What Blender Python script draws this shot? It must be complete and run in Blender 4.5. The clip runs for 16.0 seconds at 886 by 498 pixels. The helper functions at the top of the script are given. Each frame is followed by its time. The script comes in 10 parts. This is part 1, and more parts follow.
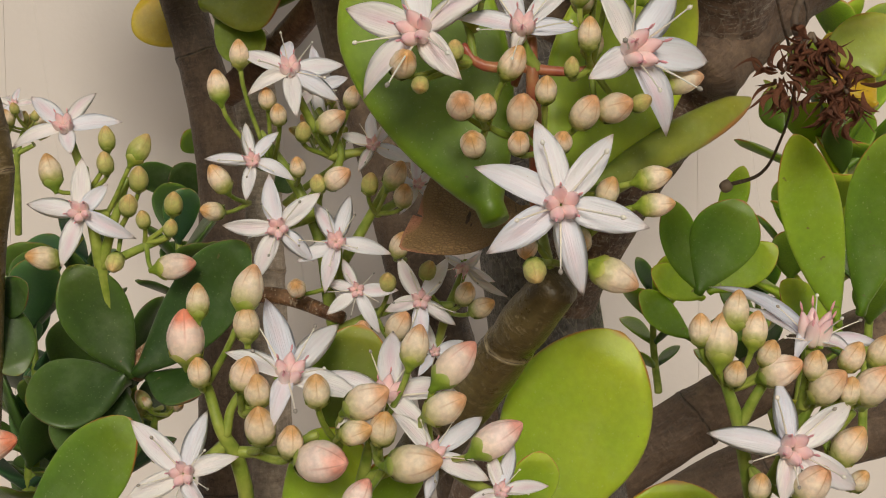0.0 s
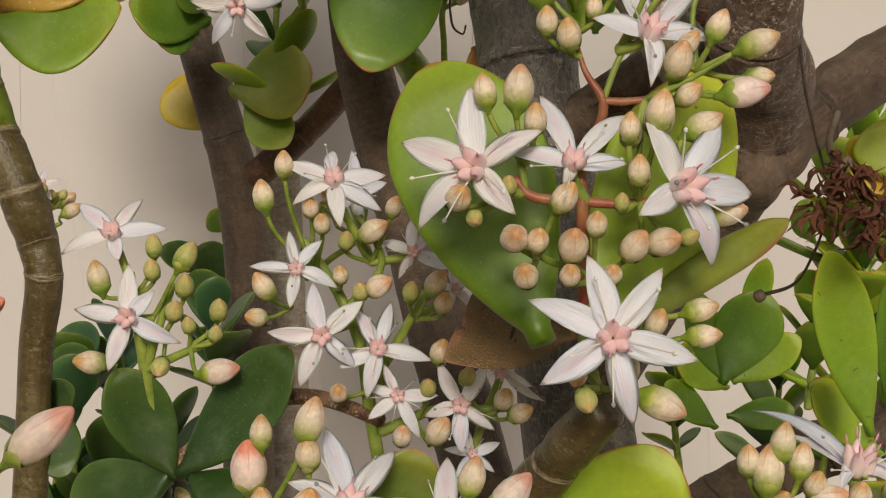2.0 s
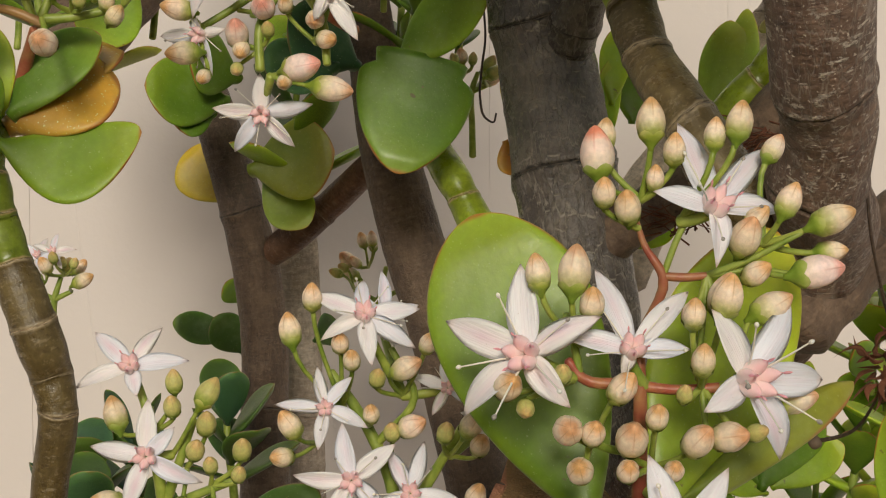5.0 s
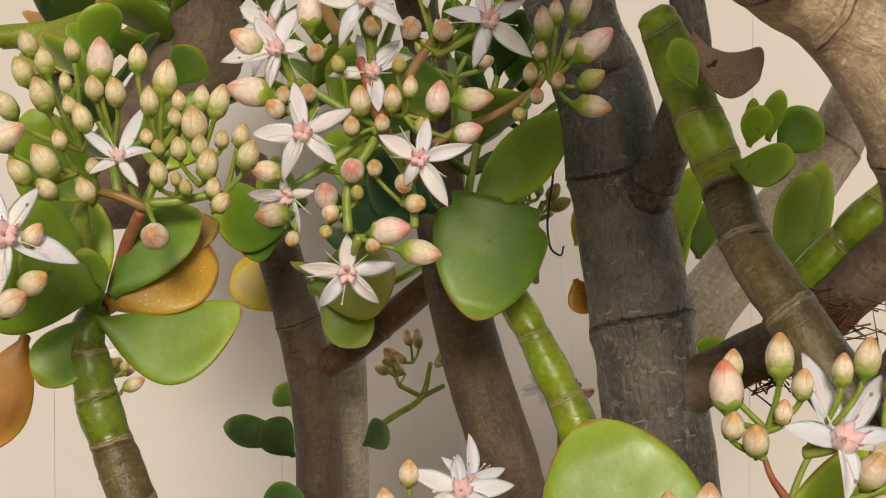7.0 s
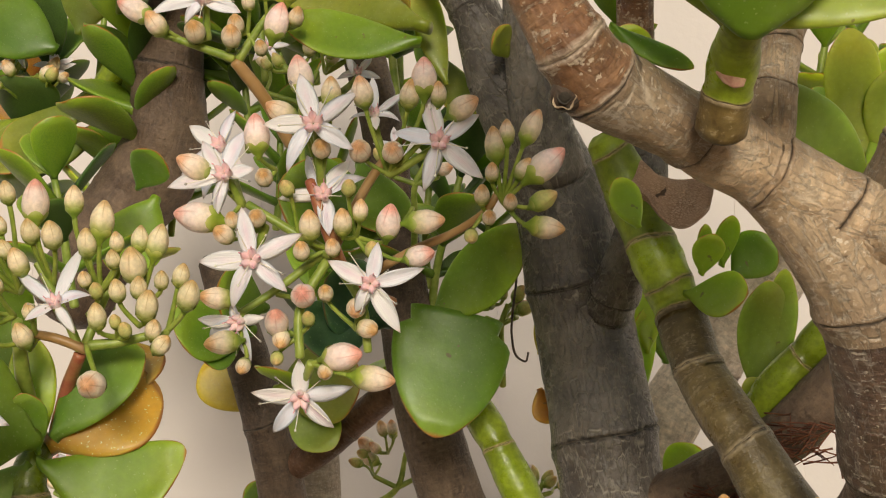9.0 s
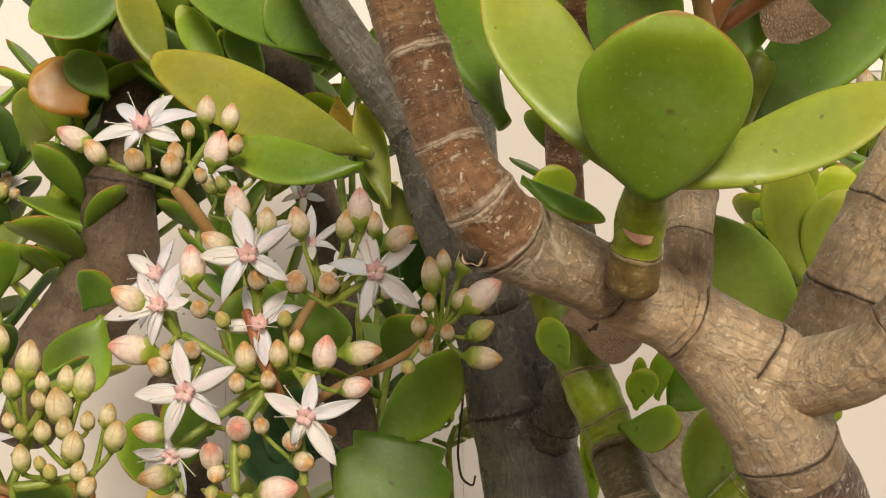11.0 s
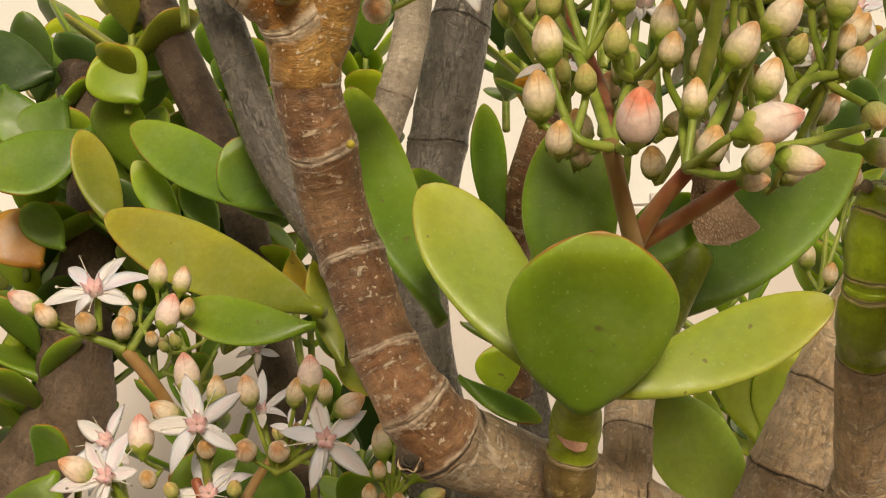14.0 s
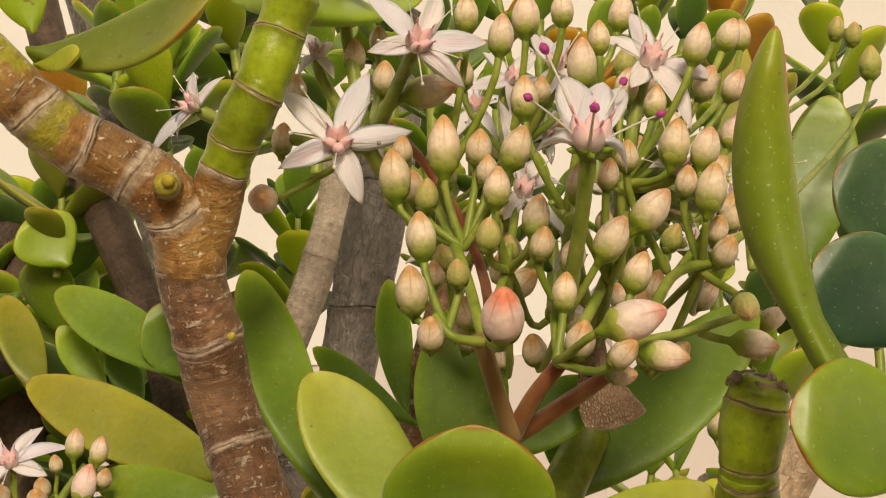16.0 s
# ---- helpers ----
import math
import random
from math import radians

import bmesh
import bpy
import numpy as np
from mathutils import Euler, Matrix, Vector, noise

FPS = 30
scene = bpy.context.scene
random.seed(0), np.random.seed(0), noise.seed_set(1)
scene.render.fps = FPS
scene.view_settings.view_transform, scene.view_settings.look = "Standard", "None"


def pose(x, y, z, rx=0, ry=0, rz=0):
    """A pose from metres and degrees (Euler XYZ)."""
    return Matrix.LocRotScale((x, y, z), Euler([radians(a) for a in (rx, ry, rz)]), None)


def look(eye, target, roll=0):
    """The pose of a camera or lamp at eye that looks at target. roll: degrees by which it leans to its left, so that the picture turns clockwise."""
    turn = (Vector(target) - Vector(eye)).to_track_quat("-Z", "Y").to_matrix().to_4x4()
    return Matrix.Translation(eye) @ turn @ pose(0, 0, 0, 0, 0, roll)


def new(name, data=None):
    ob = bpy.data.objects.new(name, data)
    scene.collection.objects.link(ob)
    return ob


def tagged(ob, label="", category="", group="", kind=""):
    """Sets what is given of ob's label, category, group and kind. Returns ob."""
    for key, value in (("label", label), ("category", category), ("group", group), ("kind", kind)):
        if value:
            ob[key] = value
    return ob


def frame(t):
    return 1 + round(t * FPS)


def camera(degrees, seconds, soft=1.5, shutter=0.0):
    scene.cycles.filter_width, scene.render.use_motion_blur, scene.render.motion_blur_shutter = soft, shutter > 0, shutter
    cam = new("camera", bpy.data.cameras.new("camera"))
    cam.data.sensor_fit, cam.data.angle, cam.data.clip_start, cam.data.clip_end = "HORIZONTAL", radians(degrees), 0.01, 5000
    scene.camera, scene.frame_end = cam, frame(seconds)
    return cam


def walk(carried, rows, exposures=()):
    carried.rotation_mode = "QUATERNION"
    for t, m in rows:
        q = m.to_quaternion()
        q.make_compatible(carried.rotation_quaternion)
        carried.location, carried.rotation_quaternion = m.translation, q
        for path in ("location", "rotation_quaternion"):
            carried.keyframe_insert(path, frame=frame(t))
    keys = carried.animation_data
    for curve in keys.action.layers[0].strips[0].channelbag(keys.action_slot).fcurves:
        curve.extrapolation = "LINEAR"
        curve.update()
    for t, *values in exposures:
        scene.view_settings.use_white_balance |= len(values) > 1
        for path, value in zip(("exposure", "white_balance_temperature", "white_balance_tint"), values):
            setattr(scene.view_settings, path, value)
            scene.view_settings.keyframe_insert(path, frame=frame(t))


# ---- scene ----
cam = camera(35.0, 16.0, soft=1.1)
PATH = [
    (0, (0.01801, -0.00690, 0.50297), (-0.04267, 0.98976, 0.44832), -0.833),
    (0.5, (0.01819, -0.00891, 0.50454), (-0.04065, 0.98825, 0.45754), -0.867),
    (1, (0.01725, -0.01125, 0.50531), (-0.04259, 0.98633, 0.46985), -0.823),
    (1.5, (0.01596, -0.01101, 0.50932), (-0.04429, 0.98670, 0.47872), -0.702),
    (2, (0.01280, -0.01094, 0.51192), (-0.04512, 0.98703, 0.48530), -0.645),
    (2.5, (0.01123, -0.00966, 0.51276), (-0.04459, 0.98846, 0.48730), -0.651),
    (3, (0.01188, -0.00735, 0.51589), (-0.04285, 0.99069, 0.48556), -1.077),
    (3.2, (0.01214, -0.00731, 0.51637), (-0.04549, 0.99071, 0.49115), -1.092),
    (5.3, (0.00807, 0.00116, 0.53336), (-0.05357, 0.99849, 0.49426), -0.174),
    (5.5, (0.01022, 0.00210, 0.53531), (-0.05396, 0.99922, 0.49477), -0.261),
    (6, (0.00231, 0.00226, 0.54111), (-0.05329, 0.99983, 0.49907), 0.183),
    (6.5, (-0.00045, 0.00015, 0.54710), (-0.05770, 0.99775, 0.50824), 0.137),
    (7, (-0.00498, -0.00229, 0.55129), (-0.05758, 0.99586, 0.52071), 0.112),
    (7.5, (-0.00665, -0.00126, 0.55475), (-0.05492, 0.99720, 0.52731), -0.002),
    (8, (-0.00398, 0.00026, 0.55725), (-0.05694, 0.99860, 0.53471), -0.246),
    (8.5, (-0.00133, 0.00123, 0.55981), (-0.05549, 0.99964, 0.54433), -0.577),
    (9, (0.00108, 0.00172, 0.56246), (-0.05069, 1.00038, 0.56016), -0.876),
    (9.2, (0.00256, 0.00138, 0.56312), (-0.04969, 1.00001, 0.56678), -0.931),
    (11.3, (0.00690, 0.00357, 0.56851), (-0.02559, 1.00080, 0.63542), -1.366),
    (11.5, (0.00719, 0.00423, 0.56905), (-0.02450, 1.00127, 0.63906), -1.457),
    (12, (0.00843, 0.00271, 0.57037), (-0.02027, 0.99856, 0.65682), -1.652),
    (12.5, (0.01100, 0.00107, 0.57183), (-0.00937, 0.99547, 0.67559), -1.979),
    (13, (0.01156, 0.00231, 0.57256), (-0.00539, 0.99554, 0.68747), -2.077),
    (13.5, (0.01210, 0.00400, 0.57436), (-0.00214, 0.99629, 0.69747), -2.072),
    (14, (0.00985, 0.00186, 0.57525), (-0.00356, 0.99233, 0.71236), -1.909),
    (14.5, (0.00887, 0.00148, 0.57704), (-0.00157, 0.98833, 0.73833), -1.736),
    (15, (0.01212, 0.00110, 0.57857), (0.01193, 0.98275, 0.76926), -2.063),
    (15.5, (0.01475, 0.00034, 0.57917), (0.02146, 0.97661, 0.79560), -2.452),
    (16, (0.01601, 0.00046, 0.57853), (0.03436, 0.97249, 0.81266), -2.756),
]
walk(cam, [(t, look(eye, target, roll)) for t, eye, target, roll in PATH],
     exposures=[(0, -0.54, 6600, 6), (5.5, -0.42, 6700, 6), (9, -0.18, 6850, 6), (12.5, -0.16, 7300, 5), (16, -0.35, 8100, 11)])

SKY, SUN, SUN_ANGLE, SUN_FROM = 0.072, 2.85, 13.0, (0.06, -1.0, 0.38)
WALL_TOP = 0.66
WALL_Y, WALL_A, WALL_B = 0.52, (0.66, 0.585, 0.55), (0.73, 0.655, 0.615)

# ---- light ----
world = bpy.data.worlds.new("sky")
scene.world = world
world.use_nodes = True
wn = world.node_tree
sky = wn.nodes.new("ShaderNodeTexSky")
sky.sky_type = "NISHITA"
sky.sun_disc = False
sky.sun_elevation = math.atan2(SUN_FROM[2], math.hypot(SUN_FROM[0], SUN_FROM[1]))
sky.sun_rotation = math.atan2(SUN_FROM[0], SUN_FROM[1])
sky.air_density, sky.dust_density = 1.0, 2.0
wn.nodes["Background"].inputs["Strength"].default_value = SKY
wn.links.new(sky.outputs[0], wn.nodes["Background"].inputs["Color"])
sun_data = bpy.data.lights.new("sun", "SUN")
sun_data.energy, sun_data.angle, sun_data.color = SUN, radians(SUN_ANGLE), (1.0, 0.94, 0.84)
sun = new("sun", sun_data)
sun.matrix_world = look(SUN_FROM, (0.0, 0.0, 0.0))


# ---- materials ----
def nodes_of(name, rough=0.5, spec=0.5):
    mat = bpy.data.materials.new(name)
    mat.use_nodes = True
    tree = mat.node_tree
    bsdf = tree.nodes["Principled BSDF"]
    bsdf.inputs["Roughness"].default_value = rough
    bsdf.inputs["Specular IOR Level"].default_value = spec
    return mat, tree, bsdf


def node(tree, kind, **values):
    n = tree.nodes.new("ShaderNode" + kind)
    for key, value in values.items():
        key = key.replace("_", " ")
        for socket in n.inputs:
            if socket.name == key:
                socket.default_value = value
    return n


def mixed(tree, factor, a, b, mode="MIX"):
    """A colour mix; a, b and factor are sockets or values."""
    n = tree.nodes.new("ShaderNodeMix")
    n.data_type, n.blend_type = "RGBA", mode
    for socket, value in ((n.inputs[0], factor), (n.inputs[6], a), (n.inputs[7], b)):
        if isinstance(value, (int, float)):
            socket.default_value = value
        elif isinstance(value, tuple):
            socket.default_value = (*value, 1.0)
        else:
            tree.links.new(value, socket)
    return n.outputs[2]


def ramp(tree, source, *stops):
    n = tree.nodes.new("ShaderNodeValToRGB")
    tree.links.new(source, n.inputs[0])
    els = n.color_ramp.elements
    while len(els) < len(stops):
        els.new(0.5)
    for el, (at, c) in zip(els, stops):
        el.position = at
        el.color = (*c, 1.0) if isinstance(c, tuple) else (c, c, c, 1.0)
    return n.outputs[0]


def grain(tree, scale, detail=4.0, rough=0.55, vector=None):
    n = tree.nodes.new("ShaderNodeTexNoise")
    n.inputs["Scale"].default_value = scale
    n.inputs["Detail"].default_value = detail
    n.inputs["Roughness"].default_value = rough
    if vector is None:
        vector = tree.nodes.new("ShaderNodeTexCoord").outputs["Object"]
    tree.links.new(vector, n.inputs["Vector"])
    return n.outputs[0]


def relief(tree, bsdf, height, strength, distance):
    n = node(tree, "Bump", Strength=strength, Distance=distance)
    tree.links.new(height, n.inputs["Height"])
    tree.links.new(n.outputs[0], bsdf.inputs["Normal"])


def maths(tree, op, a, b=0.0):
    n = tree.nodes.new("ShaderNodeMath")
    n.operation = op
    for socket, value in zip(n.inputs, (a, b)):
        if isinstance(value, (int, float)):
            socket.default_value = value
        else:
            tree.links.new(value, socket)
    return n.outputs[0]


def own_random(tree):
    return tree.nodes.new("ShaderNodeObjectInfo").outputs["Random"]


def attribute(tree, name):
    n = tree.nodes.new("ShaderNodeAttribute")
    n.attribute_name = name
    return n.outputs["Fac"]


def local(tree):
    n = tree.nodes.new("ShaderNodeSeparateXYZ")
    tree.links.new(tree.nodes.new("ShaderNodeTexCoord").outputs["Object"], n.inputs[0])
    return n.outputs


def soft_flesh(bsdf, weight, scale, radius=(1.0, 0.6, 0.3)):
    bsdf.inputs["Subsurface Weight"].default_value = weight
    bsdf.inputs["Subsurface Scale"].default_value = scale
    bsdf.inputs["Subsurface Radius"].default_value = radius


def leaf_material(name, light, deep, rim, rim_from=0.85, spots=0.2):
    """Smooth waxy flesh: a slow drift of tone, pale dots, a thin coloured margin and a few corky specks."""
    mat, tree, bsdf = nodes_of(name, 0.4, 0.45)
    rim_at = attribute(tree, "rim")
    patch = ramp(tree, grain(tree, 55.0, 2.0), (0.3, 0.0), (0.75, 1.0))
    colour = mixed(tree, patch, deep, light)
    # deeper green at the foot, yellower at the tip
    run = maths(tree, "ADD", attribute(tree, "tipward"), maths(tree, "MULTIPLY", maths(tree, "SUBTRACT", grain(tree, 90.0, 2.0), 0.5), 0.35))
    colour = mixed(tree, ramp(tree, run, (0.05, 0.55), (0.45, 0.0)), colour, tuple(c * 0.8 for c in deep))
    colour = mixed(tree, ramp(tree, run, (0.7, 0.0), (1.0, 0.45)), colour, (min(1.0, light[0] * 1.45), light[1] * 1.12, light[2]))
    # the flesh pales towards the margin
    colour = mixed(tree, ramp(tree, rim_at, (0.35, 0.0), (0.9, 0.4)), colour, tuple(min(1.0, c * 1.25 + 0.015) for c in light))
    fine = ramp(tree, grain(tree, 1100.0, 3.0), (0.35, 0.93), (0.7, 1.05))
    colour = mixed(tree, 1.0, colour, fine, "MULTIPLY")
    tone = ramp(tree, own_random(tree), (0.0, (0.8, 0.88, 0.95)), (0.5, (1.0, 1.0, 1.0)), (1.0, (1.2, 1.1, 0.85)))
    colour = mixed(tree, 1.0, colour, tone, "MULTIPLY")
    # dull bloom rubbed off in places
    bloom_at = ramp(tree, grain(tree, 190.0, 5.0, 0.7), (0.5, 0.0), (0.75, 0.1))
    colour = mixed(tree, bloom_at, colour, (0.5, 0.56, 0.4))
    pores = ramp(tree, grain(tree, 2900.0, 1.0), (0.68, 0.0), (0.75, spots))
    colour = mixed(tree, pores, colour, (0.55, 0.62, 0.34))
    scar = ramp(tree, grain(tree, 230.0, 2.0), (0.755, 0.0), (0.775, 0.8))
    colour = mixed(tree, scar, colour, (0.12, 0.08, 0.04))
    fleck = ramp(tree, grain(tree, 640.0, 2.0), (0.725, 0.0), (0.75, 0.7))
    colour = mixed(tree, fleck, colour, (0.16, 0.11, 0.05))
    edge = maths(tree, "ADD", rim_at, maths(tree, "MULTIPLY", maths(tree, "SUBTRACT", grain(tree, 160.0, 3.0), 0.5), 0.2))
    colour = mixed(tree, ramp(tree, edge, (rim_from + 0.03, 0.0), (min(rim_from + 0.12, 1.0), 1.0)), colour, rim)
    tree.links.new(colour, bsdf.inputs["Base Color"])
    rough = ramp(tree, grain(tree, 260.0, 4.0), (0.3, 0.33), (0.75, 0.56))
    tree.links.new(rough, bsdf.inputs["Roughness"])
    dents = maths(tree, "ADD", grain(tree, 1700.0, 2.0), maths(tree, "MULTIPLY", grain(tree, 140.0, 2.0), 5.0))
    relief(tree, bsdf, dents, 0.07, 0.0003)
    soft_flesh(bsdf, 0.5, 0.0035, (0.7, 1.0, 0.2))
    return mat


def bark_material(name, dark, mid, pale, flake=(0.5, 0.45, 0.38), flakes=0.5, rough=0.5, lines=1.0, wrinkle=0.6, scale=1.0, cork=(0.42, 0.33, 0.23), cork_reach=0.16, crackle=0.0, skin=None, crack=0.9, mottle=0.85, streaks=1.0, bump=0.85):
    """Jointed bark: streaks along the stem, wrinkles and pale flakes round it, corky lips and a crack at every joint.
    crackle: how strongly a net of upright cracks shows. skin: the colour of the young flesh that still shows in part of each joint."""
    mat, tree, bsdf = nodes_of(name, rough, 0.45)
    along, around = attribute(tree, "along"), attribute(tree, "around")
    joint, own, share = attribute(tree, "joint"), attribute(tree, "piece"), attribute(tree, "share")
    v, w = node(tree, "CombineXYZ"), node(tree, "CombineXYZ")
    tree.links.new(around, v.inputs[0])
    tree.links.new(maths(tree, "MULTIPLY", along, 0.32), v.inputs[1])
    tree.links.new(maths(tree, "MULTIPLY", around, 0.5), w.inputs[0])
    tree.links.new(maths(tree, "MULTIPLY", along, 5.0), w.inputs[1])
    for c in (v, w):
        tree.links.new(maths(tree, "MULTIPLY", own, 17.0), c.inputs[2])
    streak = grain(tree, 9.0 * scale, 6.0, 0.7, v.outputs[0])
    wrink = grain(tree, 4.5 * scale, 6.0, 0.7, w.outputs[0])
    cloud = grain(tree, 150.0 * scale, 7.0, 0.7)
    colour = mixed(tree, ramp(tree, streak, (0.3, 1.0 - streaks), (0.68, 1.0)), dark, mid)
    colour = mixed(tree, ramp(tree, cloud, (0.42, 0.0), (0.64, mottle)), colour, pale)
    # each joint has a tone of its own
    colour = mixed(tree, 1.0, colour, ramp(tree, own, (0.0, (0.72, 0.7, 0.68)), (0.5, (1.0, 0.98, 0.95)), (1.0, (1.22, 1.2, 1.18))), "MULTIPLY")
    if skin:
        ripe = maths(tree, "ADD", attribute(tree, "rise"), maths(tree, "MULTIPLY", maths(tree, "SUBTRACT", grain(tree, 260.0, 5.0, 0.65), 0.5), 0.45))
        ripe = maths(tree, "ADD", ripe, maths(tree, "MULTIPLY", maths(tree, "ADD", own, share), 0.3))
        colour = mixed(tree, ramp(tree, ripe, (0.96, 0.0), (1.18, 1.0)), colour, skin)
    colour = mixed(tree, 1.0, colour, ramp(tree, wrink, (0.32, 1.0 - 0.45 * wrinkle), (0.68, 1.0 + 0.3 * wrinkle)), "MULTIPLY")
    fine = grain(tree, 1000.0 * scale, 4.0, 0.6)
    colour = mixed(tree, 1.0, colour, ramp(tree, fine, (0.3, 0.74), (0.7, 1.2)), "MULTIPLY")
    # pale peeling flakes, broad across the stem
    peel = grain(tree, 7.0 * scale, 5.0, 0.72, w.outputs[0])
    bits = ramp(tree, maths(tree, "ADD", maths(tree, "MULTIPLY", peel, 0.6), maths(tree, "MULTIPLY", grain(tree, 620.0 * scale, 4.0, 0.7), 0.4)), (0.555, 0.0), (0.6, flakes))
    colour = mixed(tree, bits, colour, flake)
    specks = ramp(tree, grain(tree, 1700.0 * scale, 2.0, 0.6), (0.62, 0.0), (0.68, flakes))
    colour = mixed(tree, specks, colour, flake)
    pits = ramp(tree, grain(tree, 800.0 * scale, 2.0, 0.5), (0.3, 0.6), (0.35, 0.0))
    colour = mixed(tree, pits, colour, dark)
    shade = maths(tree, "ADD", share, maths(tree, "MULTIPLY", maths(tree, "SUBTRACT", grain(tree, 300.0, 4.0), 0.5), 0.5))
    colour = mixed(tree, 1.0, colour, ramp(tree, shade, (0.0, (0.72, 0.68, 0.66)), (0.3, (1.08, 1.06, 1.04)), (0.7, (1.05, 1.04, 1.02)), (1.0, (0.78, 0.74, 0.72))), "MULTIPLY")
    net_height = 0.0
    if crackle:
        warp = node(tree, "CombineXYZ")
        tree.links.new(maths(tree, "ADD", maths(tree, "MULTIPLY", around, 1.0), maths(tree, "MULTIPLY", streak, 0.35)), warp.inputs[0])
        tree.links.new(maths(tree, "MULTIPLY", along, 0.75), warp.inputs[1])
        net = tree.nodes.new("ShaderNodeTexVoronoi")
        net.feature = "DISTANCE_TO_EDGE"
        net.inputs["Scale"].default_value = 8.0
        tree.links.new(warp.outputs[0], net.inputs["Vector"])
        seam = ramp(tree, net.outputs["Distance"], (0.01, 1.0), (0.06, 0.0))
        # the cracks pale where the bark is dry and stay dark where it is tight
        seam_tone = mixed(tree, ramp(tree, cloud, (0.34, 0.0), (0.46, 1.0)), tuple(c * 0.6 for c in dark), flake)
        colour = mixed(tree, maths(tree, "MULTIPLY", seam, crackle), colour, seam_tone)
        net_height = maths(tree, "MULTIPLY", seam, -0.5 * crackle)
    # corky lips and the dark crack of a joint
    ragged = maths(tree, "ADD", joint, maths(tree, "MULTIPLY", maths(tree, "SUBTRACT", grain(tree, 900.0, 3.0), 0.5), 0.16))
    lip = ramp(tree, ragged, (cork_reach * 0.45, 0.9), (cork_reach, 0.0))
    colour = mixed(tree, maths(tree, "MULTIPLY", lip, ramp(tree, fine, (0.35, 0.35), (0.6, 1.0))), colour, cork)
    gap = ramp(tree, ragged, (0.005, crack), (0.035, 0.0))
    colour = mixed(tree, gap, colour, tuple(c * 0.35 for c in dark))
    tree.links.new(colour, bsdf.inputs["Base Color"])
    tree.links.new(ramp(tree, cloud, (0.35, max(0.15, rough - 0.14)), (0.7, min(1.0, rough + 0.2))), bsdf.inputs["Roughness"])
    height = maths(tree, "ADD", maths(tree, "MULTIPLY", streak, lines), maths(tree, "ADD", maths(tree, "MULTIPLY", fine, 0.6), maths(tree, "ADD", maths(tree, "MULTIPLY", wrink, wrinkle), maths(tree, "MULTIPLY", bits, 0.4))))
    relief(tree, bsdf, maths(tree, "ADD", height, net_height), bump, 0.0006)
    return mat


def petal_material():
    mat, tree, bsdf = nodes_of("petal_white", 0.42, 0.35)
    x, y, z = local(tree)
    white = mixed(tree, own_random(tree), (0.8, 0.82, 0.95), (0.93, 0.87, 0.83))
    across = maths(tree, "ABSOLUTE", y)
    wander = maths(tree, "MULTIPLY", maths(tree, "SUBTRACT", grain(tree, 5.0, 2.0), 0.5), 0.05)
    blush = ramp(tree, maths(tree, "FRACT", maths(tree, "MULTIPLY", own_random(tree), 7.31)), (0.3, 0.25), (0.9, 1.0))
    mid = maths(tree, "MULTIPLY", ramp(tree, maths(tree, "ADD", across, wander), (0.01, 0.75), (0.13, 0.0)), blush)
    reach = ramp(tree, x, (0.1, 0.4), (0.55, 1.0), (0.92, 0.25))
    colour = mixed(tree, maths(tree, "MULTIPLY", mid, reach), white, (0.8, 0.52, 0.62))
    veins = node(tree, "Mapping", Scale=(2.0, 46.0, 1.0))
    tree.links.new(tree.nodes.new("ShaderNodeTexCoord").outputs["Object"], veins.inputs["Vector"])
    stripe = grain(tree, 1.0, 3.0, 0.5, veins.outputs[0])
    colour = mixed(tree, ramp(tree, stripe, (0.45, 0.0), (0.72, 0.32)), colour, (0.8, 0.66, 0.76))
    speck = ramp(tree, grain(tree, 26.0, 2.0), (0.74, 0.0), (0.77, 0.7))
    colour = mixed(tree, speck, colour, (0.5, 0.36, 0.3))
    tip = ramp(tree, x, (0.86, 0.0), (1.0, 0.55))
    colour = mixed(tree, tip, colour, (0.78, 0.5, 0.42))
    tree.links.new(colour, bsdf.inputs["Base Color"])
    relief(tree, bsdf, stripe, 0.4, 0.0003)
    soft_flesh(bsdf, 0.3, 0.0015, (1.0, 0.8, 0.75))
    return mat


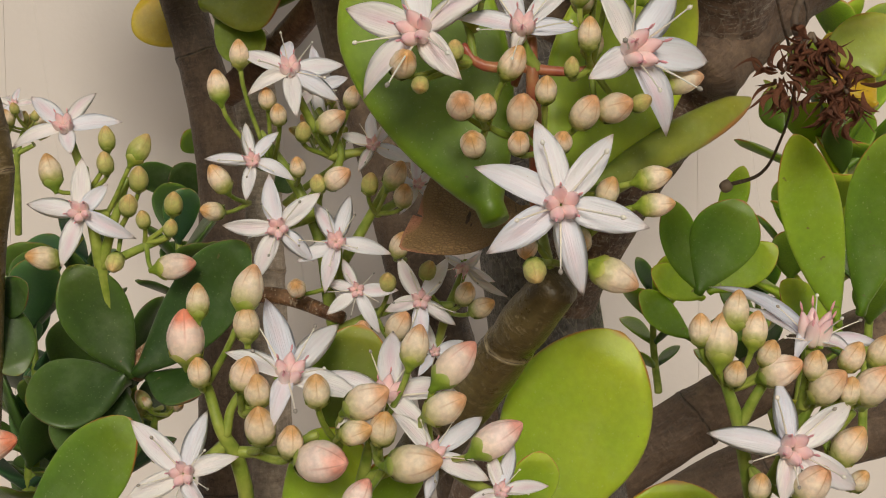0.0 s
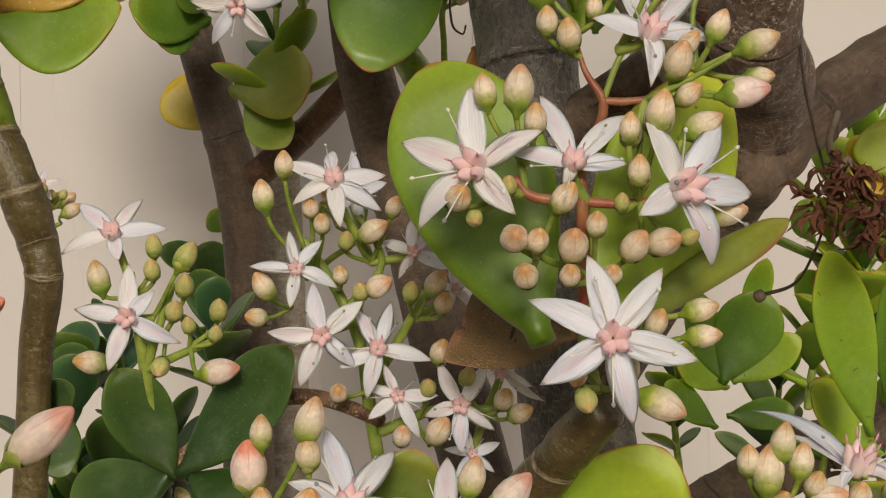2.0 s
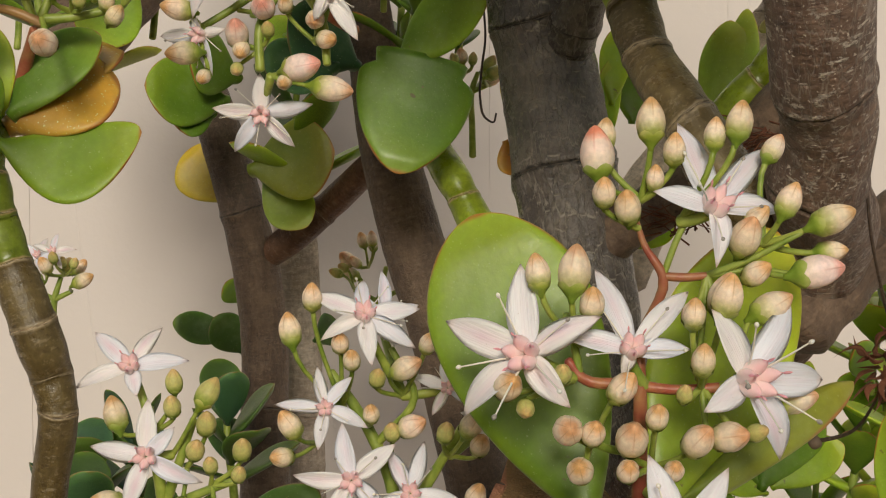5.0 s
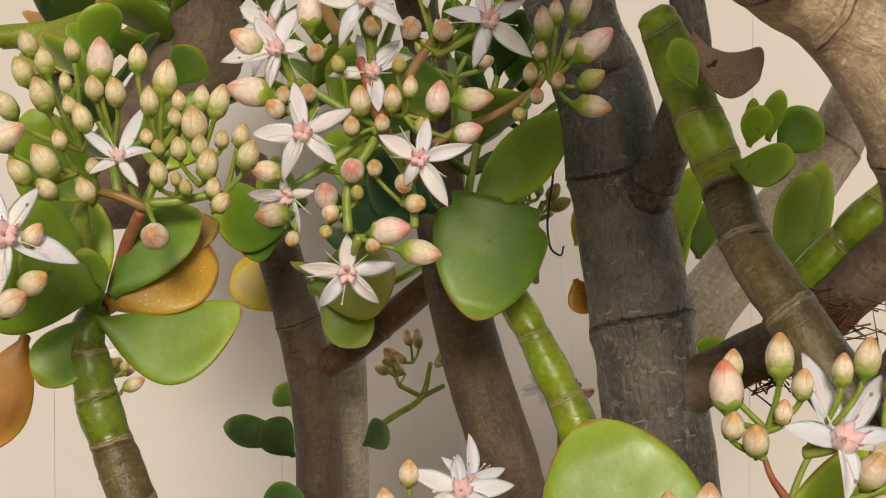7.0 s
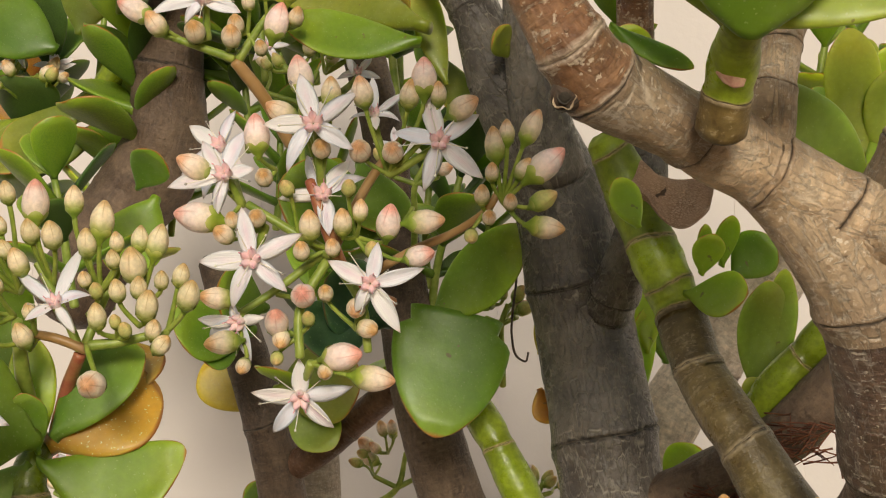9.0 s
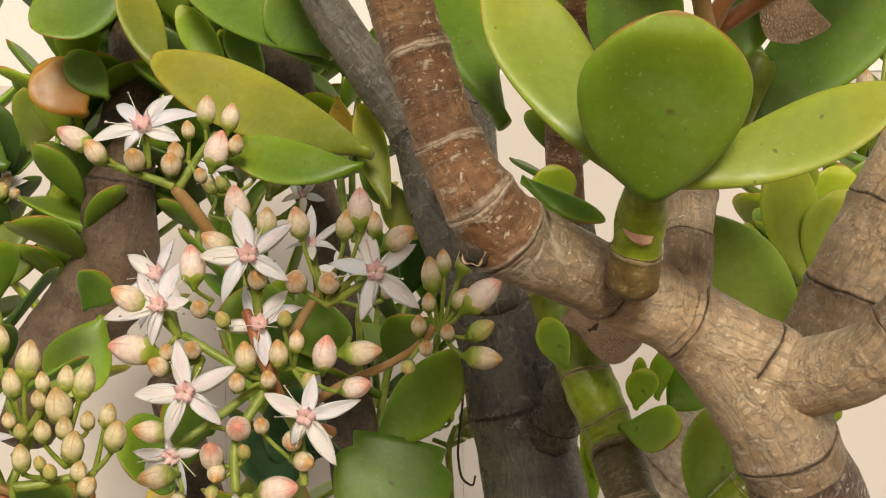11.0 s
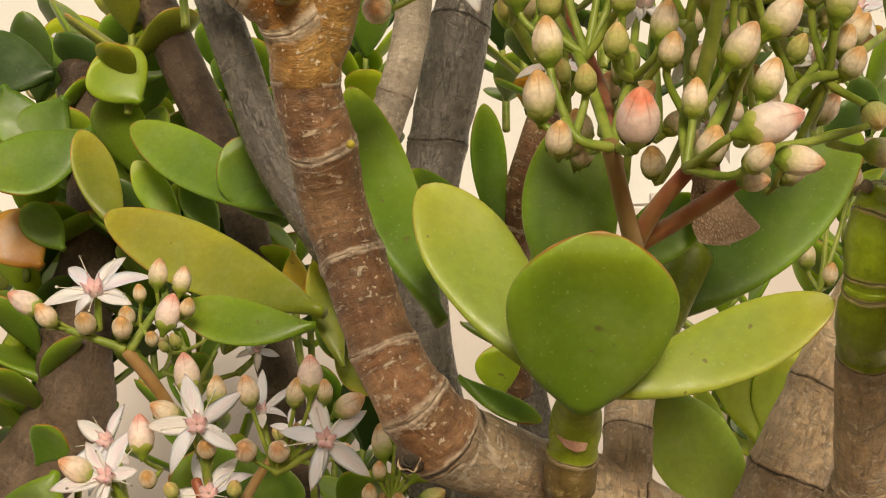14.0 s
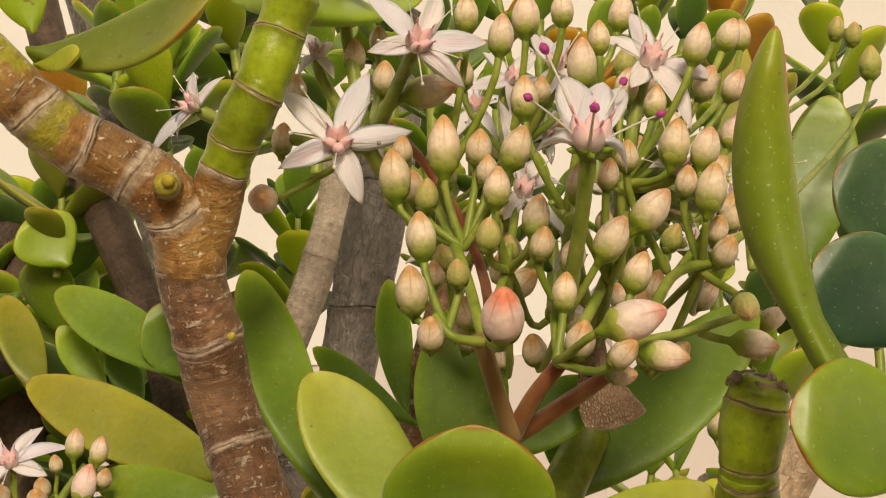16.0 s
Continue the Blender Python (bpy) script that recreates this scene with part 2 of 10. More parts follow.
def bud_material(name, base, body, tip, tip_from=0.72):
    mat, tree, bsdf = nodes_of(name, 0.45, 0.35)
    x, y, z = local(tree)
    wob = maths(tree, "ADD", z, maths(tree, "MULTIPLY", maths(tree, "SUBTRACT", grain(tree, 4.0, 3.0), 0.5), 0.24))
    colour = ramp(tree, wob, (0.2, base), (0.52, body), (tip_from, body), (min(0.98, tip_from + 0.22), tip))
    colour = mixed(tree, 1.0, colour, ramp(tree, own_random(tree), (0.0, (0.9, 0.86, 0.8)), (0.5, (1.0, 0.97, 0.95)), (1.0, (1.08, 1.0, 1.02))), "MULTIPLY")
    speck = ramp(tree, grain(tree, 9.0, 4.0), (0.35, 0.86), (0.7, 1.08))
    colour = mixed(tree, 1.0, colour, speck, "MULTIPLY")
    # five seams running to the tip
    ang = maths(tree, "ARCTAN2", y, x)
    seam = ramp(tree, maths(tree, "ABSOLUTE", maths(tree, "SINE", maths(tree, "MULTIPLY", ang, 2.5))), (0.0, 1.0), (0.26, 0.0))
    up = ramp(tree, z, (0.4, 0.0), (0.65, 0.5), (0.92, 1.0))
    colour = mixed(tree, maths(tree, "MULTIPLY", seam, up), colour, tuple(c * 0.7 for c in tip))
    tree.links.new(colour, bsdf.inputs["Base Color"])
    relief(tree, bsdf, grain(tree, 14.0, 4.0), 0.25, 0.0003)
    soft_flesh(bsdf, 0.25, 0.0015, (1.0, 0.7, 0.5))
    return mat


def plain_material(name, a, b, scale, rough=0.45, bump=0.3, flesh=0.15):
    mat, tree, bsdf = nodes_of(name, rough, 0.4)
    colour = mixed(tree, ramp(tree, grain(tree, scale, 4.0), (0.35, 0.0), (0.68, 1.0)), a, b)
    colour = mixed(tree, 1.0, colour, ramp(tree, own_random(tree), (0.0, (0.88, 0.9, 0.88)), (1.0, (1.1, 1.06, 1.0))), "MULTIPLY")
    tree.links.new(colour, bsdf.inputs["Base Color"])
    relief(tree, bsdf, grain(tree, scale * 4, 3.0), bump, 0.0003)
    if flesh:
        soft_flesh(bsdf, flesh, 0.002, (1.0, 0.8, 0.5))
    return mat


def dry_leaf_material(name, skin, crease, rim, scale, depth=1.0):
    """A dead leaf: papery skin drawn into a net of wrinkles, its edge burnt."""
    mat, tree, bsdf = nodes_of(name, 0.65, 0.3)
    cells = tree.nodes.new("ShaderNodeTexVoronoi")
    cells.feature = "DISTANCE_TO_EDGE"
    cells.inputs["Scale"].default_value = scale
    stir = node(tree, "Mapping", Scale=(0.55, 1.3, 1.0))
    tree.links.new(tree.nodes.new("ShaderNodeTexCoord").outputs["Object"], stir.inputs["Vector"])
    tree.links.new(stir.outputs[0], cells.inputs["Vector"])
    cloud = grain(tree, 220.0, 6.0, 0.7)
    net = maths(tree, "MULTIPLY", ramp(tree, cells.outputs["Distance"], (0.0, 1.0), (0.2, 0.0)), ramp(tree, cloud, (0.35, 0.2 * depth), (0.6, depth)))
    colour = mixed(tree, ramp(tree, cloud, (0.3, 0.6), (0.62, 0.0)), skin, crease)
    colour = mixed(tree, net, colour, crease)
    colour = mixed(tree, ramp(tree, attribute(tree, "rim"), (0.86, 0.0), (0.97, 0.85)), colour, rim)
    spot = ramp(tree, grain(tree, 420.0, 2.0), (0.7, 0.0), (0.73, 0.9))
    colour = mixed(tree, spot, colour, (0.05, 0.03, 0.02))
    tree.links.new(colour, bsdf.inputs["Base Color"])
    relief(tree, bsdf, maths(tree, "SUBTRACT", cloud, maths(tree, "MULTIPLY", net, 0.5)), 0.8, 0.0006)
    return mat


LEAF = {
    "green": leaf_material("leaf_green", (0.2, 0.31, 0.022), (0.1, 0.19, 0.016), (0.36, 0.13, 0.03)),
    "bright": leaf_material("leaf_bright", (0.38, 0.49, 0.035), (0.25, 0.38, 0.025), (0.45, 0.19, 0.04)),
    "fresh": leaf_material("leaf_fresh", (0.24, 0.33, 0.035), (0.15, 0.24, 0.022), (0.5, 0.15, 0.05), 0.78, 0.5),
    # jade green darkened in the colour itself, for leaves in shade
    "dark": leaf_material("leaf_green_shaded", (0.065, 0.12, 0.02), (0.035, 0.075, 0.013), (0.14, 0.07, 0.03), 0.88, 0.15),
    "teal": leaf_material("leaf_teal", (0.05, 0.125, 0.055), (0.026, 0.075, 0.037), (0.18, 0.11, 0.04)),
    # pale lime flesh; on background leaves the colour also stands in for backlight
    "lime": leaf_material("leaf_lime_backlit", (0.38, 0.44, 0.065), (0.25, 0.33, 0.04), (0.5, 0.26, 0.07), 0.88),
    "olive": leaf_material("leaf_olive", (0.3, 0.31, 0.04), (0.15, 0.2, 0.025), (0.45, 0.2, 0.05), 0.82),
    "yellow": leaf_material("leaf_yellow", (0.62, 0.44, 0.04), (0.48, 0.33, 0.03), (0.5, 0.22, 0.04), 0.85),
    "amber": leaf_material("leaf_amber", (0.55, 0.28, 0.03), (0.4, 0.14, 0.02), (0.32, 0.09, 0.02), 0.85),
    "husk": dry_leaf_material("leaf_husk", (0.58, 0.39, 0.27), (0.32, 0.18, 0.1), (0.68, 0.5, 0.38), 3600.0),
    "crumb": dry_leaf_material("leaf_crumbling", (0.82, 0.58, 0.45), (0.52, 0.3, 0.2), (0.84, 0.64, 0.52), 2200.0, 0.25),
    "ochre": leaf_material("leaf_ochre", (0.5, 0.31, 0.035), (0.3, 0.15, 0.02), (0.34, 0.13, 0.03), 0.76, 0.9),
    "brown": dry_leaf_material("leaf_brown", (0.34, 0.21, 0.095), (0.2, 0.115, 0.05), (0.5, 0.22, 0.14), 2600.0),
}
BARK = {
    "grey": bark_material("bark_grey", (0.055, 0.05, 0.047), (0.15, 0.132, 0.12), (0.25, 0.215, 0.175), (0.4, 0.35, 0.29), 0.2, 0.24, 0.6, 0.2, cork=(0.07, 0.055, 0.04), cork_reach=0.06, crackle=0.6, mottle=0.6, streaks=0.7),
    "brown": bark_material("bark_brown", (0.12, 0.052, 0.028), (0.26, 0.128, 0.06), (0.36, 0.21, 0.115), (0.66, 0.53, 0.4), 0.75, 0.38, 0.6, 0.7, cork=(0.6, 0.47, 0.36), cork_reach=0.15, crack=0.45),
    "tan": bark_material("bark_tan", (0.26, 0.165, 0.1), (0.53, 0.385, 0.25), (0.64, 0.5, 0.36), (0.8, 0.69, 0.56), 0.6, 0.48, 0.4, 0.4, cork=(0.24, 0.16, 0.1), cork_reach=0.08, crackle=0.35, streaks=0.4),
    # dark brown bark; the shade on deep limbs is part of this colour
    "dusk": bark_material("bark_brown_shaded", (0.06, 0.038, 0.026), (0.13, 0.084, 0.056), (0.2, 0.138, 0.095), (0.28, 0.2, 0.145), 0.3, 0.5, 0.9, 0.4, cork=(0.1, 0.07, 0.05), cork_reach=0.1, crackle=0.15),
    # pale bark, lightened further so that the back trunks look lit
    "pale": bark_material("bark_pale", (0.42, 0.34, 0.265), (0.6, 0.51, 0.42), (0.7, 0.62, 0.53), (0.76, 0.69, 0.6), 0.4, 0.6, 0.8, 0.5, cork=(0.28, 0.2, 0.14), cork_reach=0.1),
    "green": bark_material("stem_green", (0.2, 0.29, 0.018), (0.29, 0.39, 0.025), (0.37, 0.45, 0.05), (0.52, 0.5, 0.2), 0.06, 0.34, 0.04, 0.05, cork=(0.44, 0.32, 0.16), cork_reach=0.13, crack=0.8, mottle=0.25, streaks=0.35, bump=0.25),
    "moss": bark_material("stem_dark_green", (0.085, 0.12, 0.01), (0.13, 0.18, 0.014), (0.17, 0.22, 0.025), (0.4, 0.36, 0.16), 0.1, 0.32, 0.1, 0.1, cork=(0.36, 0.26, 0.13), cork_reach=0.15, crack=0.85, mottle=0.4, streaks=0.5, bump=0.25),
    "ripe": bark_material("stem_green_brown", (0.1, 0.06, 0.022), (0.17, 0.115, 0.035), (0.23, 0.165, 0.065), (0.5, 0.4, 0.25), 0.35, 0.38, 0.5, 0.5, cork=(0.42, 0.32, 0.19), cork_reach=0.2, skin=(0.2, 0.25, 0.022), crack=0.8, bump=0.4),
    "umber": bark_material("stem_olive_brown", (0.065, 0.042, 0.018), (0.125, 0.092, 0.036), (0.18, 0.14, 0.06), (0.45, 0.36, 0.23), 0.25, 0.34, 0.4, 0.35, cork=(0.36, 0.28, 0.17), cork_reach=0.16, crack=0.8, mottle=0.5, streaks=0.6, bump=0.5),
    "flaky": bark_material("bark_flaking", (0.1, 0.055, 0.04), (0.21, 0.13, 0.095), (0.32, 0.22, 0.165), (0.62, 0.54, 0.46), 0.85, 0.45, 0.6, 0.8, cork=(0.16, 0.11, 0.08), cork_reach=0.08, crackle=0.3),
    "russet": bark_material("bark_russet", (0.07, 0.034, 0.022), (0.16, 0.078, 0.048), (0.22, 0.125, 0.08), (0.35, 0.24, 0.17), 0.3, 0.42, 0.6, 0.4, cork=(0.2, 0.13, 0.09), cork_reach=0.1),
    "gold": bark_material("stem_gold_brown", (0.19, 0.075, 0.028), (0.41, 0.195, 0.06), (0.53, 0.32, 0.11), (0.8, 0.68, 0.54), 0.75, 0.31, 0.5, 0.5, cork=(0.66, 0.54, 0.41), cork_reach=0.34, skin=(0.45, 0.4, 0.05), crack=0.4),
}
RING = plain_material("node_scar", (0.2, 0.13, 0.08), (0.58, 0.46, 0.33), 700.0, 0.7, 0.6, 0.0)
RING_DARK = plain_material("node_scar_dark", (0.035, 0.028, 0.022), (0.11, 0.085, 0.06), 500.0, 0.7, 0.6, 0.0)
PETAL = petal_material()
SUTURE = plain_material("suture_rose", (0.88, 0.34, 0.44), (0.92, 0.46, 0.52), 6.0, 0.4, 0.2, 0.2)
FILAMENT = plain_material("filament_cream", (0.84, 0.78, 0.68), (0.88, 0.84, 0.78), 6.0, 0.4, 0.1, 0.2)
ANTHER = plain_material("anther_grey", (0.16, 0.13, 0.13), (0.5, 0.46, 0.42), 9.0, 0.6, 0.4, 0.0)
MAGENTA = plain_material("anther_magenta", (0.45, 0.03, 0.25), (0.6, 0.1, 0.38), 9.0, 0.5, 0.4, 0.0)
BUD = {
    "tan": bud_material("bud_tan", (0.36, 0.42, 0.1), (0.82, 0.71, 0.47), (0.58, 0.38, 0.15), 0.74),
    "cream": bud_material("bud_cream", (0.4, 0.45, 0.11), (0.89, 0.75, 0.57), (0.72, 0.42, 0.18), 0.68),
    "blush": bud_material("bud_blush", (0.58, 0.56, 0.27), (0.89, 0.75, 0.6), (0.76, 0.42, 0.23), 0.7),
    "pink": bud_material("bud_pink", (0.84, 0.72, 0.58), (0.91, 0.74, 0.68), (0.84, 0.4, 0.32), 0.68),
    "coral": bud_material("bud_coral", (0.88, 0.76, 0.62), (0.92, 0.72, 0.63), (0.88, 0.3, 0.18), 0.66),
    "green": bud_material("bud_green", (0.28, 0.39, 0.06), (0.56, 0.55, 0.2), (0.64, 0.46, 0.19), 0.72),
}


def calyx_material():
    """Green foot, paling to cream at the lobes."""
    mat, tree, bsdf = nodes_of("calyx_green", 0.45, 0.35)
    x, y, z = local(tree)
    wob = maths(tree, "ADD", z, maths(tree, "MULTIPLY", maths(tree, "SUBTRACT", grain(tree, 5.0, 3.0), 0.5), 0.16))
    colour = ramp(tree, wob, (0.0, (0.19, 0.28, 0.03)), (0.1, (0.31, 0.39, 0.06)), (0.26, (0.58, 0.57, 0.22)))
    colour = mixed(tree, 1.0, colour, ramp(tree, own_random(tree), (0.0, (0.85, 0.92, 0.85)), (1.0, (1.15, 1.05, 1.0))), "MULTIPLY")
    tree.links.new(colour, bsdf.inputs["Base Color"])
    relief(tree, bsdf, grain(tree, 12.0, 3.0), 0.3, 0.0003)
    soft_flesh(bsdf, 0.2, 0.0015, (1.0, 0.8, 0.4))
    return mat


def pistil_material():
    """Pale at the foot, rose towards the styles."""
    mat, tree, bsdf = nodes_of("pistil_pink", 0.4, 0.35)
    x, y, z = local(tree)
    wob = maths(tree, "ADD", z, maths(tree, "MULTIPLY", maths(tree, "SUBTRACT", grain(tree, 9.0, 3.0), 0.5), 0.2))
    colour = ramp(tree, wob, (0.0, (0.95, 0.8, 0.74)), (0.14, (0.95, 0.68, 0.66)), (0.34, (0.92, 0.48, 0.53)))
    tree.links.new(colour, bsdf.inputs["Base Color"])
    soft_flesh(bsdf, 0.3, 0.0012, (1.0, 0.6, 0.55))
    return mat


CALYX = calyx_material()
PISTIL = pistil_material()
STALK = {
    "green": plain_material("stalk_green", (0.17, 0.25, 0.03), (0.36, 0.41, 0.09), 420.0, 0.4, 0.3, 0.2),
    "red": plain_material("stalk_red", (0.32, 0.075, 0.05), (0.4, 0.2, 0.09), 330.0, 0.4, 0.3, 0.15),
    "rust": plain_material("stalk_rust", (0.3, 0.17, 0.06), (0.42, 0.26, 0.13), 160.0, 0.4, 0.3, 0.15),
    "dry": plain_material("stalk_dry", (0.09, 0.06, 0.045), (0.2, 0.15, 0.11), 260.0, 0.75, 0.5, 0.0),
}
DRIED = plain_material("dried_petal", (0.11, 0.035, 0.02), (0.26, 0.1, 0.05), 300.0, 0.75, 0.6, 0.0)


# ---- makers ----
WORLD_OF = {}
MM = 0.001


def at_mm(p):
    return Vector(p) * MM


def place(ob, m, parent=None):
    """Puts ob at the world pose m, under parent if there is one."""
    WORLD_OF[ob] = m
    if parent is not None:
        ob.parent = parent
        ob.matrix_basis = WORLD_OF[parent].inverted() @ m
    else:
        ob.matrix_basis = m
    return ob


def smooth_mesh(name, verts, faces, mats, which=None, attrs=None):
    me = bpy.data.meshes.new(name)
    me.from_pydata(verts, [], faces)
    for mat in mats:
        me.materials.append(mat)
    me.polygons.foreach_set("use_smooth", [True] * len(me.polygons))
    if which:
        me.polygons.foreach_set("material_index", which)
    for key, values in (attrs or {}).items():
        a = me.attributes.new(key, "FLOAT", "POINT")
        a.data.foreach_set("value", values)
    me.update()
    return me


def part(name, mesh, parent, m, label=""):
    ob = place(new(name, mesh), m, parent)
    return tagged(ob, label) if label else ob


def axes_pose(origin, along, face):
    """A pose with its x axis along, its z axis nearest to face."""
    x = along.normalized()
    y = face.cross(x)
    if y.length < 1e-5:
        y = x.orthogonal()
    y.normalize()
    z = x.cross(y)
    m = Matrix((x, y, z)).transposed().to_4x4()
    m.translation = origin
    return m


def spline(points, steps):
    """A smooth run through the points, with tangents weighed by the length of each stretch."""
    p = [np.array(q, float) for q in points]
    n = len(p)
    if n < 3:
        return [p[0] + (p[-1] - p[0]) * k / steps for k in range(steps + 1)]
    size = [max(float(np.linalg.norm((b - a)[:3])), 1e-9) for a, b in zip(p, p[1:])]
    slope = [(b - a) / h for a, b, h in zip(p, p[1:], size)]
    way = [slope[0]] + [(slope[i - 1] * size[i] + slope[i] * size[i - 1]) / (size[i - 1] + size[i]) for i in range(1, n - 1)] + [slope[-1]]
    out = []
    for i in range(n - 1):
        h = size[i]
        for k in range(steps):
            t = k / steps
            out.append(p[i] * (2 * t ** 3 - 3 * t * t + 1) + way[i] * h * (t ** 3 - 2 * t * t + t) + p[i + 1] * (3 * t * t - 2 * t ** 3) + way[i + 1] * h * (t ** 3 - t * t))
    return out + [p[-1]]


def tube_mesh(name, rows, mats, sides=10, knobbly=0.0, swells=()):
    """A round stem through rows of x, y, z, radius (metres, from its own origin). swells: places along, 0 to 1, where it thickens."""
    rows = [np.array(r, float) for r in rows]
    lengths = np.concatenate([[0], np.cumsum([np.linalg.norm(b[:3] - a[:3]) for a, b in zip(rows, rows[1:])])])
    total = max(lengths[-1], 1e-6)
    verts, faces, along, around = [], [], [], []
    side = None
    n = len(rows)
    ends = [(0, 0.55), (0, 0.85)] + [(k, 1.0) for k in range(n)] + [(n - 1, 0.85), (n - 1, 0.55)]
    tang = []
    for k in range(n):
        d = rows[min(k + 1, n - 1)][:3] - rows[max(k - 1, 0)][:3]
        tang.append(Vector(d).normalized())
    for e, (k, shrink) in enumerate(ends):
        t = tang[k]
        side = t.orthogonal() if side is None else side - t * side.dot(t)
        side.normalize()
        other = t.cross(side)
        c, r = Vector(rows[k][:3]), rows[k][3]
        if e < 2:
            c = c - t * r * 0.4 * (1 - (e * 0.5))
        if e >= len(ends) - 2:
            c = c + t * r * 0.4 * (0.5 if e == len(ends) - 2 else 1)
        f = lengths[k] / total
        r = r * shrink * (1 + sum(0.06 * math.exp(-(((f - s) * total / (0.30 * rows[k][3])) ** 2)) for s in swells))
        for j in range(sides):
            a = 2 * math.pi * j / sides
            d = side * math.cos(a) + other * math.sin(a)
            rr = r
            if knobbly:
                q = c + d * r
                rr += knobbly * rows[k][3] * (noise.noise(q * 260) + 0.8 * noise.noise(q * 90))
            verts.append(c + d * rr)
            along.append(lengths[k] / 0.02)
            around.append(abs(2 * j / sides - 1) * 2.0 * r / 0.006)
    rings = len(ends)
    for k in range(rings - 1):
        for j in range(sides):
            a, b = k * sides + j, k * sides + (j + 1) % sides
            faces.append((a, b, b + sides, a + sides))
    faces.append(tuple(range(sides))[::-1])
    faces.append(tuple((rings - 1) * sides + j for j in range(sides)))
    return smooth_mesh(name, verts, faces, mats, None, {"along": along, "around": around, "joint": [3.0] * len(verts)})


def joint_wave(a, seed):
    """How far a joint's line strays along the stem, in radii: two leaf scars that meet in shallow points."""
    return 0.075 * abs(math.sin(a + seed)) + 0.09 * math.sin(a + seed * 2.3) + 0.03 * math.sin(3 * a + seed * 5.1) + 0.012 * math.sin(9 * a + seed * 3.3)


def joint_swell(d, pinch):
    """The stem's girth near a joint, d radii past it: a lip on both sides of a narrow crack, and a waist beyond. pinch: how far a fleshy joint draws in."""
    return 0.04 * pinch - pinch * 0.1 * math.exp(-(d / 0.5) ** 2) - pinch * 0.05 * math.exp(-((d - 0.5) / 0.5) ** 2) + 0.055 * math.exp(-(d / 0.17) ** 2) - 0.045 * math.exp(-(d / 0.03) ** 2) - 0.03 * math.exp(-((d - 0.62) / 0.4) ** 2) - 0.012 * math.exp(-((d + 0.62) / 0.4) ** 2)


def stem_mesh(name, rows, mats, sides, knobbly, scars, split, pinch):
    """A jointed stem through rows of x, y, z, radius (metres, from its own origin)."""
    rows = np.array(rows, float)
    lengths = np.concatenate([[0], np.cumsum(np.linalg.norm(np.diff(rows[:, :3], axis=0), axis=1))])
    total = max(lengths[-1], 1e-6)
    knots = [s * total for s in scars]
    seeds = [k * 1.7 + rows[0][3] * 900 for k in range(len(knots))]
    girth = lambda at: float(np.interp(at, lengths, rows[:, 3]))
    stops, at = [0.0], 0.0
    seen = min(total, max([0.06] + [k + 0.05 for k in knots])) if total > 0.2 else total
    while at < total:
        at += max(0.00035, girth(at) * 0.16) if at < seen else 0.02
        stops.append(min(at, total))
    for k in knots:
        stops += [min(max(k + girth(k) * d, 0.0), total) for d in (-0.3, -0.2, -0.13, -0.08, -0.045, -0.02, 0.0, 0.02, 0.045, 0.08, 0.13, 0.2, 0.3)]
    stops = [q for i, q in enumerate(sorted(stops)) if i == 0 or q - sorted(stops)[i - 1] > 1e-5]
    curve = np.stack([np.interp(stops, lengths, rows[:, c]) for c in range(4)], axis=1)
    n = len(stops)
    ends = [(0, 0.55), (0, 0.85)] + [(k, 1.0) for k in range(n)] + [(n - 1, 0.85), (n - 1, 0.55)]
    verts, faces, which = [], [], []
    along, around, joint, piece, share = [], [], [], [], []
    side = None
    limits = [0.0] + knots + [total]
    for e, (k, shrink) in enumerate(ends):
        lo, hi = max(k - 2, 0), min(k + 2, n - 1)
        t = Vector(curve[hi][:3] - curve[lo][:3]).normalized()
        side = t.orthogonal() if side is None else side - t * side.dot(t)
        side.normalize()
        other = t.cross(side)
        c, r, s = Vector(curve[k][:3]), curve[k][3], stops[k]
        if e < 2:
            c = c - t * r * 0.4 * (1 - e * 0.5)
        if e >= len(ends) - 2:
            c = c + t * r * 0.4 * (0.5 if e == len(ends) - 2 else 1)
        near = min(range(len(knots)), key=lambda i: abs(s - knots[i])) if knots else None
        gap = [(s - q) / r for q in knots]
        swell = sum(joint_swell(d, pinch if split is None or s / total > split - 0.02 else 0.3) for d in gap if abs(d) < 2.5)
        i = sum(1 for q in knots if q <= s)
        a0, a1 = limits[i], limits[i + 1]
        for j in range(sides):
            a = 2 * math.pi * j / sides
            d = side * math.cos(a) + other * math.sin(a)
            p = c + d * r
            rr = r * shrink * (1 + swell)
            if knobbly:
                rr += r * shrink * (knobbly * (noise.noise(p * 260) + 0.8 * noise.noise(p * 90)) + (0.0 if pinch else 0.012 * noise.noise(p * 900) + 0.010 * noise.noise(p * 1900)))
            if near is not None:
                c_shift = t * (r * joint_wave(a, seeds[near]) * math.exp(-(gap[near] / 0.7) ** 2))
            else:
                c_shift = Vector()
            verts.append(c + d * rr + c_shift)
            along.append(s / 0.02)
            around.append(abs(2 * j / sides - 1) * 2.0 * r / 0.006)
            joint.append(min(abs(gap[near]), 3.0) if near is not None else 3.0)
            piece.append((math.sin(12.9898 * (i + 1) + rows[0][0] * 7000 + rows[0][3] * 31000) * 43758.5453) % 1.0)
            share.append((s - a0) / max(a1 - a0, 1e-6))
    rings = len(ends)
    for k in range(rings - 1):
        for j in range(sides):
            a, b = k * sides + j, k * sides + (j + 1) % sides
            faces.append((a, b, b + sides, a + sides))
            which.append(0 if split is None or along[a] * 0.02 / total < split else 1)
    faces.append(tuple(range(sides))[::-1])
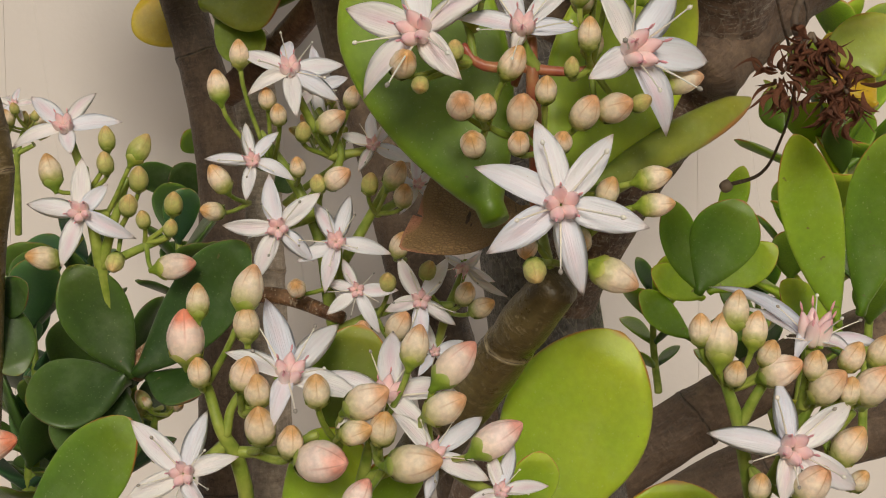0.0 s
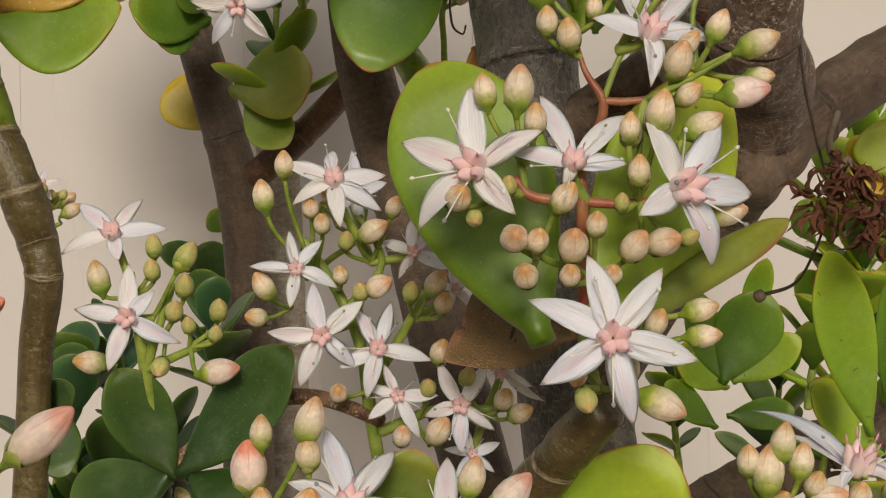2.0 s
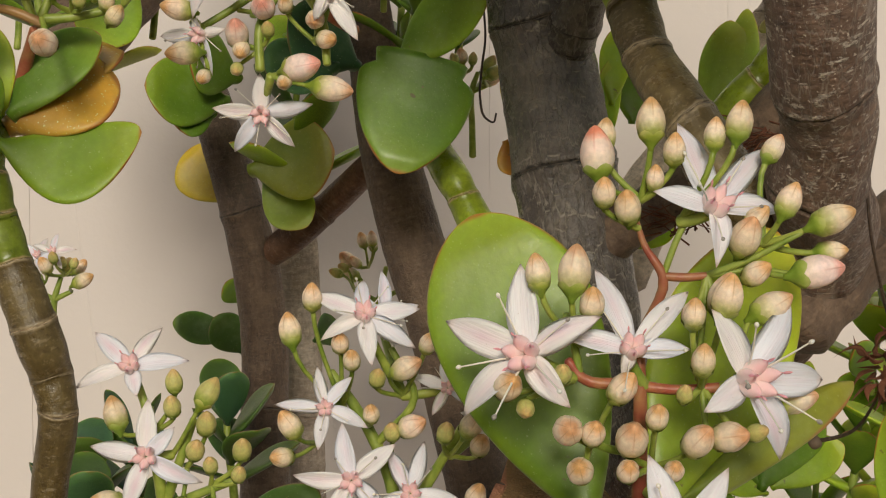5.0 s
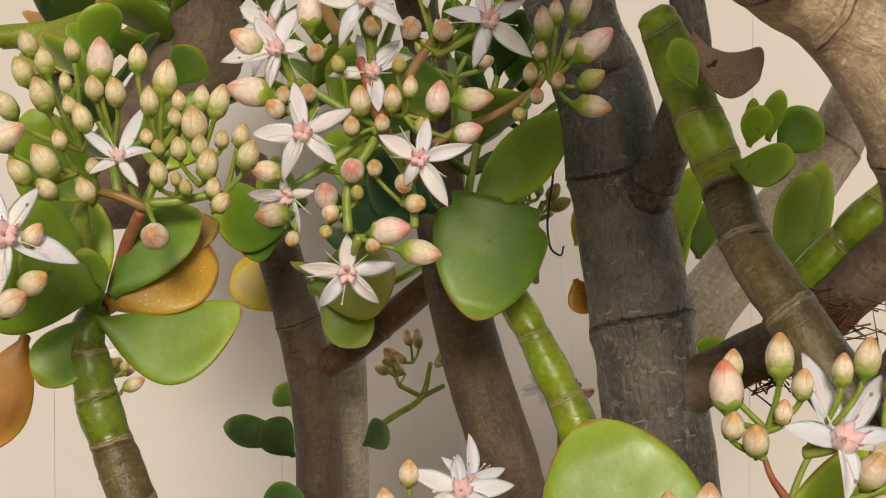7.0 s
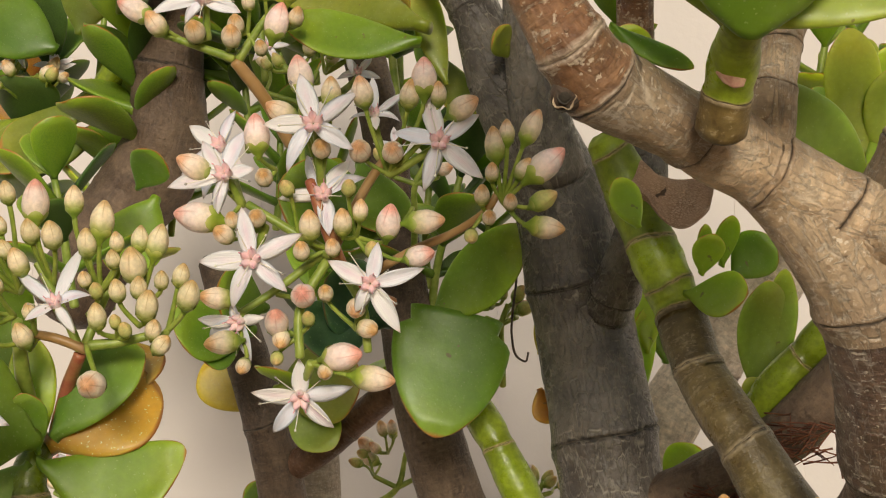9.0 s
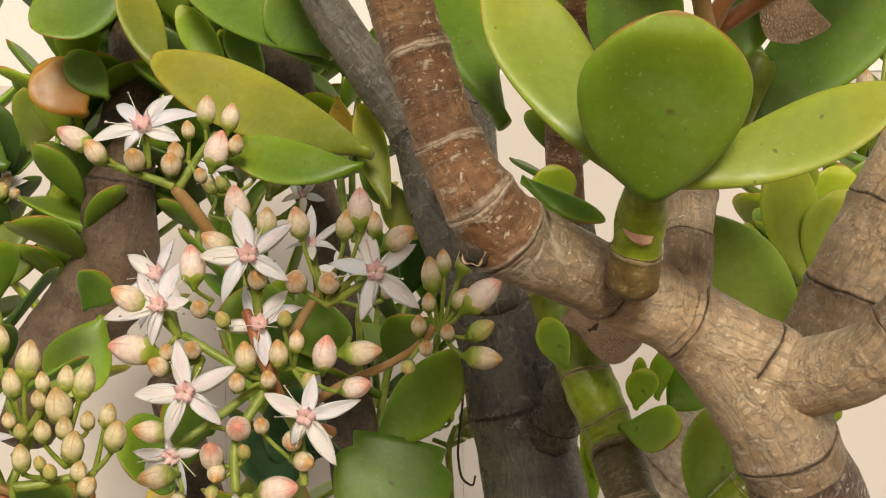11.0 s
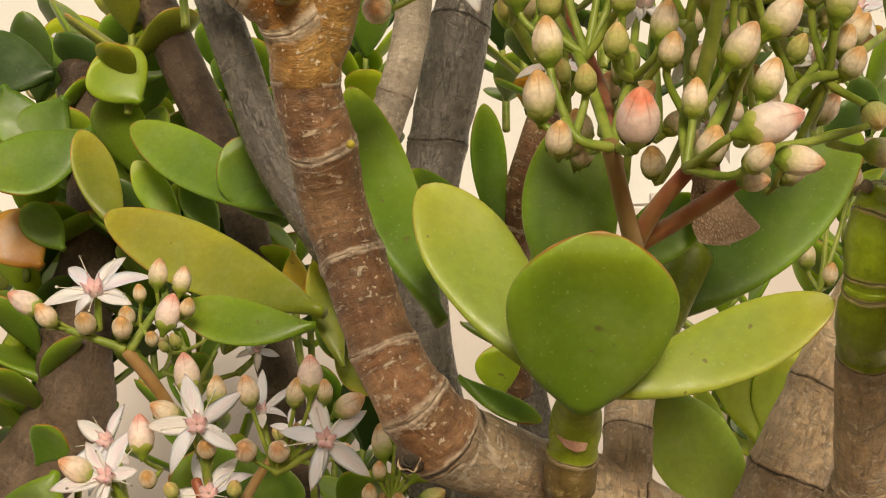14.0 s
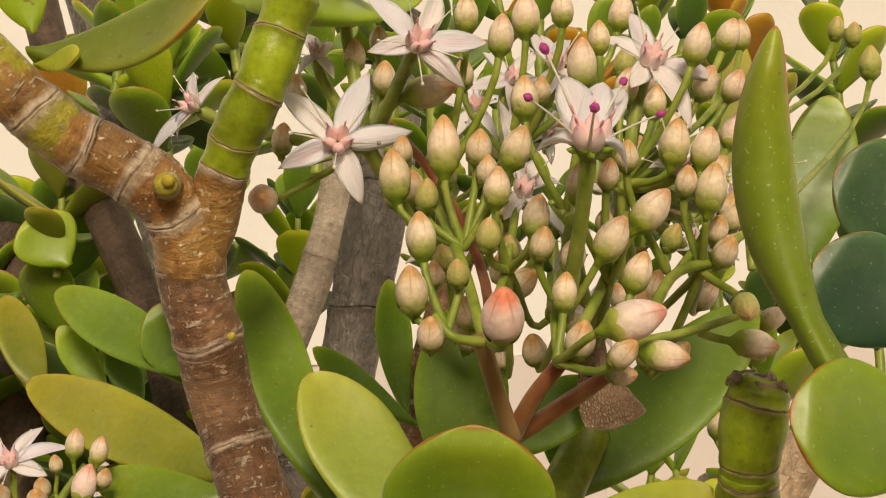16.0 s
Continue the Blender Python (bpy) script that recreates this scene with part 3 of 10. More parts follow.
    faces.append(tuple((rings - 1) * sides + j for j in range(sides)))
    which += [0, 0 if split is None else 1]
    me = smooth_mesh(name, verts, faces, mats, which, {"along": along, "around": around, "joint": joint, "piece": piece, "share": share, "rise": [q * 0.02 / total for q in along]})
    # the rings of the joints: where each runs, on the skin of the stem
    lines = []
    for k, seed in zip(knots, seeds):
        e = 2 + min(range(n), key=lambda q: abs(stops[q] - k))
        lines.append([verts[e * sides + j].copy() for j in range(sides)])
    return me, lines


def scar_mesh(line, size, mat):
    """A ragged thin ridge along the closed line of a joint, about its own middle."""
    centre = sum(line, Vector()) / len(line)
    verts, faces = [], []
    n = len(line)
    for j, p in enumerate(line):
        out = (p - centre).normalized()
        way = (line[(j + 1) % n] - line[j - 1]).normalized()
        up = out.cross(way).normalized()
        w = size * (0.35 + 0.9 * abs(noise.noise(p * 1500)) + 0.25 * noise.noise(p * 400))
        q = p - centre + up * size * 0.8 * noise.noise(p * 900)
        for i in range(5):
            b = 2 * math.pi * i / 5
            verts.append(q + out * w * 0.5 * math.cos(b) + up * w * math.sin(b))
    for j in range(n):
        for i in range(5):
            a, b = j * 5 + i, j * 5 + (i + 1) % 5
            c, d = (j + 1) % n * 5 + i, (j + 1) % n * 5 + (i + 1) % 5
            faces.append((a, c, d, b))
    return smooth_mesh("leaf_scar", verts, faces, [mat]), centre


def branch(name, label, rows, bark="grey", scars=(), knobbly=0.022, sides=24, split=None, upper=None, category="branch", group="jade plant stems"):
    """A woody or green stem, from rows of x, y, z, radius in millimetres; scars: places of its leaf-scar rings, 0 to 1."""
    origin = at_mm(rows[0][:3])
    fine = spline(rows, 9)
    own = [np.array([*(r[:3] * MM - np.array(origin)), r[3] * MM]) for r in fine]
    top = place(new(name), Matrix.Translation(origin))
    tagged(top, label, category, group)
    mats = [BARK[bark]] + ([BARK[upper]] if upper else [])
    if name == "twig":
        part("wood", tube_mesh("wood", own, mats, sides, knobbly), top, Matrix.Translation(origin))
        return top
    me, lines = stem_mesh("wood", own, mats, max(sides, 36), knobbly, sorted(scars), split, 0.75 if "green" in (bark, upper) or bark in ("ripe", "umber", "gold") else 0.0)
    part("wood", me, top, Matrix.Translation(origin))
    for at, line in zip(sorted(scars), lines):
        dark = (upper if upper and at > split else bark) in ("grey", "dusk", "tan", "flaky")
        wide = max((p - line[0]).length for p in line) / 2
        ridge, centre = scar_mesh(line, wide * 0.02 + 0.00004, RING_DARK if dark else RING)
        part("leaf_scar", ridge, top, Matrix.Translation(origin + centre))
    return top


def leaf_mesh(length, width, thick, bend, cup, mat, blunt=0.62, notch=0.0, twist=0.0, wave=0.0, sag=0.0, foot=0.17, low=0.85):
    """A fleshy paddle along x, facing z. low: how full its lower half is, the less the rounder."""
    nu, nv = 24, 14
    verts, faces, rim, tipward = [], [], [], []

    def half(u):
        grow = min(1.0, u / blunt)
        body = math.sin(math.pi / 2 * grow) ** low if u < blunt else math.cos(math.pi / 2 * (u - blunt) / (1 - blunt)) ** 0.55
        return max(foot * (1 - u) ** 0.5, body) * width / 2 if u < 0.999 else width * 0.02

    for sheet in (1, -1):
        for i in range(nu + 1):
            u = i / nu
            u = 1 - (1 - u) ** 1.35
            h = half(u)
            for j in range(nv + 1):
                v = math.sin(math.pi / 2 * (2 * j / nv - 1))
                y = v * h + sag * length * 4 * u * (1 - u)
                x = u * length
                x -= notch * length * (1 - abs(v)) * max(0.0, u - 0.8) * 5
                z = bend * length * (u * u - 0.25 * u) + cup * width * (v * v) * (0.3 + u) * (h / (width / 2))
                z += wave * width * math.sin(5 * u + 2 * v) * v
                z += twist * v * h * u
                t = thick / 2 * math.sqrt(max(0.0, 1 - v * v)) * (1.25 - 0.55 * u) * min(1.0, (1 - u) * 9 + 0.05)
                verts.append((x, y, z + sheet * t))
                tipward.append(u)
                rim.append(max(abs(v) ** 1.6 * min(1.0, 0.55 + 0.5 * u), max(0.0, 1 - (1 - u) * (length / width) * 3.0) ** 1.0))
    per = (nu + 1) * (nv + 1)
    for i in range(nu):
        for j in range(nv):
            a = i * (nv + 1) + j
            faces.append((a, a + nv + 1, a + nv + 2, a + 1))
            b = a + per
            faces.append((b, b + 1, b + nv + 2, b + nv + 1))
    for i in range(nu):
        for j in (0, nv):
            a, b = i * (nv + 1) + j, (i + 1) * (nv + 1) + j
            q = (a, b, b + per, a + per)
            faces.append(q[::-1] if j == 0 else q)
    for i, flip in ((0, 0), (nu, 1)):
        for j in range(nv):
            a, b = i * (nv + 1) + j, i * (nv + 1) + j + 1
            q = (a, b, b + per, a + per)
            faces.append(q if not flip else q[::-1])
    me = smooth_mesh("leaf", verts, faces, [mat], None, {"rim": rim, "tipward": tipward})
    bm = bmesh.new()
    bm.from_mesh(me)
    bmesh.ops.remove_doubles(bm, verts=bm.verts, dist=1e-6)
    bmesh.ops.recalc_face_normals(bm, faces=bm.faces)
    bm.to_mesh(me)
    bm.free()
    return me


def leaf(parent, base, tip, width, face, tone="green", bend=0.06, cup=0.08, thick=None, label="", **more):
    """A leaf of a stem, from base to tip in millimetres."""
    a, b = at_mm(base), at_mm(tip)
    length, width = (b - a).length, width * MM
    thick = thick * MM if thick else min(0.0034, 0.16 * width + 0.0006)
    # the chord from base to tip keeps its place when the blade bends
    me = leaf_mesh(length, width, thick, 0.0, cup, LEAF[tone], **more)
    if bend:
        for v in me.vertices:
            u = v.co.x / length
            v.co.z += bend * length * 4 * u * (1 - u) * -1
    return part("leaf", me, parent, axes_pose(a, b - a, Vector(face)), label)


def petal_mesh(width=0.2, recurve=0.1, channel=0.35, lift=0.05):
    nu, nv = 12, 6
    verts, faces = [], []
    for sheet in (1, -1):
        for i in range(nu + 1):
            u = i / nu
            h = width * (0.34 + 0.66 * math.sin(math.pi / 2 * min(1, u / 0.42))) if u < 0.42 else width * max(0.0, 1 - ((u - 0.42) / 0.58) ** 2.1)
            h = max(h, 0.004)
            for j in range(nv + 1):
                v = 2 * j / nv - 1
                z = lift * math.sin(math.pi * u) - recurve * u ** 3 + channel * h * v * v
                verts.append((u, h * v, z + sheet * 0.02 * (1 - v * v) * (1 - u * u)))
    per = (nu + 1) * (nv + 1)
    for i in range(nu):
        for j in range(nv):
            a = i * (nv + 1) + j
            faces.append((a, a + nv + 1, a + nv + 2, a + 1))
            b = a + per
            faces.append((b, b + 1, b + nv + 2, b + nv + 1))
    me = smooth_mesh("petal", verts, faces, [PETAL])
    bm = bmesh.new()
    bm.from_mesh(me)
    bmesh.ops.remove_doubles(bm, verts=bm.verts, dist=1e-5)
    bm.to_mesh(me)
    bm.free()
    return me


def ovoid(verts, faces, centre, axis, length, radius, sides=8, rings=7, profile=None):
    """Adds a closed drop to the lists, its foot at centre."""
    axis = Vector(axis).normalized()
    s = axis.orthogonal().normalized()
    o = axis.cross(s)
    first = len(verts)
    for i in range(rings + 1):
        u = i / rings
        r = radius * (profile(u) if profile else math.sin(math.pi * min(0.98, 0.06 + 0.92 * u)) ** 0.75)
        for j in range(sides):
            a = 2 * math.pi * j / sides
            verts.append(Vector(centre) + axis * (u * length) + (s * math.cos(a) + o * math.sin(a)) * r)
    for i in range(rings):
        for j in range(sides):
            a, b = first + i * sides + j, first + i * sides + (j + 1) % sides
            faces.append((a, b, b + sides, a + sides))
    faces.append(tuple(first + j for j in range(sides))[::-1])
    faces.append(tuple(first + rings * sides + j for j in range(sides)))


def pistil_mesh():
    """Five slim leaning carpels that end in short styles, with a rose suture on each, for a flower of radius 1 facing z."""
    verts, faces, which = [], [], []

    def add(material, *args):
        n = len(faces)
        ovoid(verts, faces, *args)
        which.extend([material] * (len(faces) - n))

    for k in range(5):
        a = 2 * math.pi * k / 5
        out, up = Vector((math.cos(a), math.sin(a), 0)), Vector((0, 0, 1))
        add(0, out * 0.065 - up * 0.03, out * 0.3 + up, 0.36, 0.078, 9, 8, lambda u: 0.55 + 0.62 * math.sin(math.pi * min(1, u * 0.8 + 0.1)) - 0.85 * u ** 2.2)
        # the rose ridge that runs up the outer face
        add(1, out * 0.128 + up * 0.06, out * 0.2 + up, 0.24, 0.03, 6, 5)
        add(1, out * 0.165 + up * 0.29, out * 0.35 + up, 0.12, 0.016, 5, 3)
    return smooth_mesh("pistil", verts, faces, [PISTIL, SUTURE], which)


def stamen_mesh(anther):
    verts, faces, which = [], [], []
    path = [(0.1 + 0.56 * u, 0, 0.02 + 0.46 * u - 0.08 * u * u, 0.013 * (1.2 - 0.5 * u)) for u in (0, 0.25, 0.5, 0.75, 1.0)]
    rows = spline(path, 2)
    for k, r in enumerate(rows):
        for j in range(5):
            a = 2 * math.pi * j / 5
            verts.append((r[0] + 0.7 * r[3] * math.cos(a), r[3] * math.sin(a), r[2] - 0.7 * r[3] * math.cos(a)))
    for k in range(len(rows) - 1):
        for j in range(5):
            a, b = k * 5 + j, k * 5 + (j + 1) % 5
            faces.append((a, a + 5, b + 5, b))
    which = [0] * len(faces)
    n = len(faces)
    ovoid(verts, faces, (0.64, 0, 0.4), (0.7, 0, 0.3), 0.07 * (1.5 if anther is MAGENTA else 1), 0.028 * (1.5 if anther is MAGENTA else 1), 6, 5)
    which += [1] * (len(faces) - n)
    return smooth_mesh("stamen", verts, faces, [FILAMENT, anther], which)


def cup_mesh():
    """The green foot of a flower, of radius 1, with five short sepals."""
    verts, faces = [], []
    ovoid(verts, faces, (0, 0, -0.17), (0, 0, 1), 0.17, 0.13, 10, 5, lambda u: 0.35 + 0.65 * math.sin(math.pi / 2 * u))
    for k in range(5):
        a = 2 * math.pi * (k + 0.5) / 5
        ovoid(verts, faces, (0.07 * math.cos(a), 0.07 * math.sin(a), -0.06), (math.cos(a), math.sin(a), 0.35), 0.14, 0.035, 5, 4)
    return smooth_mesh("flower", verts, faces, [CALYX])


BUD_OUTLINE = ((0.0, 0.5), (0.14, 0.81), (0.28, 0.965), (0.42, 1.0), (0.55, 0.965), (0.67, 0.85), (0.78, 0.68), (0.87, 0.5), (0.93, 0.35), (0.97, 0.22), (0.992, 0.11), (1.0, 0.04))


def bud_mesh(tone, twist=0.0):
    """A closed bud of length 1: five folded petals meeting in a blunt cone, seams sunk between them."""
    verts, faces = [], []
    sides = 20
    for u, r in BUD_OUTLINE:
        for j in range(sides):
            a = 2 * math.pi * j / sides
            fold = 1 - (0.02 + 0.15 * u * u) * (1 - abs(math.sin(2.5 * a)) ** 0.6)
            rr = 0.326 * r * fold
            verts.append((rr * math.cos(a + twist * u), rr * math.sin(a + twist * u), u))
    rings = len(BUD_OUTLINE) - 1
    for i in range(rings):
        for j in range(sides):
            a, b = i * sides + j, i * sides + (j + 1) % sides
            faces.append((a, b, b + sides, a + sides))
    faces.append(tuple(range(sides))[::-1])
    faces.append(tuple(rings * sides + j for j in range(sides)))
    return smooth_mesh("bud", verts, faces, [BUD[tone]])


def calyx_mesh():
    """A green cup with five pointed lobes, widening from the stalk to hug a bud's foot."""
    verts, faces = [], []
    sides = 20
    rows = ((-0.22, 0.17), (-0.13, 0.25), (-0.05, 0.42), (0.02, 0.62), (0.08, 0.79), (0.13, 0.875), (0.17, 0.93))
    for i, (z, r) in enumerate(rows):
        for j in range(sides):
            a = 2 * math.pi * j / sides
            lobe = abs(math.sin(2.5 * a)) * (0.11 if i == 6 else 0.05 if i == 5 else 0)
            rr = 0.326 * r * (1.0 if i < 6 else 0.985 + 0.02 * abs(math.sin(2.5 * a)))
            verts.append((rr * math.cos(a), rr * math.sin(a), z + lobe - (0.05 if i == 6 else 0.02 if i == 5 else 0)))
    for i in range(len(rows) - 1):
        for j in range(sides):
            a, b = i * sides + j, i * sides + (j + 1) % sides
            faces.append((a, b, b + sides, a + sides))
    faces.append(tuple(range(sides))[::-1])
    return smooth_mesh("calyx", verts, faces, [CALYX])


PETALS = [petal_mesh(0.175, 0.1, 0.4, 0.05), petal_mesh(0.165, 0.2, 0.6, 0.07), petal_mesh(0.185, 0.02, 0.3, 0.03), petal_mesh(0.17, 0.14, -0.35, 0.1)]
PISTIL_MESH, CUP_MESH, CALYX_MESH = pistil_mesh(), cup_mesh(), calyx_mesh()
STAMENS = [stamen_mesh(ANTHER), stamen_mesh(FILAMENT), stamen_mesh(MAGENTA)]
BUD_MESHES = {tone: [bud_mesh(tone, 0.0), bud_mesh(tone, 0.5), bud_mesh(tone, -0.35)] for tone in BUD}


def cluster(label, hub, joints):
    """A flower cluster: an Empty at its hub, and the joints of its stalks, from which the pedicels rise."""
    top = place(new("flower_cluster"), Matrix.Translation(at_mm(hub)))
    tagged(top, label, "flower cluster", "jade plant flower clusters")
    return top, [at_mm(j) for j in joints]


def stalk(cl, rows, tone="green", name="stalk", sides=10):
    top = cl[0] if isinstance(cl, tuple) else cl
    origin = at_mm(rows[0][:3])
    own = [np.array([*(r[:3] * MM - np.array(origin)), r[3] * MM * 0.82]) for r in spline(rows, 5)]
    return part(name, tube_mesh(name, own, [STALK[tone]], sides, 0.05), top, Matrix.Translation(origin))


def pedicel(cl, foot, along, radius, tone="green", floor=0.0):
    """A thin stalk from the nearest joint that lies behind foot to foot, arriving along the given direction."""
    top, joints = cl
    j = min(joints, key=lambda q: (q - foot).length - 0.4 * (foot - q).dot(along))
    span = (foot - j).length
    a = j + (foot - j) * 0.35 + Vector((0, 0, -0.05 * span))
    b = foot - along * min(span * 0.3, 0.005)
    rows = []
    for k in range(7):
        t = k / 6
        p = j * (1 - t) ** 3 + a * 3 * t * (1 - t) ** 2 + b * 3 * t * t * (1 - t) + foot * t ** 3
        rows.append(np.array([*(p - j), radius * (1.25 - 0.5 * t + 0.35 * t ** 4)]))
    part("pedicel", tube_mesh("pedicel", rows, [STALK[tone]], 7, 0.04), top, Matrix.Translation(j))


def bud(cl, base, tip, width, tone="cream", stem="green"):
    a, b = at_mm(base), at_mm(tip)
    a, b = a + (b - a) * 0.04, b - (b - a) * 0.04
    d = b - a
    m = axes_pose(a, d.orthogonal(), d)
    length = d.length
    across = width * MM / 0.64
    m = m @ Matrix.Rotation(random.uniform(0, 6.28), 4, "Z") @ Matrix.Diagonal((across, across, length, 1))
    ob = part("bud", BUD_MESHES[tone][len(cl[0].children) % 3], cl[0], m)
    part("calyx", CALYX_MESH, ob, m)
    pedicel(cl, a, d.normalized(), max(0.0003, width * MM * 0.075), stem)


def bloom(cl, centre, face, tips, anther=0, stamens=True, stem="green", pistil=1.0):
    """An open flower at centre, facing face, with a petal to each tip (millimetres)."""
    c, n = at_mm(centre), Vector(face).normalized()
    ends = [at_mm(t) - c for t in tips]
    size = sorted(e.length for e in ends)[len(ends) // 2]
    m = axes_pose(c, n.orthogonal(), n)
    flower = part("flower", CUP_MESH, cl[0], m @ Matrix.Scale(size, 4))
    for k, e in enumerate(ends):
        own = axes_pose(c - n * 0.04 * size, e + n * 0.04 * size, n) @ Matrix.Rotation(random.uniform(-0.2, 0.2), 4, "X")
        wide = size * (0.6 + 0.4 * min(e.length / size, 1.2)) * random.uniform(0.92, 1.08)
        part("petal", PETALS[(k + len(cl[0].children)) % 4], flower, own @ Matrix.Diagonal((e.length, wide, size, 1)))
    part("pistil", PISTIL_MESH, flower, m @ Matrix.Rotation(random.uniform(0, 1.2), 4, "Z") @ Matrix.Diagonal((size * 1.08 * pistil ** 0.5, size * 1.08 * pistil ** 0.5, size * 1.05 * pistil, 1)))
    if stamens:
        for k in range(5):
            turn = Matrix.Rotation(math.pi * 2 * (k + 0.5) / 5 + random.uniform(-0.2, 0.2), 4, "Z")
            s = size * random.uniform(0.8, 1.1)
            part("stamen", STAMENS[anther if random.random() < 0.55 or anther == 2 else 1], flower, m @ turn @ Matrix.Rotation(random.uniform(-0.35, 0.25), 4, "Y") @ Matrix.Scale(s, 4))
    pedicel(cl, c - n * 0.15 * size, n, 0.00055, stem)


SPARE_LEAVES = {}


def leafy_shoot(label, foot, tip, pairs, size, tones):
    """A thin stem with crossed pairs of leaves along it."""
    a, b = at_mm(foot), at_mm(tip)
    top = place(new("jade_shoot"), Matrix.Translation(a))
    tagged(top, label, "shoot", "jade plant shoots")
    d = b - a
    rows = [np.array([*(d * t + Vector((math.sin(3 * t + a.x * 90), math.cos(4 * t + a.z * 70), 0)) * 0.06 * d.length * max(t, 0)), 0.0008 - 0.0002 * t]) for t in (-0.04, 0.02, 0.25, 0.5, 0.75, 1)]
    part("shoot_stem", tube_mesh("shoot_stem", spline(rows, 4), [STALK["green"]], 10, 0.05, (0.25, 0.5, 0.75)), top, Matrix.Translation(a))
    spin = random.uniform(0, 3)
    for k in range(pairs):
        t = (k + 1) / pairs
        p = a + Vector(spline(rows, 4)[4 + min(16, int(16 * t))][:3])
        for side in (0, 1):
            ang = spin + k * 1.57 + side * 3.14 + random.uniform(-0.3, 0.3)
            rise = 0.25 + 0.75 * t
            way = Vector((math.cos(ang), math.sin(ang), 0)) * (1.15 - 0.5 * t) + d.normalized() * rise
            tone = tones[random.randrange(len(tones))]
            key = (tone, random.randrange(3))
            if key not in SPARE_LEAVES:
                j = key[1]
                SPARE_LEAVES[key] = leaf_mesh(1.0, 0.5 + 0.1 * j, 0.11, 0.08 - 0.06 * j, 0.1, LEAF[tone], 0.6 + 0.05 * j)
            s = size * MM * random.uniform(0.75, 1.15)
            part("leaf", SPARE_LEAVES[key], top, axes_pose(p, way, d) @ Matrix.Scale(s, 4))


# ---- setting ----
def wall_and_ground():
    mat, tree, bsdf = nodes_of("painted_wall", 0.75, 0.3)
    colour = mixed(tree, ramp(tree, grain(tree, 6.0, 5.0), (0.3, 0.0), (0.75, 1.0)), WALL_A, WALL_B)
    tree.links.new(colour, bsdf.inputs["Base Color"])
    relief(tree, bsdf, grain(tree, 240.0, 4.0), 0.3, 0.0006)
    top = place(new("wall_back"), Matrix.Translation((0, WALL_Y, 0)))
    tagged(top, "pale beige painted board wall with upright grooves", "wall", kind="structure")
    # upright boards with open joints
    bm = bmesh.new()
    step, gap = 0.087, 0.0001
    for ax, az, d in [(i, j, k) for i in (-1, 1) for j in (0, 1) for k in (0, 1)]:
        bm.verts.new((ax * (step - gap) / 2, d * 0.02, az * WALL_TOP))
    bm.verts.ensure_lookup_table()
    bmesh.ops.convex_hull(bm, input=bm.verts)
    bmesh.ops.bevel(bm, geom=[e for e in bm.edges if abs(e.verts[0].co.z - e.verts[1].co.z) > 0.5], offset=0.0006, segments=2, affect="EDGES")
    me = bpy.data.meshes.new("board")
    bm.to_mesh(me)
    bm.free()
    me.materials.append(mat)
    for k in range(-15, 16):
        part("board", me, top, Matrix.Translation((k * step - 0.0495, WALL_Y, 0)))
    bm = bmesh.new()
    bmesh.ops.create_cube(bm, size=1.0, matrix=Matrix.LocRotScale((0, 0.0275, WALL_TOP / 2), None, (2.7, 0.05, WALL_TOP)))
    me = bpy.data.meshes.new("backing")
    bm.to_mesh(me)
    bm.free()
    me.materials.append(mat)
    part("backing", me, top, Matrix.Translation((0, WALL_Y, 0)))
    # the white plastered wall above the boards
    white, tree, bsdf = nodes_of("white_wall_paint", 0.8, 0.3)
    tree.links.new(mixed(tree, ramp(tree, grain(tree, 9.0, 5.0), (0.3, 0.0), (0.75, 1.0)), (0.8, 0.77, 0.74), (0.86, 0.84, 0.82)), bsdf.inputs["Base Color"])
    relief(tree, bsdf, grain(tree, 300.0, 4.0), 0.4, 0.0006)
    bm = bmesh.new()
    bmesh.ops.create_cube(bm, size=1.0, matrix=Matrix.LocRotScale((0, 0.043, WALL_TOP + 0.98), None, (2.7, 0.08, 1.96)))
    bmesh.ops.bevel(bm, geom=list(bm.edges), offset=0.002, segments=2, affect="EDGES")
    me = bpy.data.meshes.new("wall_upper")
    bm.to_mesh(me)
    bm.free()
    me.materials.append(white)
    upper = place(new("wall_upper", me), Matrix.Translation((0, WALL_Y, 0)))
    tagged(upper, "white plastered upper wall in bright daylight", "wall", kind="structure")
    soil = plain_material("soil", (0.09, 0.06, 0.04), (0.2, 0.15, 0.1), 30.0, 0.9, 0.8, 0.0)
    n = 60
    verts, faces = [], []
    for i in range(n + 1):
        for j in range(n + 1):
            s, t = 2 * i / n - 1, 2 * j / n - 1
            x, y = math.copysign(abs(s) ** 4 * 300, s), math.copysign(abs(t) ** 4 * 300, t)
            verts.append((x, y, 0.02 * noise.noise(Vector((x * 3, y * 3, 0))) if abs(x) + abs(y) < 8 else -0.01))
    for i in range(n):
        for j in range(n):
            a = i * (n + 1) + j
            faces.append((a, a + n + 1, a + n + 2, a + 1))
    ground = place(new("ground", smooth_mesh("ground", verts, faces, [soil])), Matrix.Identity(4))
    tagged(ground, "bare brown garden soil reaching far away", "ground", kind="structure")


wall_and_ground()
YELLOW_BUD = plain_material("dormant_bud_yellow", (0.5, 0.4, 0.05), (0.62, 0.5, 0.1), 5.0, 0.5, 0.3, 0.1)
PINK_SCAR = plain_material("scar_pink", (0.6, 0.3, 0.24), (0.75, 0.5, 0.36), 5.0, 0.6, 0.3, 0.1)


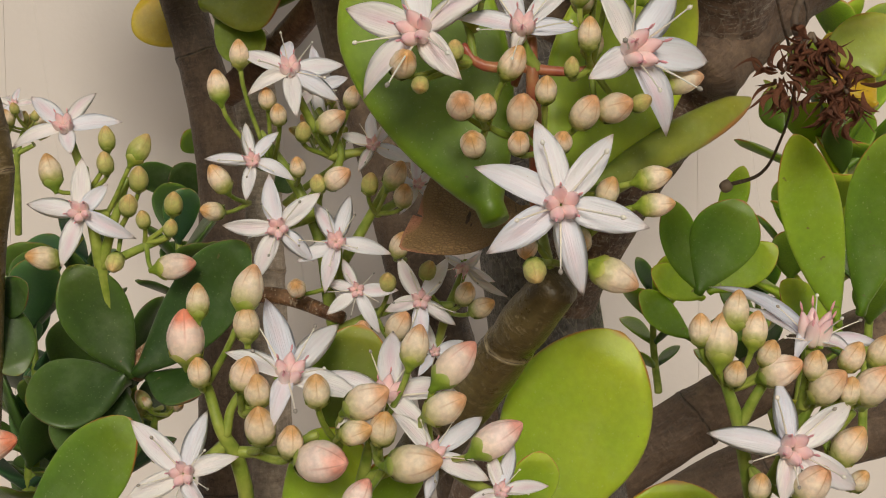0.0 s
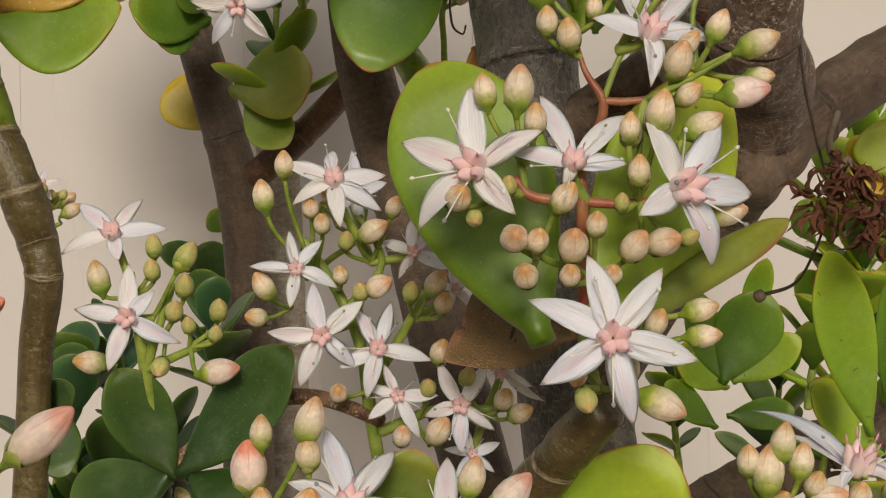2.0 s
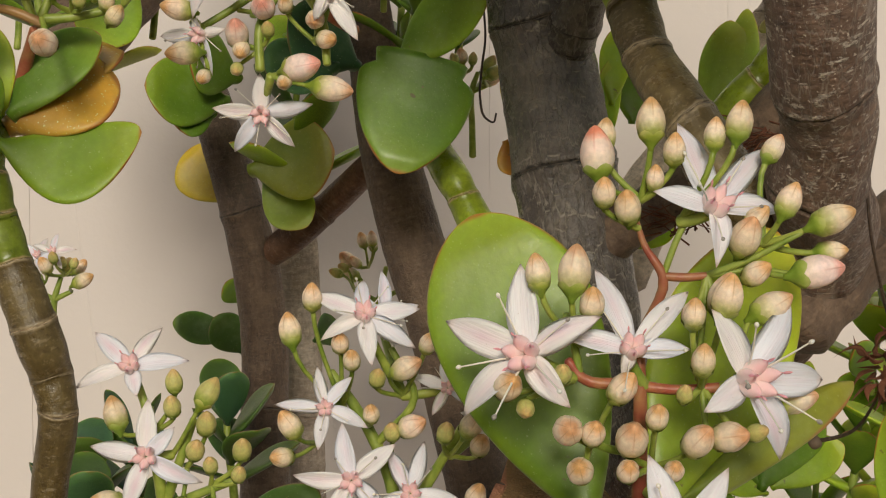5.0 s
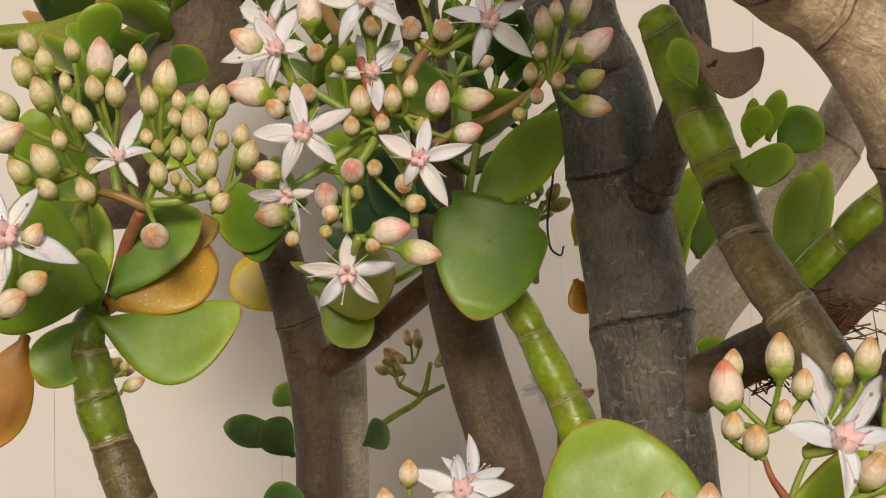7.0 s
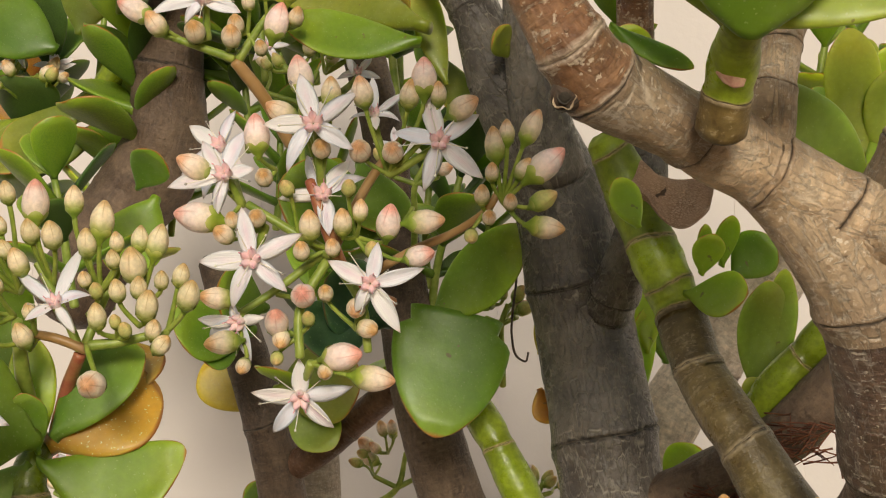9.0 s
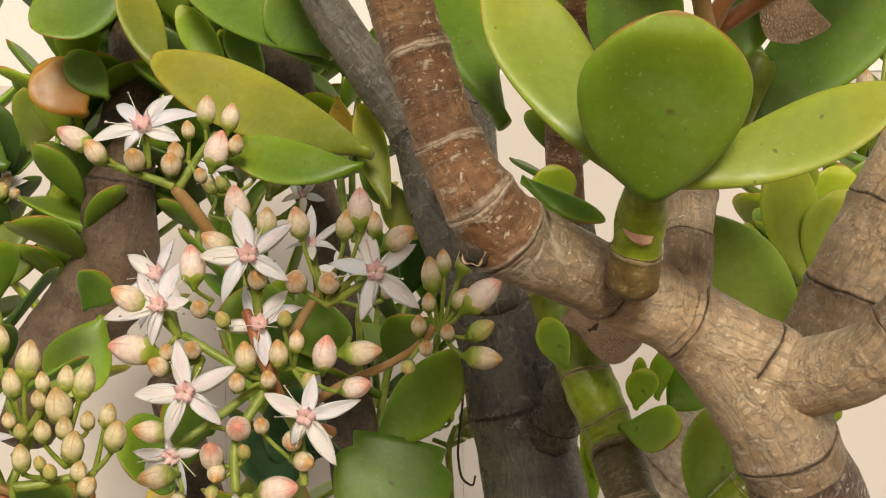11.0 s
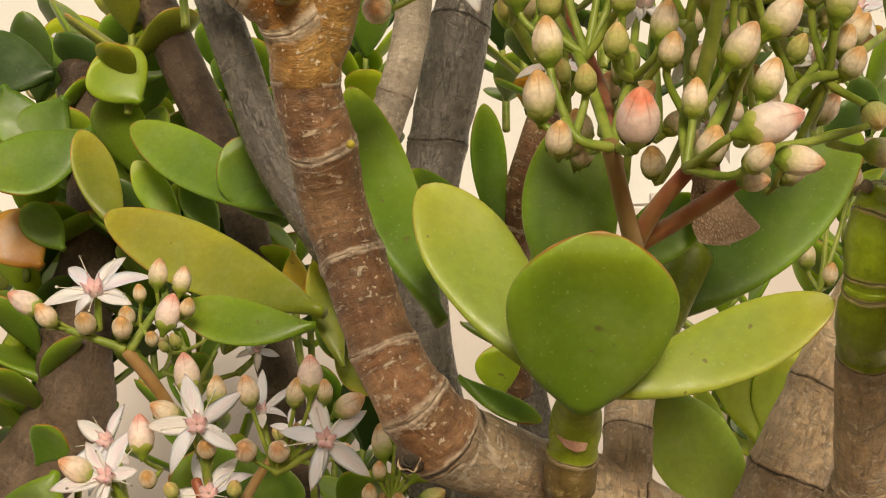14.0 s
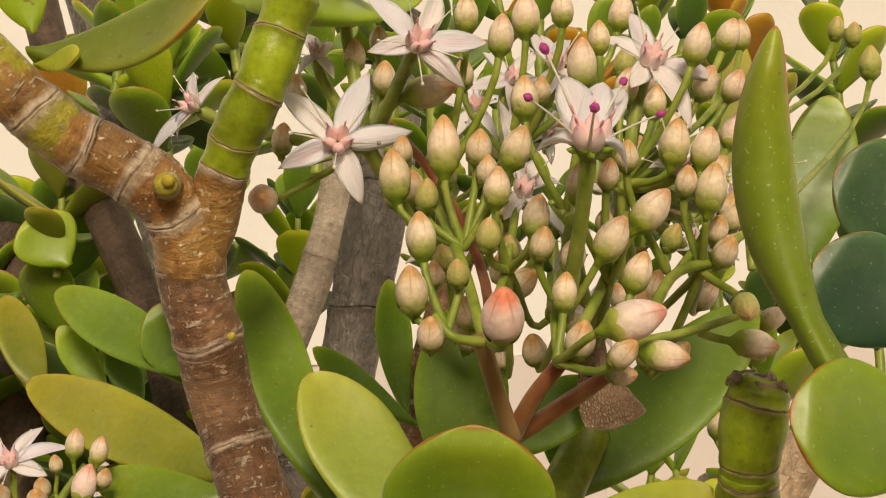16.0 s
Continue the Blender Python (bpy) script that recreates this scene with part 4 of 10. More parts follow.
def dry_petal(k):
    me = petal_mesh(0.16 + 0.04 * k, 0.5 - 0.3 * k, 0.9, 0.2)
    me.materials.clear()
    me.materials.append(DRIED)
    return me


PETALS_DRY = [dry_petal(k) for k in range(3)]


# ---- stems ----

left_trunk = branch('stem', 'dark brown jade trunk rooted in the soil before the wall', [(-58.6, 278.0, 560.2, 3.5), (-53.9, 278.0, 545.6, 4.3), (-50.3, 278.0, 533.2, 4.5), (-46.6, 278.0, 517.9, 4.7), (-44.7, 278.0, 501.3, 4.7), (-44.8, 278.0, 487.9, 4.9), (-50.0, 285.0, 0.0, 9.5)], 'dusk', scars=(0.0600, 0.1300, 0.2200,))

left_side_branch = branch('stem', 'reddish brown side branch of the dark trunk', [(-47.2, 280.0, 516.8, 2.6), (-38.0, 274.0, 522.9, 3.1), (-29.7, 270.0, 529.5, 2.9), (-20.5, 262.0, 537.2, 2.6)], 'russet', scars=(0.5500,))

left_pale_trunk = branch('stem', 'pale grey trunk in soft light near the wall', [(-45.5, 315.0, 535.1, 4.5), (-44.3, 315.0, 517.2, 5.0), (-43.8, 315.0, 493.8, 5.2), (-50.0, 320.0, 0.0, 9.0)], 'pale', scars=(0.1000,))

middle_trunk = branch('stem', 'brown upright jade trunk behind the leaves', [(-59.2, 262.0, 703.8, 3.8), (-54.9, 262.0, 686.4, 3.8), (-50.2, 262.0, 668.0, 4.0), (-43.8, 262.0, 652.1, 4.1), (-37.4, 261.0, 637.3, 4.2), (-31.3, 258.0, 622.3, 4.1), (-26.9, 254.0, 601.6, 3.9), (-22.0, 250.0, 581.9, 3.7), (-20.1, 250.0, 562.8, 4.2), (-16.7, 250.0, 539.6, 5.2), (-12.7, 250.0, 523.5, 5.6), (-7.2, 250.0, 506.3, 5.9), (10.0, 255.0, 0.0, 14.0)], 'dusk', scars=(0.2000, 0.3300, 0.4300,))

main_trunk = branch('stem', 'thick grey jade trunk with dark ring scars', [(-39.6, 213.0, 686.2, 2.8), (-34.9, 213.0, 669.1, 2.9), (-29.6, 213.0, 651.9, 3.1), (-24.0, 213.0, 635.6, 3.2), (-18.9, 213.0, 620.3, 3.3), (-11.4, 213.0, 608.0, 3.5), (-5.0, 213.0, 598.5, 3.8), (-0.1, 213.0, 585.3, 5.2), (4.3, 213.0, 577.1, 6.5), (8.1, 213.0, 567.8, 7.2), (9.8, 212.0, 557.6, 7.5), (12.1, 210.0, 544.1, 7.6), (13.5, 207.0, 534.4, 7.7), (16.3, 205.0, 514.8, 8.0), (40.0, 215.0, 0.0, 19.0)], 'grey', scars=(0.1359, 0.2009, 0.2332,), sides=40)

fork_stub = branch('stem', 'short grey side limb of the thick trunk', [(13.4, 209.5, 550.8, 3.6), (15.0, 204.5, 555.0, 3.8), (16.6, 201.0, 559.6, 3.3), (18.0, 198.0, 564.5, 3.0), (19.5, 197.0, 570.8, 2.7), (18.4, 198.0, 582.7, 2.4)], 'grey', scars=(0.11, 0.2), knobbly=0.012)

green_cane = branch('stem', 'green jointed jade stem browning below', [(34.9, 160.0, 526.9, 4.1), (30.3, 162.0, 533.2, 3.7), (27.2, 164.0, 538.8, 3.4), (22.6, 170.0, 547.3, 3.1), (20.7, 174.0, 554.3, 3.1), (17.7, 176.0, 562.4, 3.2), (14.8, 178.0, 570.2, 3.0), (12.6, 178.0, 575.2, 2.7)], 'umber', scars=(0.2585, 0.4564, 0.5860, 0.6528, 0.7555, 0.9686,), upper='green', split=0.5860, knobbly=0.02, sides=32)

thin_cane = branch('stem', 'slim green jointed stem', [(7.4, 222.0, 509.4, 3.4), (3.9, 223.0, 518.2, 3.2), (0.4, 224.0, 525.2, 2.9), (-3.2, 226.0, 532.2, 2.8), (-5.9, 228.0, 536.6, 2.7), (-8.5, 232.0, 540.9, 2.4)], 'green', scars=(0.3238, 0.6093,))

near_trunk = branch('stem', 'flaking brown jade trunk beside the flowers', [(21.6, 127.6, 569.6, 3.1), (25.6, 128.4, 566.4, 3.7), (29.4, 129.4, 561.8, 4.2), (32.6, 131.0, 557.0, 4.8), (35.2, 134.0, 551.8, 5.2), (37.2, 140.0, 542.8, 5.1), (39.1, 146.0, 537.4, 4.9), (39.0, 152.0, 531.6, 5.3), (42.6, 163.0, 527.1, 5.7), (39.8, 178.0, 514.5, 5.6), (32.3, 187.0, 503.7, 5.3), (24.3, 197.0, 489.2, 5.4), (18.9, 204.0, 474.3, 5.8), (8.5, 225.0, 439.1, 7.1), (0.0, 240.0, 0.0, 17.0)], 'tan', scars=(0.0268, 0.0580, 0.0807,), upper='flaky', split=0.03, sides=40, knobbly=0.04)

near_limb = branch('stem', 'sunlit tan jade limb with ring scars and a cut stub', [(31.3, 129.0, 564.0, 4.1), (26.7, 128.0, 566.7, 3.8), (21.8, 127.0, 569.6, 3.7), (16.6, 123.0, 571.8, 3.4), (11.8, 119.0, 573.8, 3.2), (7.8, 116.0, 575.8, 3.5), (5.4, 114.0, 578.9, 3.0), (3.2, 114.0, 583.4, 2.7), (1.2, 114.0, 589.5, 2.7), (-0.5, 113.0, 595.4, 2.7), (-0.8, 111.0, 598.2, 2.8), (-1.8, 109.0, 602.9, 2.7), (-1.9, 108.0, 605.3, 2.6), (-2.0, 107.0, 607.0, 2.6)], 'tan', scars=(0.0274, 0.1326, 0.2881, 0.4510, 0.5199, 0.5956, 0.7129, 0.8594, 0.9435,), upper='brown', split=0.4510, sides=44, knobbly=0.03)

limb_stub = branch('stem', 'small grey knot on the tan limb with a dark hollow', [(7.1, 119.0, 575.6, 2.1), (5.7, 115.6, 574.7, 1.8), (5.2, 114.0, 574.2, 1.4)], 'dusk', knobbly=0.16)

upper_limb = branch('stem', 'golden brown jade limb with leaf scars', [(-1.9, 108.6, 604.0, 2.75), (-1.9, 107.0, 606.3, 2.7), (-3.1, 105.0, 608.7, 2.6), (-6.2, 103.0, 610.9, 2.5), (-9.2, 102.0, 612.4, 2.4), (-11.6, 100.0, 614.1, 2.4), (-14.5, 98.0, 616.8, 2.4), (-17.6, 97.0, 620.5, 2.3)], 'gold', scars=(0.1770, 0.3420, 0.5060, 0.6710,), sides=36)

upper_cane = branch('stem', 'bright green jointed shoot on the limb', [(-1.2, 108.0, 604.6, 1.9), (-0.1, 107.0, 606.9, 2.1), (1.0, 105.0, 609.7, 2.0), (2.4, 103.0, 612.4, 2.0), (4.5, 101.0, 615.5, 2.0), (6.3, 100.0, 619.8, 2.0), (7.6, 99.0, 622.5, 2.0)], 'gold', scars=(0.3432, 0.4528, 0.6436, 0.8601,), upper='green', split=0.344, sides=32, knobbly=0.03)

limb_nub = branch('stem', 'stubby golden knob of a fallen leaf on the limb', [(-2.7, 104.0, 609.3, 1.15), (-2.5, 101.6, 608.7, 1.05), (-2.4, 100.6, 608.5, 0.90)], 'gold', scars=(0.7500,), knobbly=0.06)

near_cane_limb = branch('stem', 'tan jade limb running to the upright shoot', [(29.0, 131.0, 563.2, 3.9), (34.4, 127.0, 563.5, 3.5), (38.6, 121.0, 565.6, 3.1), (41.1, 117.0, 569.8, 2.7), (40.7, 112.0, 575.1, 2.5), (39.6, 107.0, 580.9, 2.3), (39.0, 102.0, 585.0, 2.2), (39.1, 100.0, 588.0, 2.3), (39.7, 99.0, 591.0, 2.3)], 'tan', scars=(0.0615, 0.3506, 0.4549, 0.7291, 0.8610, 0.8938, 0.9782,), upper='green', split=0.7291, sides=36)

back_limb = branch('stem', 'dark brown jade limb behind the shoot', [(51.8, 140.0, 590.4, 3.9), (45.5, 142.0, 579.5, 3.9), (41.6, 143.0, 571.8, 4.0), (38.5, 145.0, 565.1, 4.0), (36.2, 147.0, 559.4, 4.3)], 'tan', scars=(0.3500, 0.6200,), sides=32)

rosette_stem = branch('stem', 'short green stem under the leaf rosette', [(17.7, 116.0, 571.5, 2.1), (18.0, 114.0, 574.2, 2.1), (18.2, 112.0, 576.4, 2.0), (18.3, 108.0, 578.8, 1.5)], 'ripe', scars=(0.3000,), upper='green', split=0.3)

second_stem = branch('stem', 'short tan stem beside the rosette', [(23.3, 127.0, 570.3, 2.3), (23.8, 127.0, 573.8, 2.2), (24.1, 128.0, 576.9, 2.2), (25.7, 130.0, 582.6, 2.2), (28.5, 132.0, 586.9, 2.1), (31.6, 133.0, 592.3, 2.0)], 'tan', scars=(0.2200, 0.4000, 0.5500,), upper='green', split=0.55)

russet_stalk = branch('stem', 'russet brown stem rising behind the rosette', [(15.3, 165.0, 580.8, 2.2), (15.0, 160.0, 592.1, 2.1), (15.8, 155.0, 599.0, 2.1), (18.1, 150.0, 606.7, 1.8), (22.1, 148.0, 617.2, 1.6)], 'brown', scars=(0.5000,))

pale_back_trunk = branch('stem', 'pale sunlit jade trunk close to the wall', [(26.0, 285.0, 514.3, 6.3), (32.8, 285.0, 530.3, 6.6), (42.9, 285.0, 542.8, 6.6), (55.2, 285.0, 558.6, 6.1), (66.3, 285.0, 578.8, 5.6), (75.1, 285.0, 595.6, 5.1)], 'pale', scars=(0.3000, 0.6200,))

right_cane = branch('stem', 'dark green jointed shoot', [(34.0, 200.0, 536.8, 2.9), (36.9, 197.0, 542.6, 2.8), (40.6, 196.0, 546.9, 2.6), (44.9, 195.0, 551.6, 2.5), (51.1, 193.0, 557.4, 2.3)], 'green', scars=(0.4200, 0.7000,))

right_root_limb = branch('stem', 'dark brown limb meeting the thick trunk', [(18.2, 203.0, 523.4, 3.7), (25.8, 200.0, 528.7, 3.8), (32.9, 196.0, 532.5, 3.9), (39.7, 192.0, 539.1, 3.8), (46.8, 188.0, 546.9, 3.9)], 'dusk', scars=(0.5000,), knobbly=0.12)

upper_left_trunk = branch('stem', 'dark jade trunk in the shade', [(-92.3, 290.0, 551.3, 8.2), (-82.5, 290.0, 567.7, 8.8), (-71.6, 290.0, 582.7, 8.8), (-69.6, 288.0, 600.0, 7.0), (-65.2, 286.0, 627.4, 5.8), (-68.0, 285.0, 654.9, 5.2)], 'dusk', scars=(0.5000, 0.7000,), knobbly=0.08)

upper_left_cane = branch('stem', 'olive green shoot crossing the shade', [(-117.3, 300.0, 587.9, 2.7), (-102.4, 300.0, 589.4, 2.7), (-89.3, 298.0, 594.5, 2.5), (-80.3, 297.0, 606.2, 2.9), (-71.0, 295.0, 622.4, 2.7)], 'green', scars=(0.5000,))

back_trunk = branch('stem', 'grey jade trunk in the back', [(6.9, 209.0, 572.7, 5.0), (4.6, 207.0, 583.5, 4.3), (3.8, 206.0, 601.8, 4.0), (6.5, 206.0, 617.8, 4.4), (9.0, 206.0, 628.9, 4.6), (12.5, 207.0, 645.7, 4.4), (15.5, 207.0, 665.2, 4.3)], 'grey', scars=(0.3000, 0.5000, 0.7000,))

back_pale_trunk = branch('stem', 'pale thin jade trunk in the back', [(-6.8, 235.0, 618.0, 2.9), (-1.6, 235.0, 631.4, 3.2), (1.6, 235.0, 641.2, 3.2), (4.1, 235.0, 659.0, 2.9)], 'pale', scars=(0.4000,))

left_cane = branch('stem', 'green and brown jointed stem carrying a leaf rosette', [(-63.1, 178.0, 420.7, 2.4), (-57.3, 175.0, 449.5, 2.3), (-53.7, 172.0, 471.0, 2.3), (-51.3, 170.0, 495.5, 2.3), (-49.6, 168.0, 505.2, 2.5), (-50.3, 168.0, 508.8, 2.7), (-50.9, 166.0, 512.9, 2.9), (-53.7, 166.0, 520.7, 2.7), (-56.0, 166.0, 527.2, 2.6), (-56.8, 166.0, 532.0, 2.4), (-57.5, 167.0, 535.9, 2.1), (-56.5, 168.0, 538.9, 1.8)], 'umber', scars=(0.6978, 0.7350, 0.7937, 0.8568, 0.9090, 0.9488,), upper='moss', split=0.8568)

flower_stem = branch('stem', 'brown-green jade stem below the near blossoms', [(-3.8, 170.0, 455.7, 3.6), (4.7, 157.0, 468.7, 3.3), (10.6, 147.0, 477.1, 3.0), (14.6, 141.0, 482.9, 2.8), (18.2, 136.0, 488.2, 2.6), (20.8, 133.0, 491.6, 2.4)], 'umber', scars=(0.3000, 0.5500, 0.8200,))

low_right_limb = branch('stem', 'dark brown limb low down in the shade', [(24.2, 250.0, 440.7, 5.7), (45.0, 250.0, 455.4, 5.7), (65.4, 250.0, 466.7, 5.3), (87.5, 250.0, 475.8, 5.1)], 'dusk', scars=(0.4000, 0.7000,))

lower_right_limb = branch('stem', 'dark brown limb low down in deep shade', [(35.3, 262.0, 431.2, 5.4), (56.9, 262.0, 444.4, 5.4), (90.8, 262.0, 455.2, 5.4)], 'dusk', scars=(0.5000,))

# dusk bark here paints the shadow that lies on this limb
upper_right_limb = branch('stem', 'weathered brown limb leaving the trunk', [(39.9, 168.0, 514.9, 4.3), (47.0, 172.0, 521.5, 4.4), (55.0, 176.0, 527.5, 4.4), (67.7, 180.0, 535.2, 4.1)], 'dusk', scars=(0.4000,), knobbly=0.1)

twig = branch('twig', 'thin dry twig with a dark knob at its end', [(42.3, 170.0, 500.7, 0.28), (46.4, 169.0, 502.0, 0.22), (48.5, 165.0, 506.3, 0.18), (49.2, 160.0, 513.2, 0.18), (46.7, 155.0, 520.3, 0.18), (44.9, 152.0, 525.9, 0.18), (43.6, 150.0, 535.9, 0.18)], 'dusk', sides=8)

tendril = branch('twig', 'thin dark dry twig curling to a hook', [(0.7, 236.0, 563.6, 0.2), (1.1, 236.0, 557.0, 0.2), (0.4, 236.0, 551.3, 0.2), (0.2, 236.0, 547.1, 0.2), (1.2, 236.0, 543.6, 0.2), (2.4, 236.0, 543.0, 0.17), (2.9, 236.0, 544.5, 0.17)], 'dusk', sides=8)

red_left_stem = branch('stem', 'reddish stem between shaded leaves', [(-35.3, 178.0, 476.9, 1.9), (-30.9, 178.0, 480.8, 1.5), (-23.8, 178.0, 486.2, 1.3), (-16.0, 178.0, 486.9, 1.1), (-6.5, 176.0, 484.0, 0.9)], 'brown', scars=(0.3000,))

# ---- leaves ----
leaf(flower_stem, (14.7, 138.0, 497.8), (2.4, 147.0, 528.5), 17.4, (-0.04, -0.99, 0.12), 'green', cup=0.05, blunt=0.66, bend=0.02)
leaf(flower_stem, (21.0, 137.0, 497.6), (33.8, 147.0, 526.9), 15.3, (0.34, -0.92, 0.21), 'bright', cup=0.06, blunt=0.6)
leaf(flower_stem, (22.2, 137.0, 498.7), (42.6, 150.0, 510.7), 4.8, (-0.17, -0.72, 0.68), 'olive', cup=-0.15, bend=-0.04, thick=3.2)
leaf(flower_stem, (18.4, 140.0, 498.3), (5.1, 158.0, 497.9), 9.7, (0.16, -0.96, 0.22), 'brown', cup=0.1, wave=0.1, blunt=0.95, notch=0.03, label='dead brown leaf with a torn end', thick=0.8)
leaf(flower_stem, (15.7, 150.0, 461.1), (28.1, 146.0, 485.3), 16.4, (-0.08, -0.96, 0.25), 'bright', cup=0.04, blunt=0.58, bend=0.03)
leaf(flower_stem, (17.4, 128.0, 468.6), (18.9, 126.0, 476.3), 4.9, (0.25, -0.94, 0.24), 'bright', cup=0.1)
leaf(flower_stem, (34.8, 160.0, 455.0), (34.6, 158.0, 466.4), 12.7, (0.06, -0.87, 0.50), 'bright')
leaf(flower_stem, (-37.6, 140.0, 461.8), (-24.6, 140.0, 477.1), 8.5, (0.16, -0.93, 0.34), 'green', bend=0.06)
leaf(flower_stem, (-1.5, 130.0, 477.2), (1.9, 128.0, 488.3), 7.7, (0.25, -0.91, 0.33), 'olive')
leaf(flower_stem, (-6.4, 128.0, 468.6), (1.8, 126.0, 477.4), 9.3, (0.06, -0.87, 0.50), 'bright')
leaf(flower_stem, (4.0, 130.0, 468.1), (5.1, 126.0, 476.3), 6.6, (0.33, -0.86, 0.40), 'bright')
# low left leaves: their shade is put into the dark tone
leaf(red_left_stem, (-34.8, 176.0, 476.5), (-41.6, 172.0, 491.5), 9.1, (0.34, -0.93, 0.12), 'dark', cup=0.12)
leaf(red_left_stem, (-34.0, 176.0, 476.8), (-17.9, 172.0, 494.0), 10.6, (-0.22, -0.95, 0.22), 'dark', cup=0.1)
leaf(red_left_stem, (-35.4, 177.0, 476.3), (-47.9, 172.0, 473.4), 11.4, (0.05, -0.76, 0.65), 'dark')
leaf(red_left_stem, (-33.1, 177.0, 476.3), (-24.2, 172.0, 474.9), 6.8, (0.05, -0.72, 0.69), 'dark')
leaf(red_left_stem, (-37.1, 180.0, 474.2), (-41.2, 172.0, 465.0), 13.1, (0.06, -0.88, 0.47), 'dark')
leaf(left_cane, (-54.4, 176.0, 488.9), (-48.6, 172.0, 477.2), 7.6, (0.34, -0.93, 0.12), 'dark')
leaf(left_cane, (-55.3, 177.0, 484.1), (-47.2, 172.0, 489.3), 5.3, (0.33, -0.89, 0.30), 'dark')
leaf(upper_right_limb, (55.3, 165.0, 483.9), (48.8, 158.0, 506.8), 7.2, (-0.13, -0.94, 0.31), 'bright', cup=0.15)
leaf(upper_right_limb, (59.2, 170.0, 484.6), (61.5, 165.0, 506.9), 7.8, (-0.22, -0.93, 0.31), 'green', cup=0.15)
leaf(upper_right_limb, (60.1, 180.0, 478.6), (50.8, 178.0, 488.1), 6.0, (0.06, -0.88, 0.47), 'bright')
leaf(upper_right_limb, (50.3, 175.0, 507.6), (47.7, 170.0, 512.7), 4.4, (0.06, -0.95, 0.32), 'green')
leaf(upper_right_limb, (68.2, 200.0, 515.6), (65.7, 200.0, 524.8), 11.7, (0.06, -0.95, 0.32), 'lime')
leaf(upper_right_limb, (68.1, 200.0, 511.4), (62.7, 205.0, 522.7), 7.6, (0.05, -0.76, 0.65), 'yellow')
leaf(low_right_limb, (46.8, 235.0, 481.7), (54.1, 232.0, 497.5), 11.7, (0.15, -0.91, 0.40), 'green')
leaf(low_right_limb, (46.8, 235.0, 481.7), (41.7, 232.0, 497.7), 6.8, (0.15, -0.91, 0.40), 'green')
leaf(low_right_limb, (47.7, 235.0, 480.7), (38.7, 232.0, 486.0), 5.9, (0.15, -0.91, 0.40), 'bright')
leaf(low_right_limb, (48.7, 235.0, 481.7), (59.8, 232.0, 489.7), 6.8, (0.15, -0.91, 0.40), 'bright')
leaf(low_right_limb, (47.7, 235.0, 475.8), (58.8, 232.0, 477.1), 5.9, (0.15, -0.91, 0.40), 'green')
leaf(low_right_limb, (45.7, 235.0, 473.8), (36.7, 232.0, 482.1), 5.9, (0.15, -0.91, 0.40), 'green')
leaf(low_right_limb, (50.7, 235.0, 489.6), (54.2, 232.0, 503.3), 4.9, (0.15, -0.91, 0.40), 'bright')
leaf(left_cane, (-55.9, 166.0, 537.4), (-38.4, 167.0, 538.4), 10.2, (0.14, -0.91, 0.39), 'green', bend=0.05, cup=0.08, sag=-0.21, blunt=0.55, label='broad green leaf with a dry brown edge')
leaf(left_cane, (-55.5, 168.0, 538.9), (-43.1, 173.0, 545.6), 13.5, (-0.04, -0.94, 0.35), 'ochre', bend=-0.1, cup=0.12, label='yellowed leaf turning brown')
leaf(left_cane, (-50.6, 172.0, 542.3), (-44.3, 178.0, 549.7), 8.5, (-0.31, -0.91, 0.29), 'ochre', bend=-0.12, cup=0.12)
leaf(left_cane, (-54.2, 166.0, 540.2), (-44.4, 170.0, 550.8), 8.2, (-0.14, -0.94, 0.30), 'green', bend=-0.06)
leaf(left_cane, (-55.6, 163.0, 540.5), (-65.4, 152.0, 546.6), 16.1, (0.15, -0.96, 0.22), 'green', cup=0.06, bend=0.03)
leaf(left_cane, (-55.3, 164.0, 539.0), (-55.9, 160.0, 546.3), 4.6, (0.24, -0.95, 0.21), 'green')
leaf(left_cane, (-56.9, 166.0, 537.4), (-62.5, 164.0, 529.6), 7.4, (0.14, -0.87, 0.47), 'green', cup=0.12)
leaf(left_cane, (-65.6, 168.0, 535.0), (-68.8, 160.0, 522.0), 8.1, (0.33, -0.92, 0.21), 'amber', label='orange spotted dying leaf')
leaf(left_cane, (-56.5, 168.0, 539.3), (-59.1, 172.0, 552.2), 5.6, (0.25, -0.96, 0.12), 'bright', cup=0.15)
leaf(left_cane, (-61.1, 176.0, 544.9), (-66.1, 172.0, 563.4), 9.9, (0.24, -0.92, 0.30), 'green')
leaf(middle_trunk, (-8.1, 217.0, 551.9), (-11.5, 210.0, 534.0), 18.2, (0.15, -0.98, 0.12), 'green', cup=0.05, blunt=0.22, foot=0.8, bend=0.03, label='broad dark green hanging leaf')
leaf(middle_trunk, (-11.3, 217.0, 551.5), (2.9, 212.0, 565.1), 10.0, (0.14, -0.87, 0.47), 'green', cup=0.1, blunt=0.5, low=0.7)
leaf(middle_trunk, (-18.4, 216.0, 550.7), (-26.9, 206.0, 557.7), 11.9, (0.05, -0.95, 0.31), 'teal')
leaf(middle_trunk, (-18.2, 214.0, 564.6), (-33.5, 206.0, 571.9), 14.4, (0.05, -0.92, 0.39), 'green')
leaf(middle_trunk, (-20.7, 212.0, 550.0), (-31.1, 206.0, 550.2), 10.1, (0.14, -0.87, 0.47), 'teal')
leaf(middle_trunk, (-22.6, 216.0, 575.1), (-17.0, 208.0, 564.4), 9.4, (0.14, -0.87, 0.47), 'green')
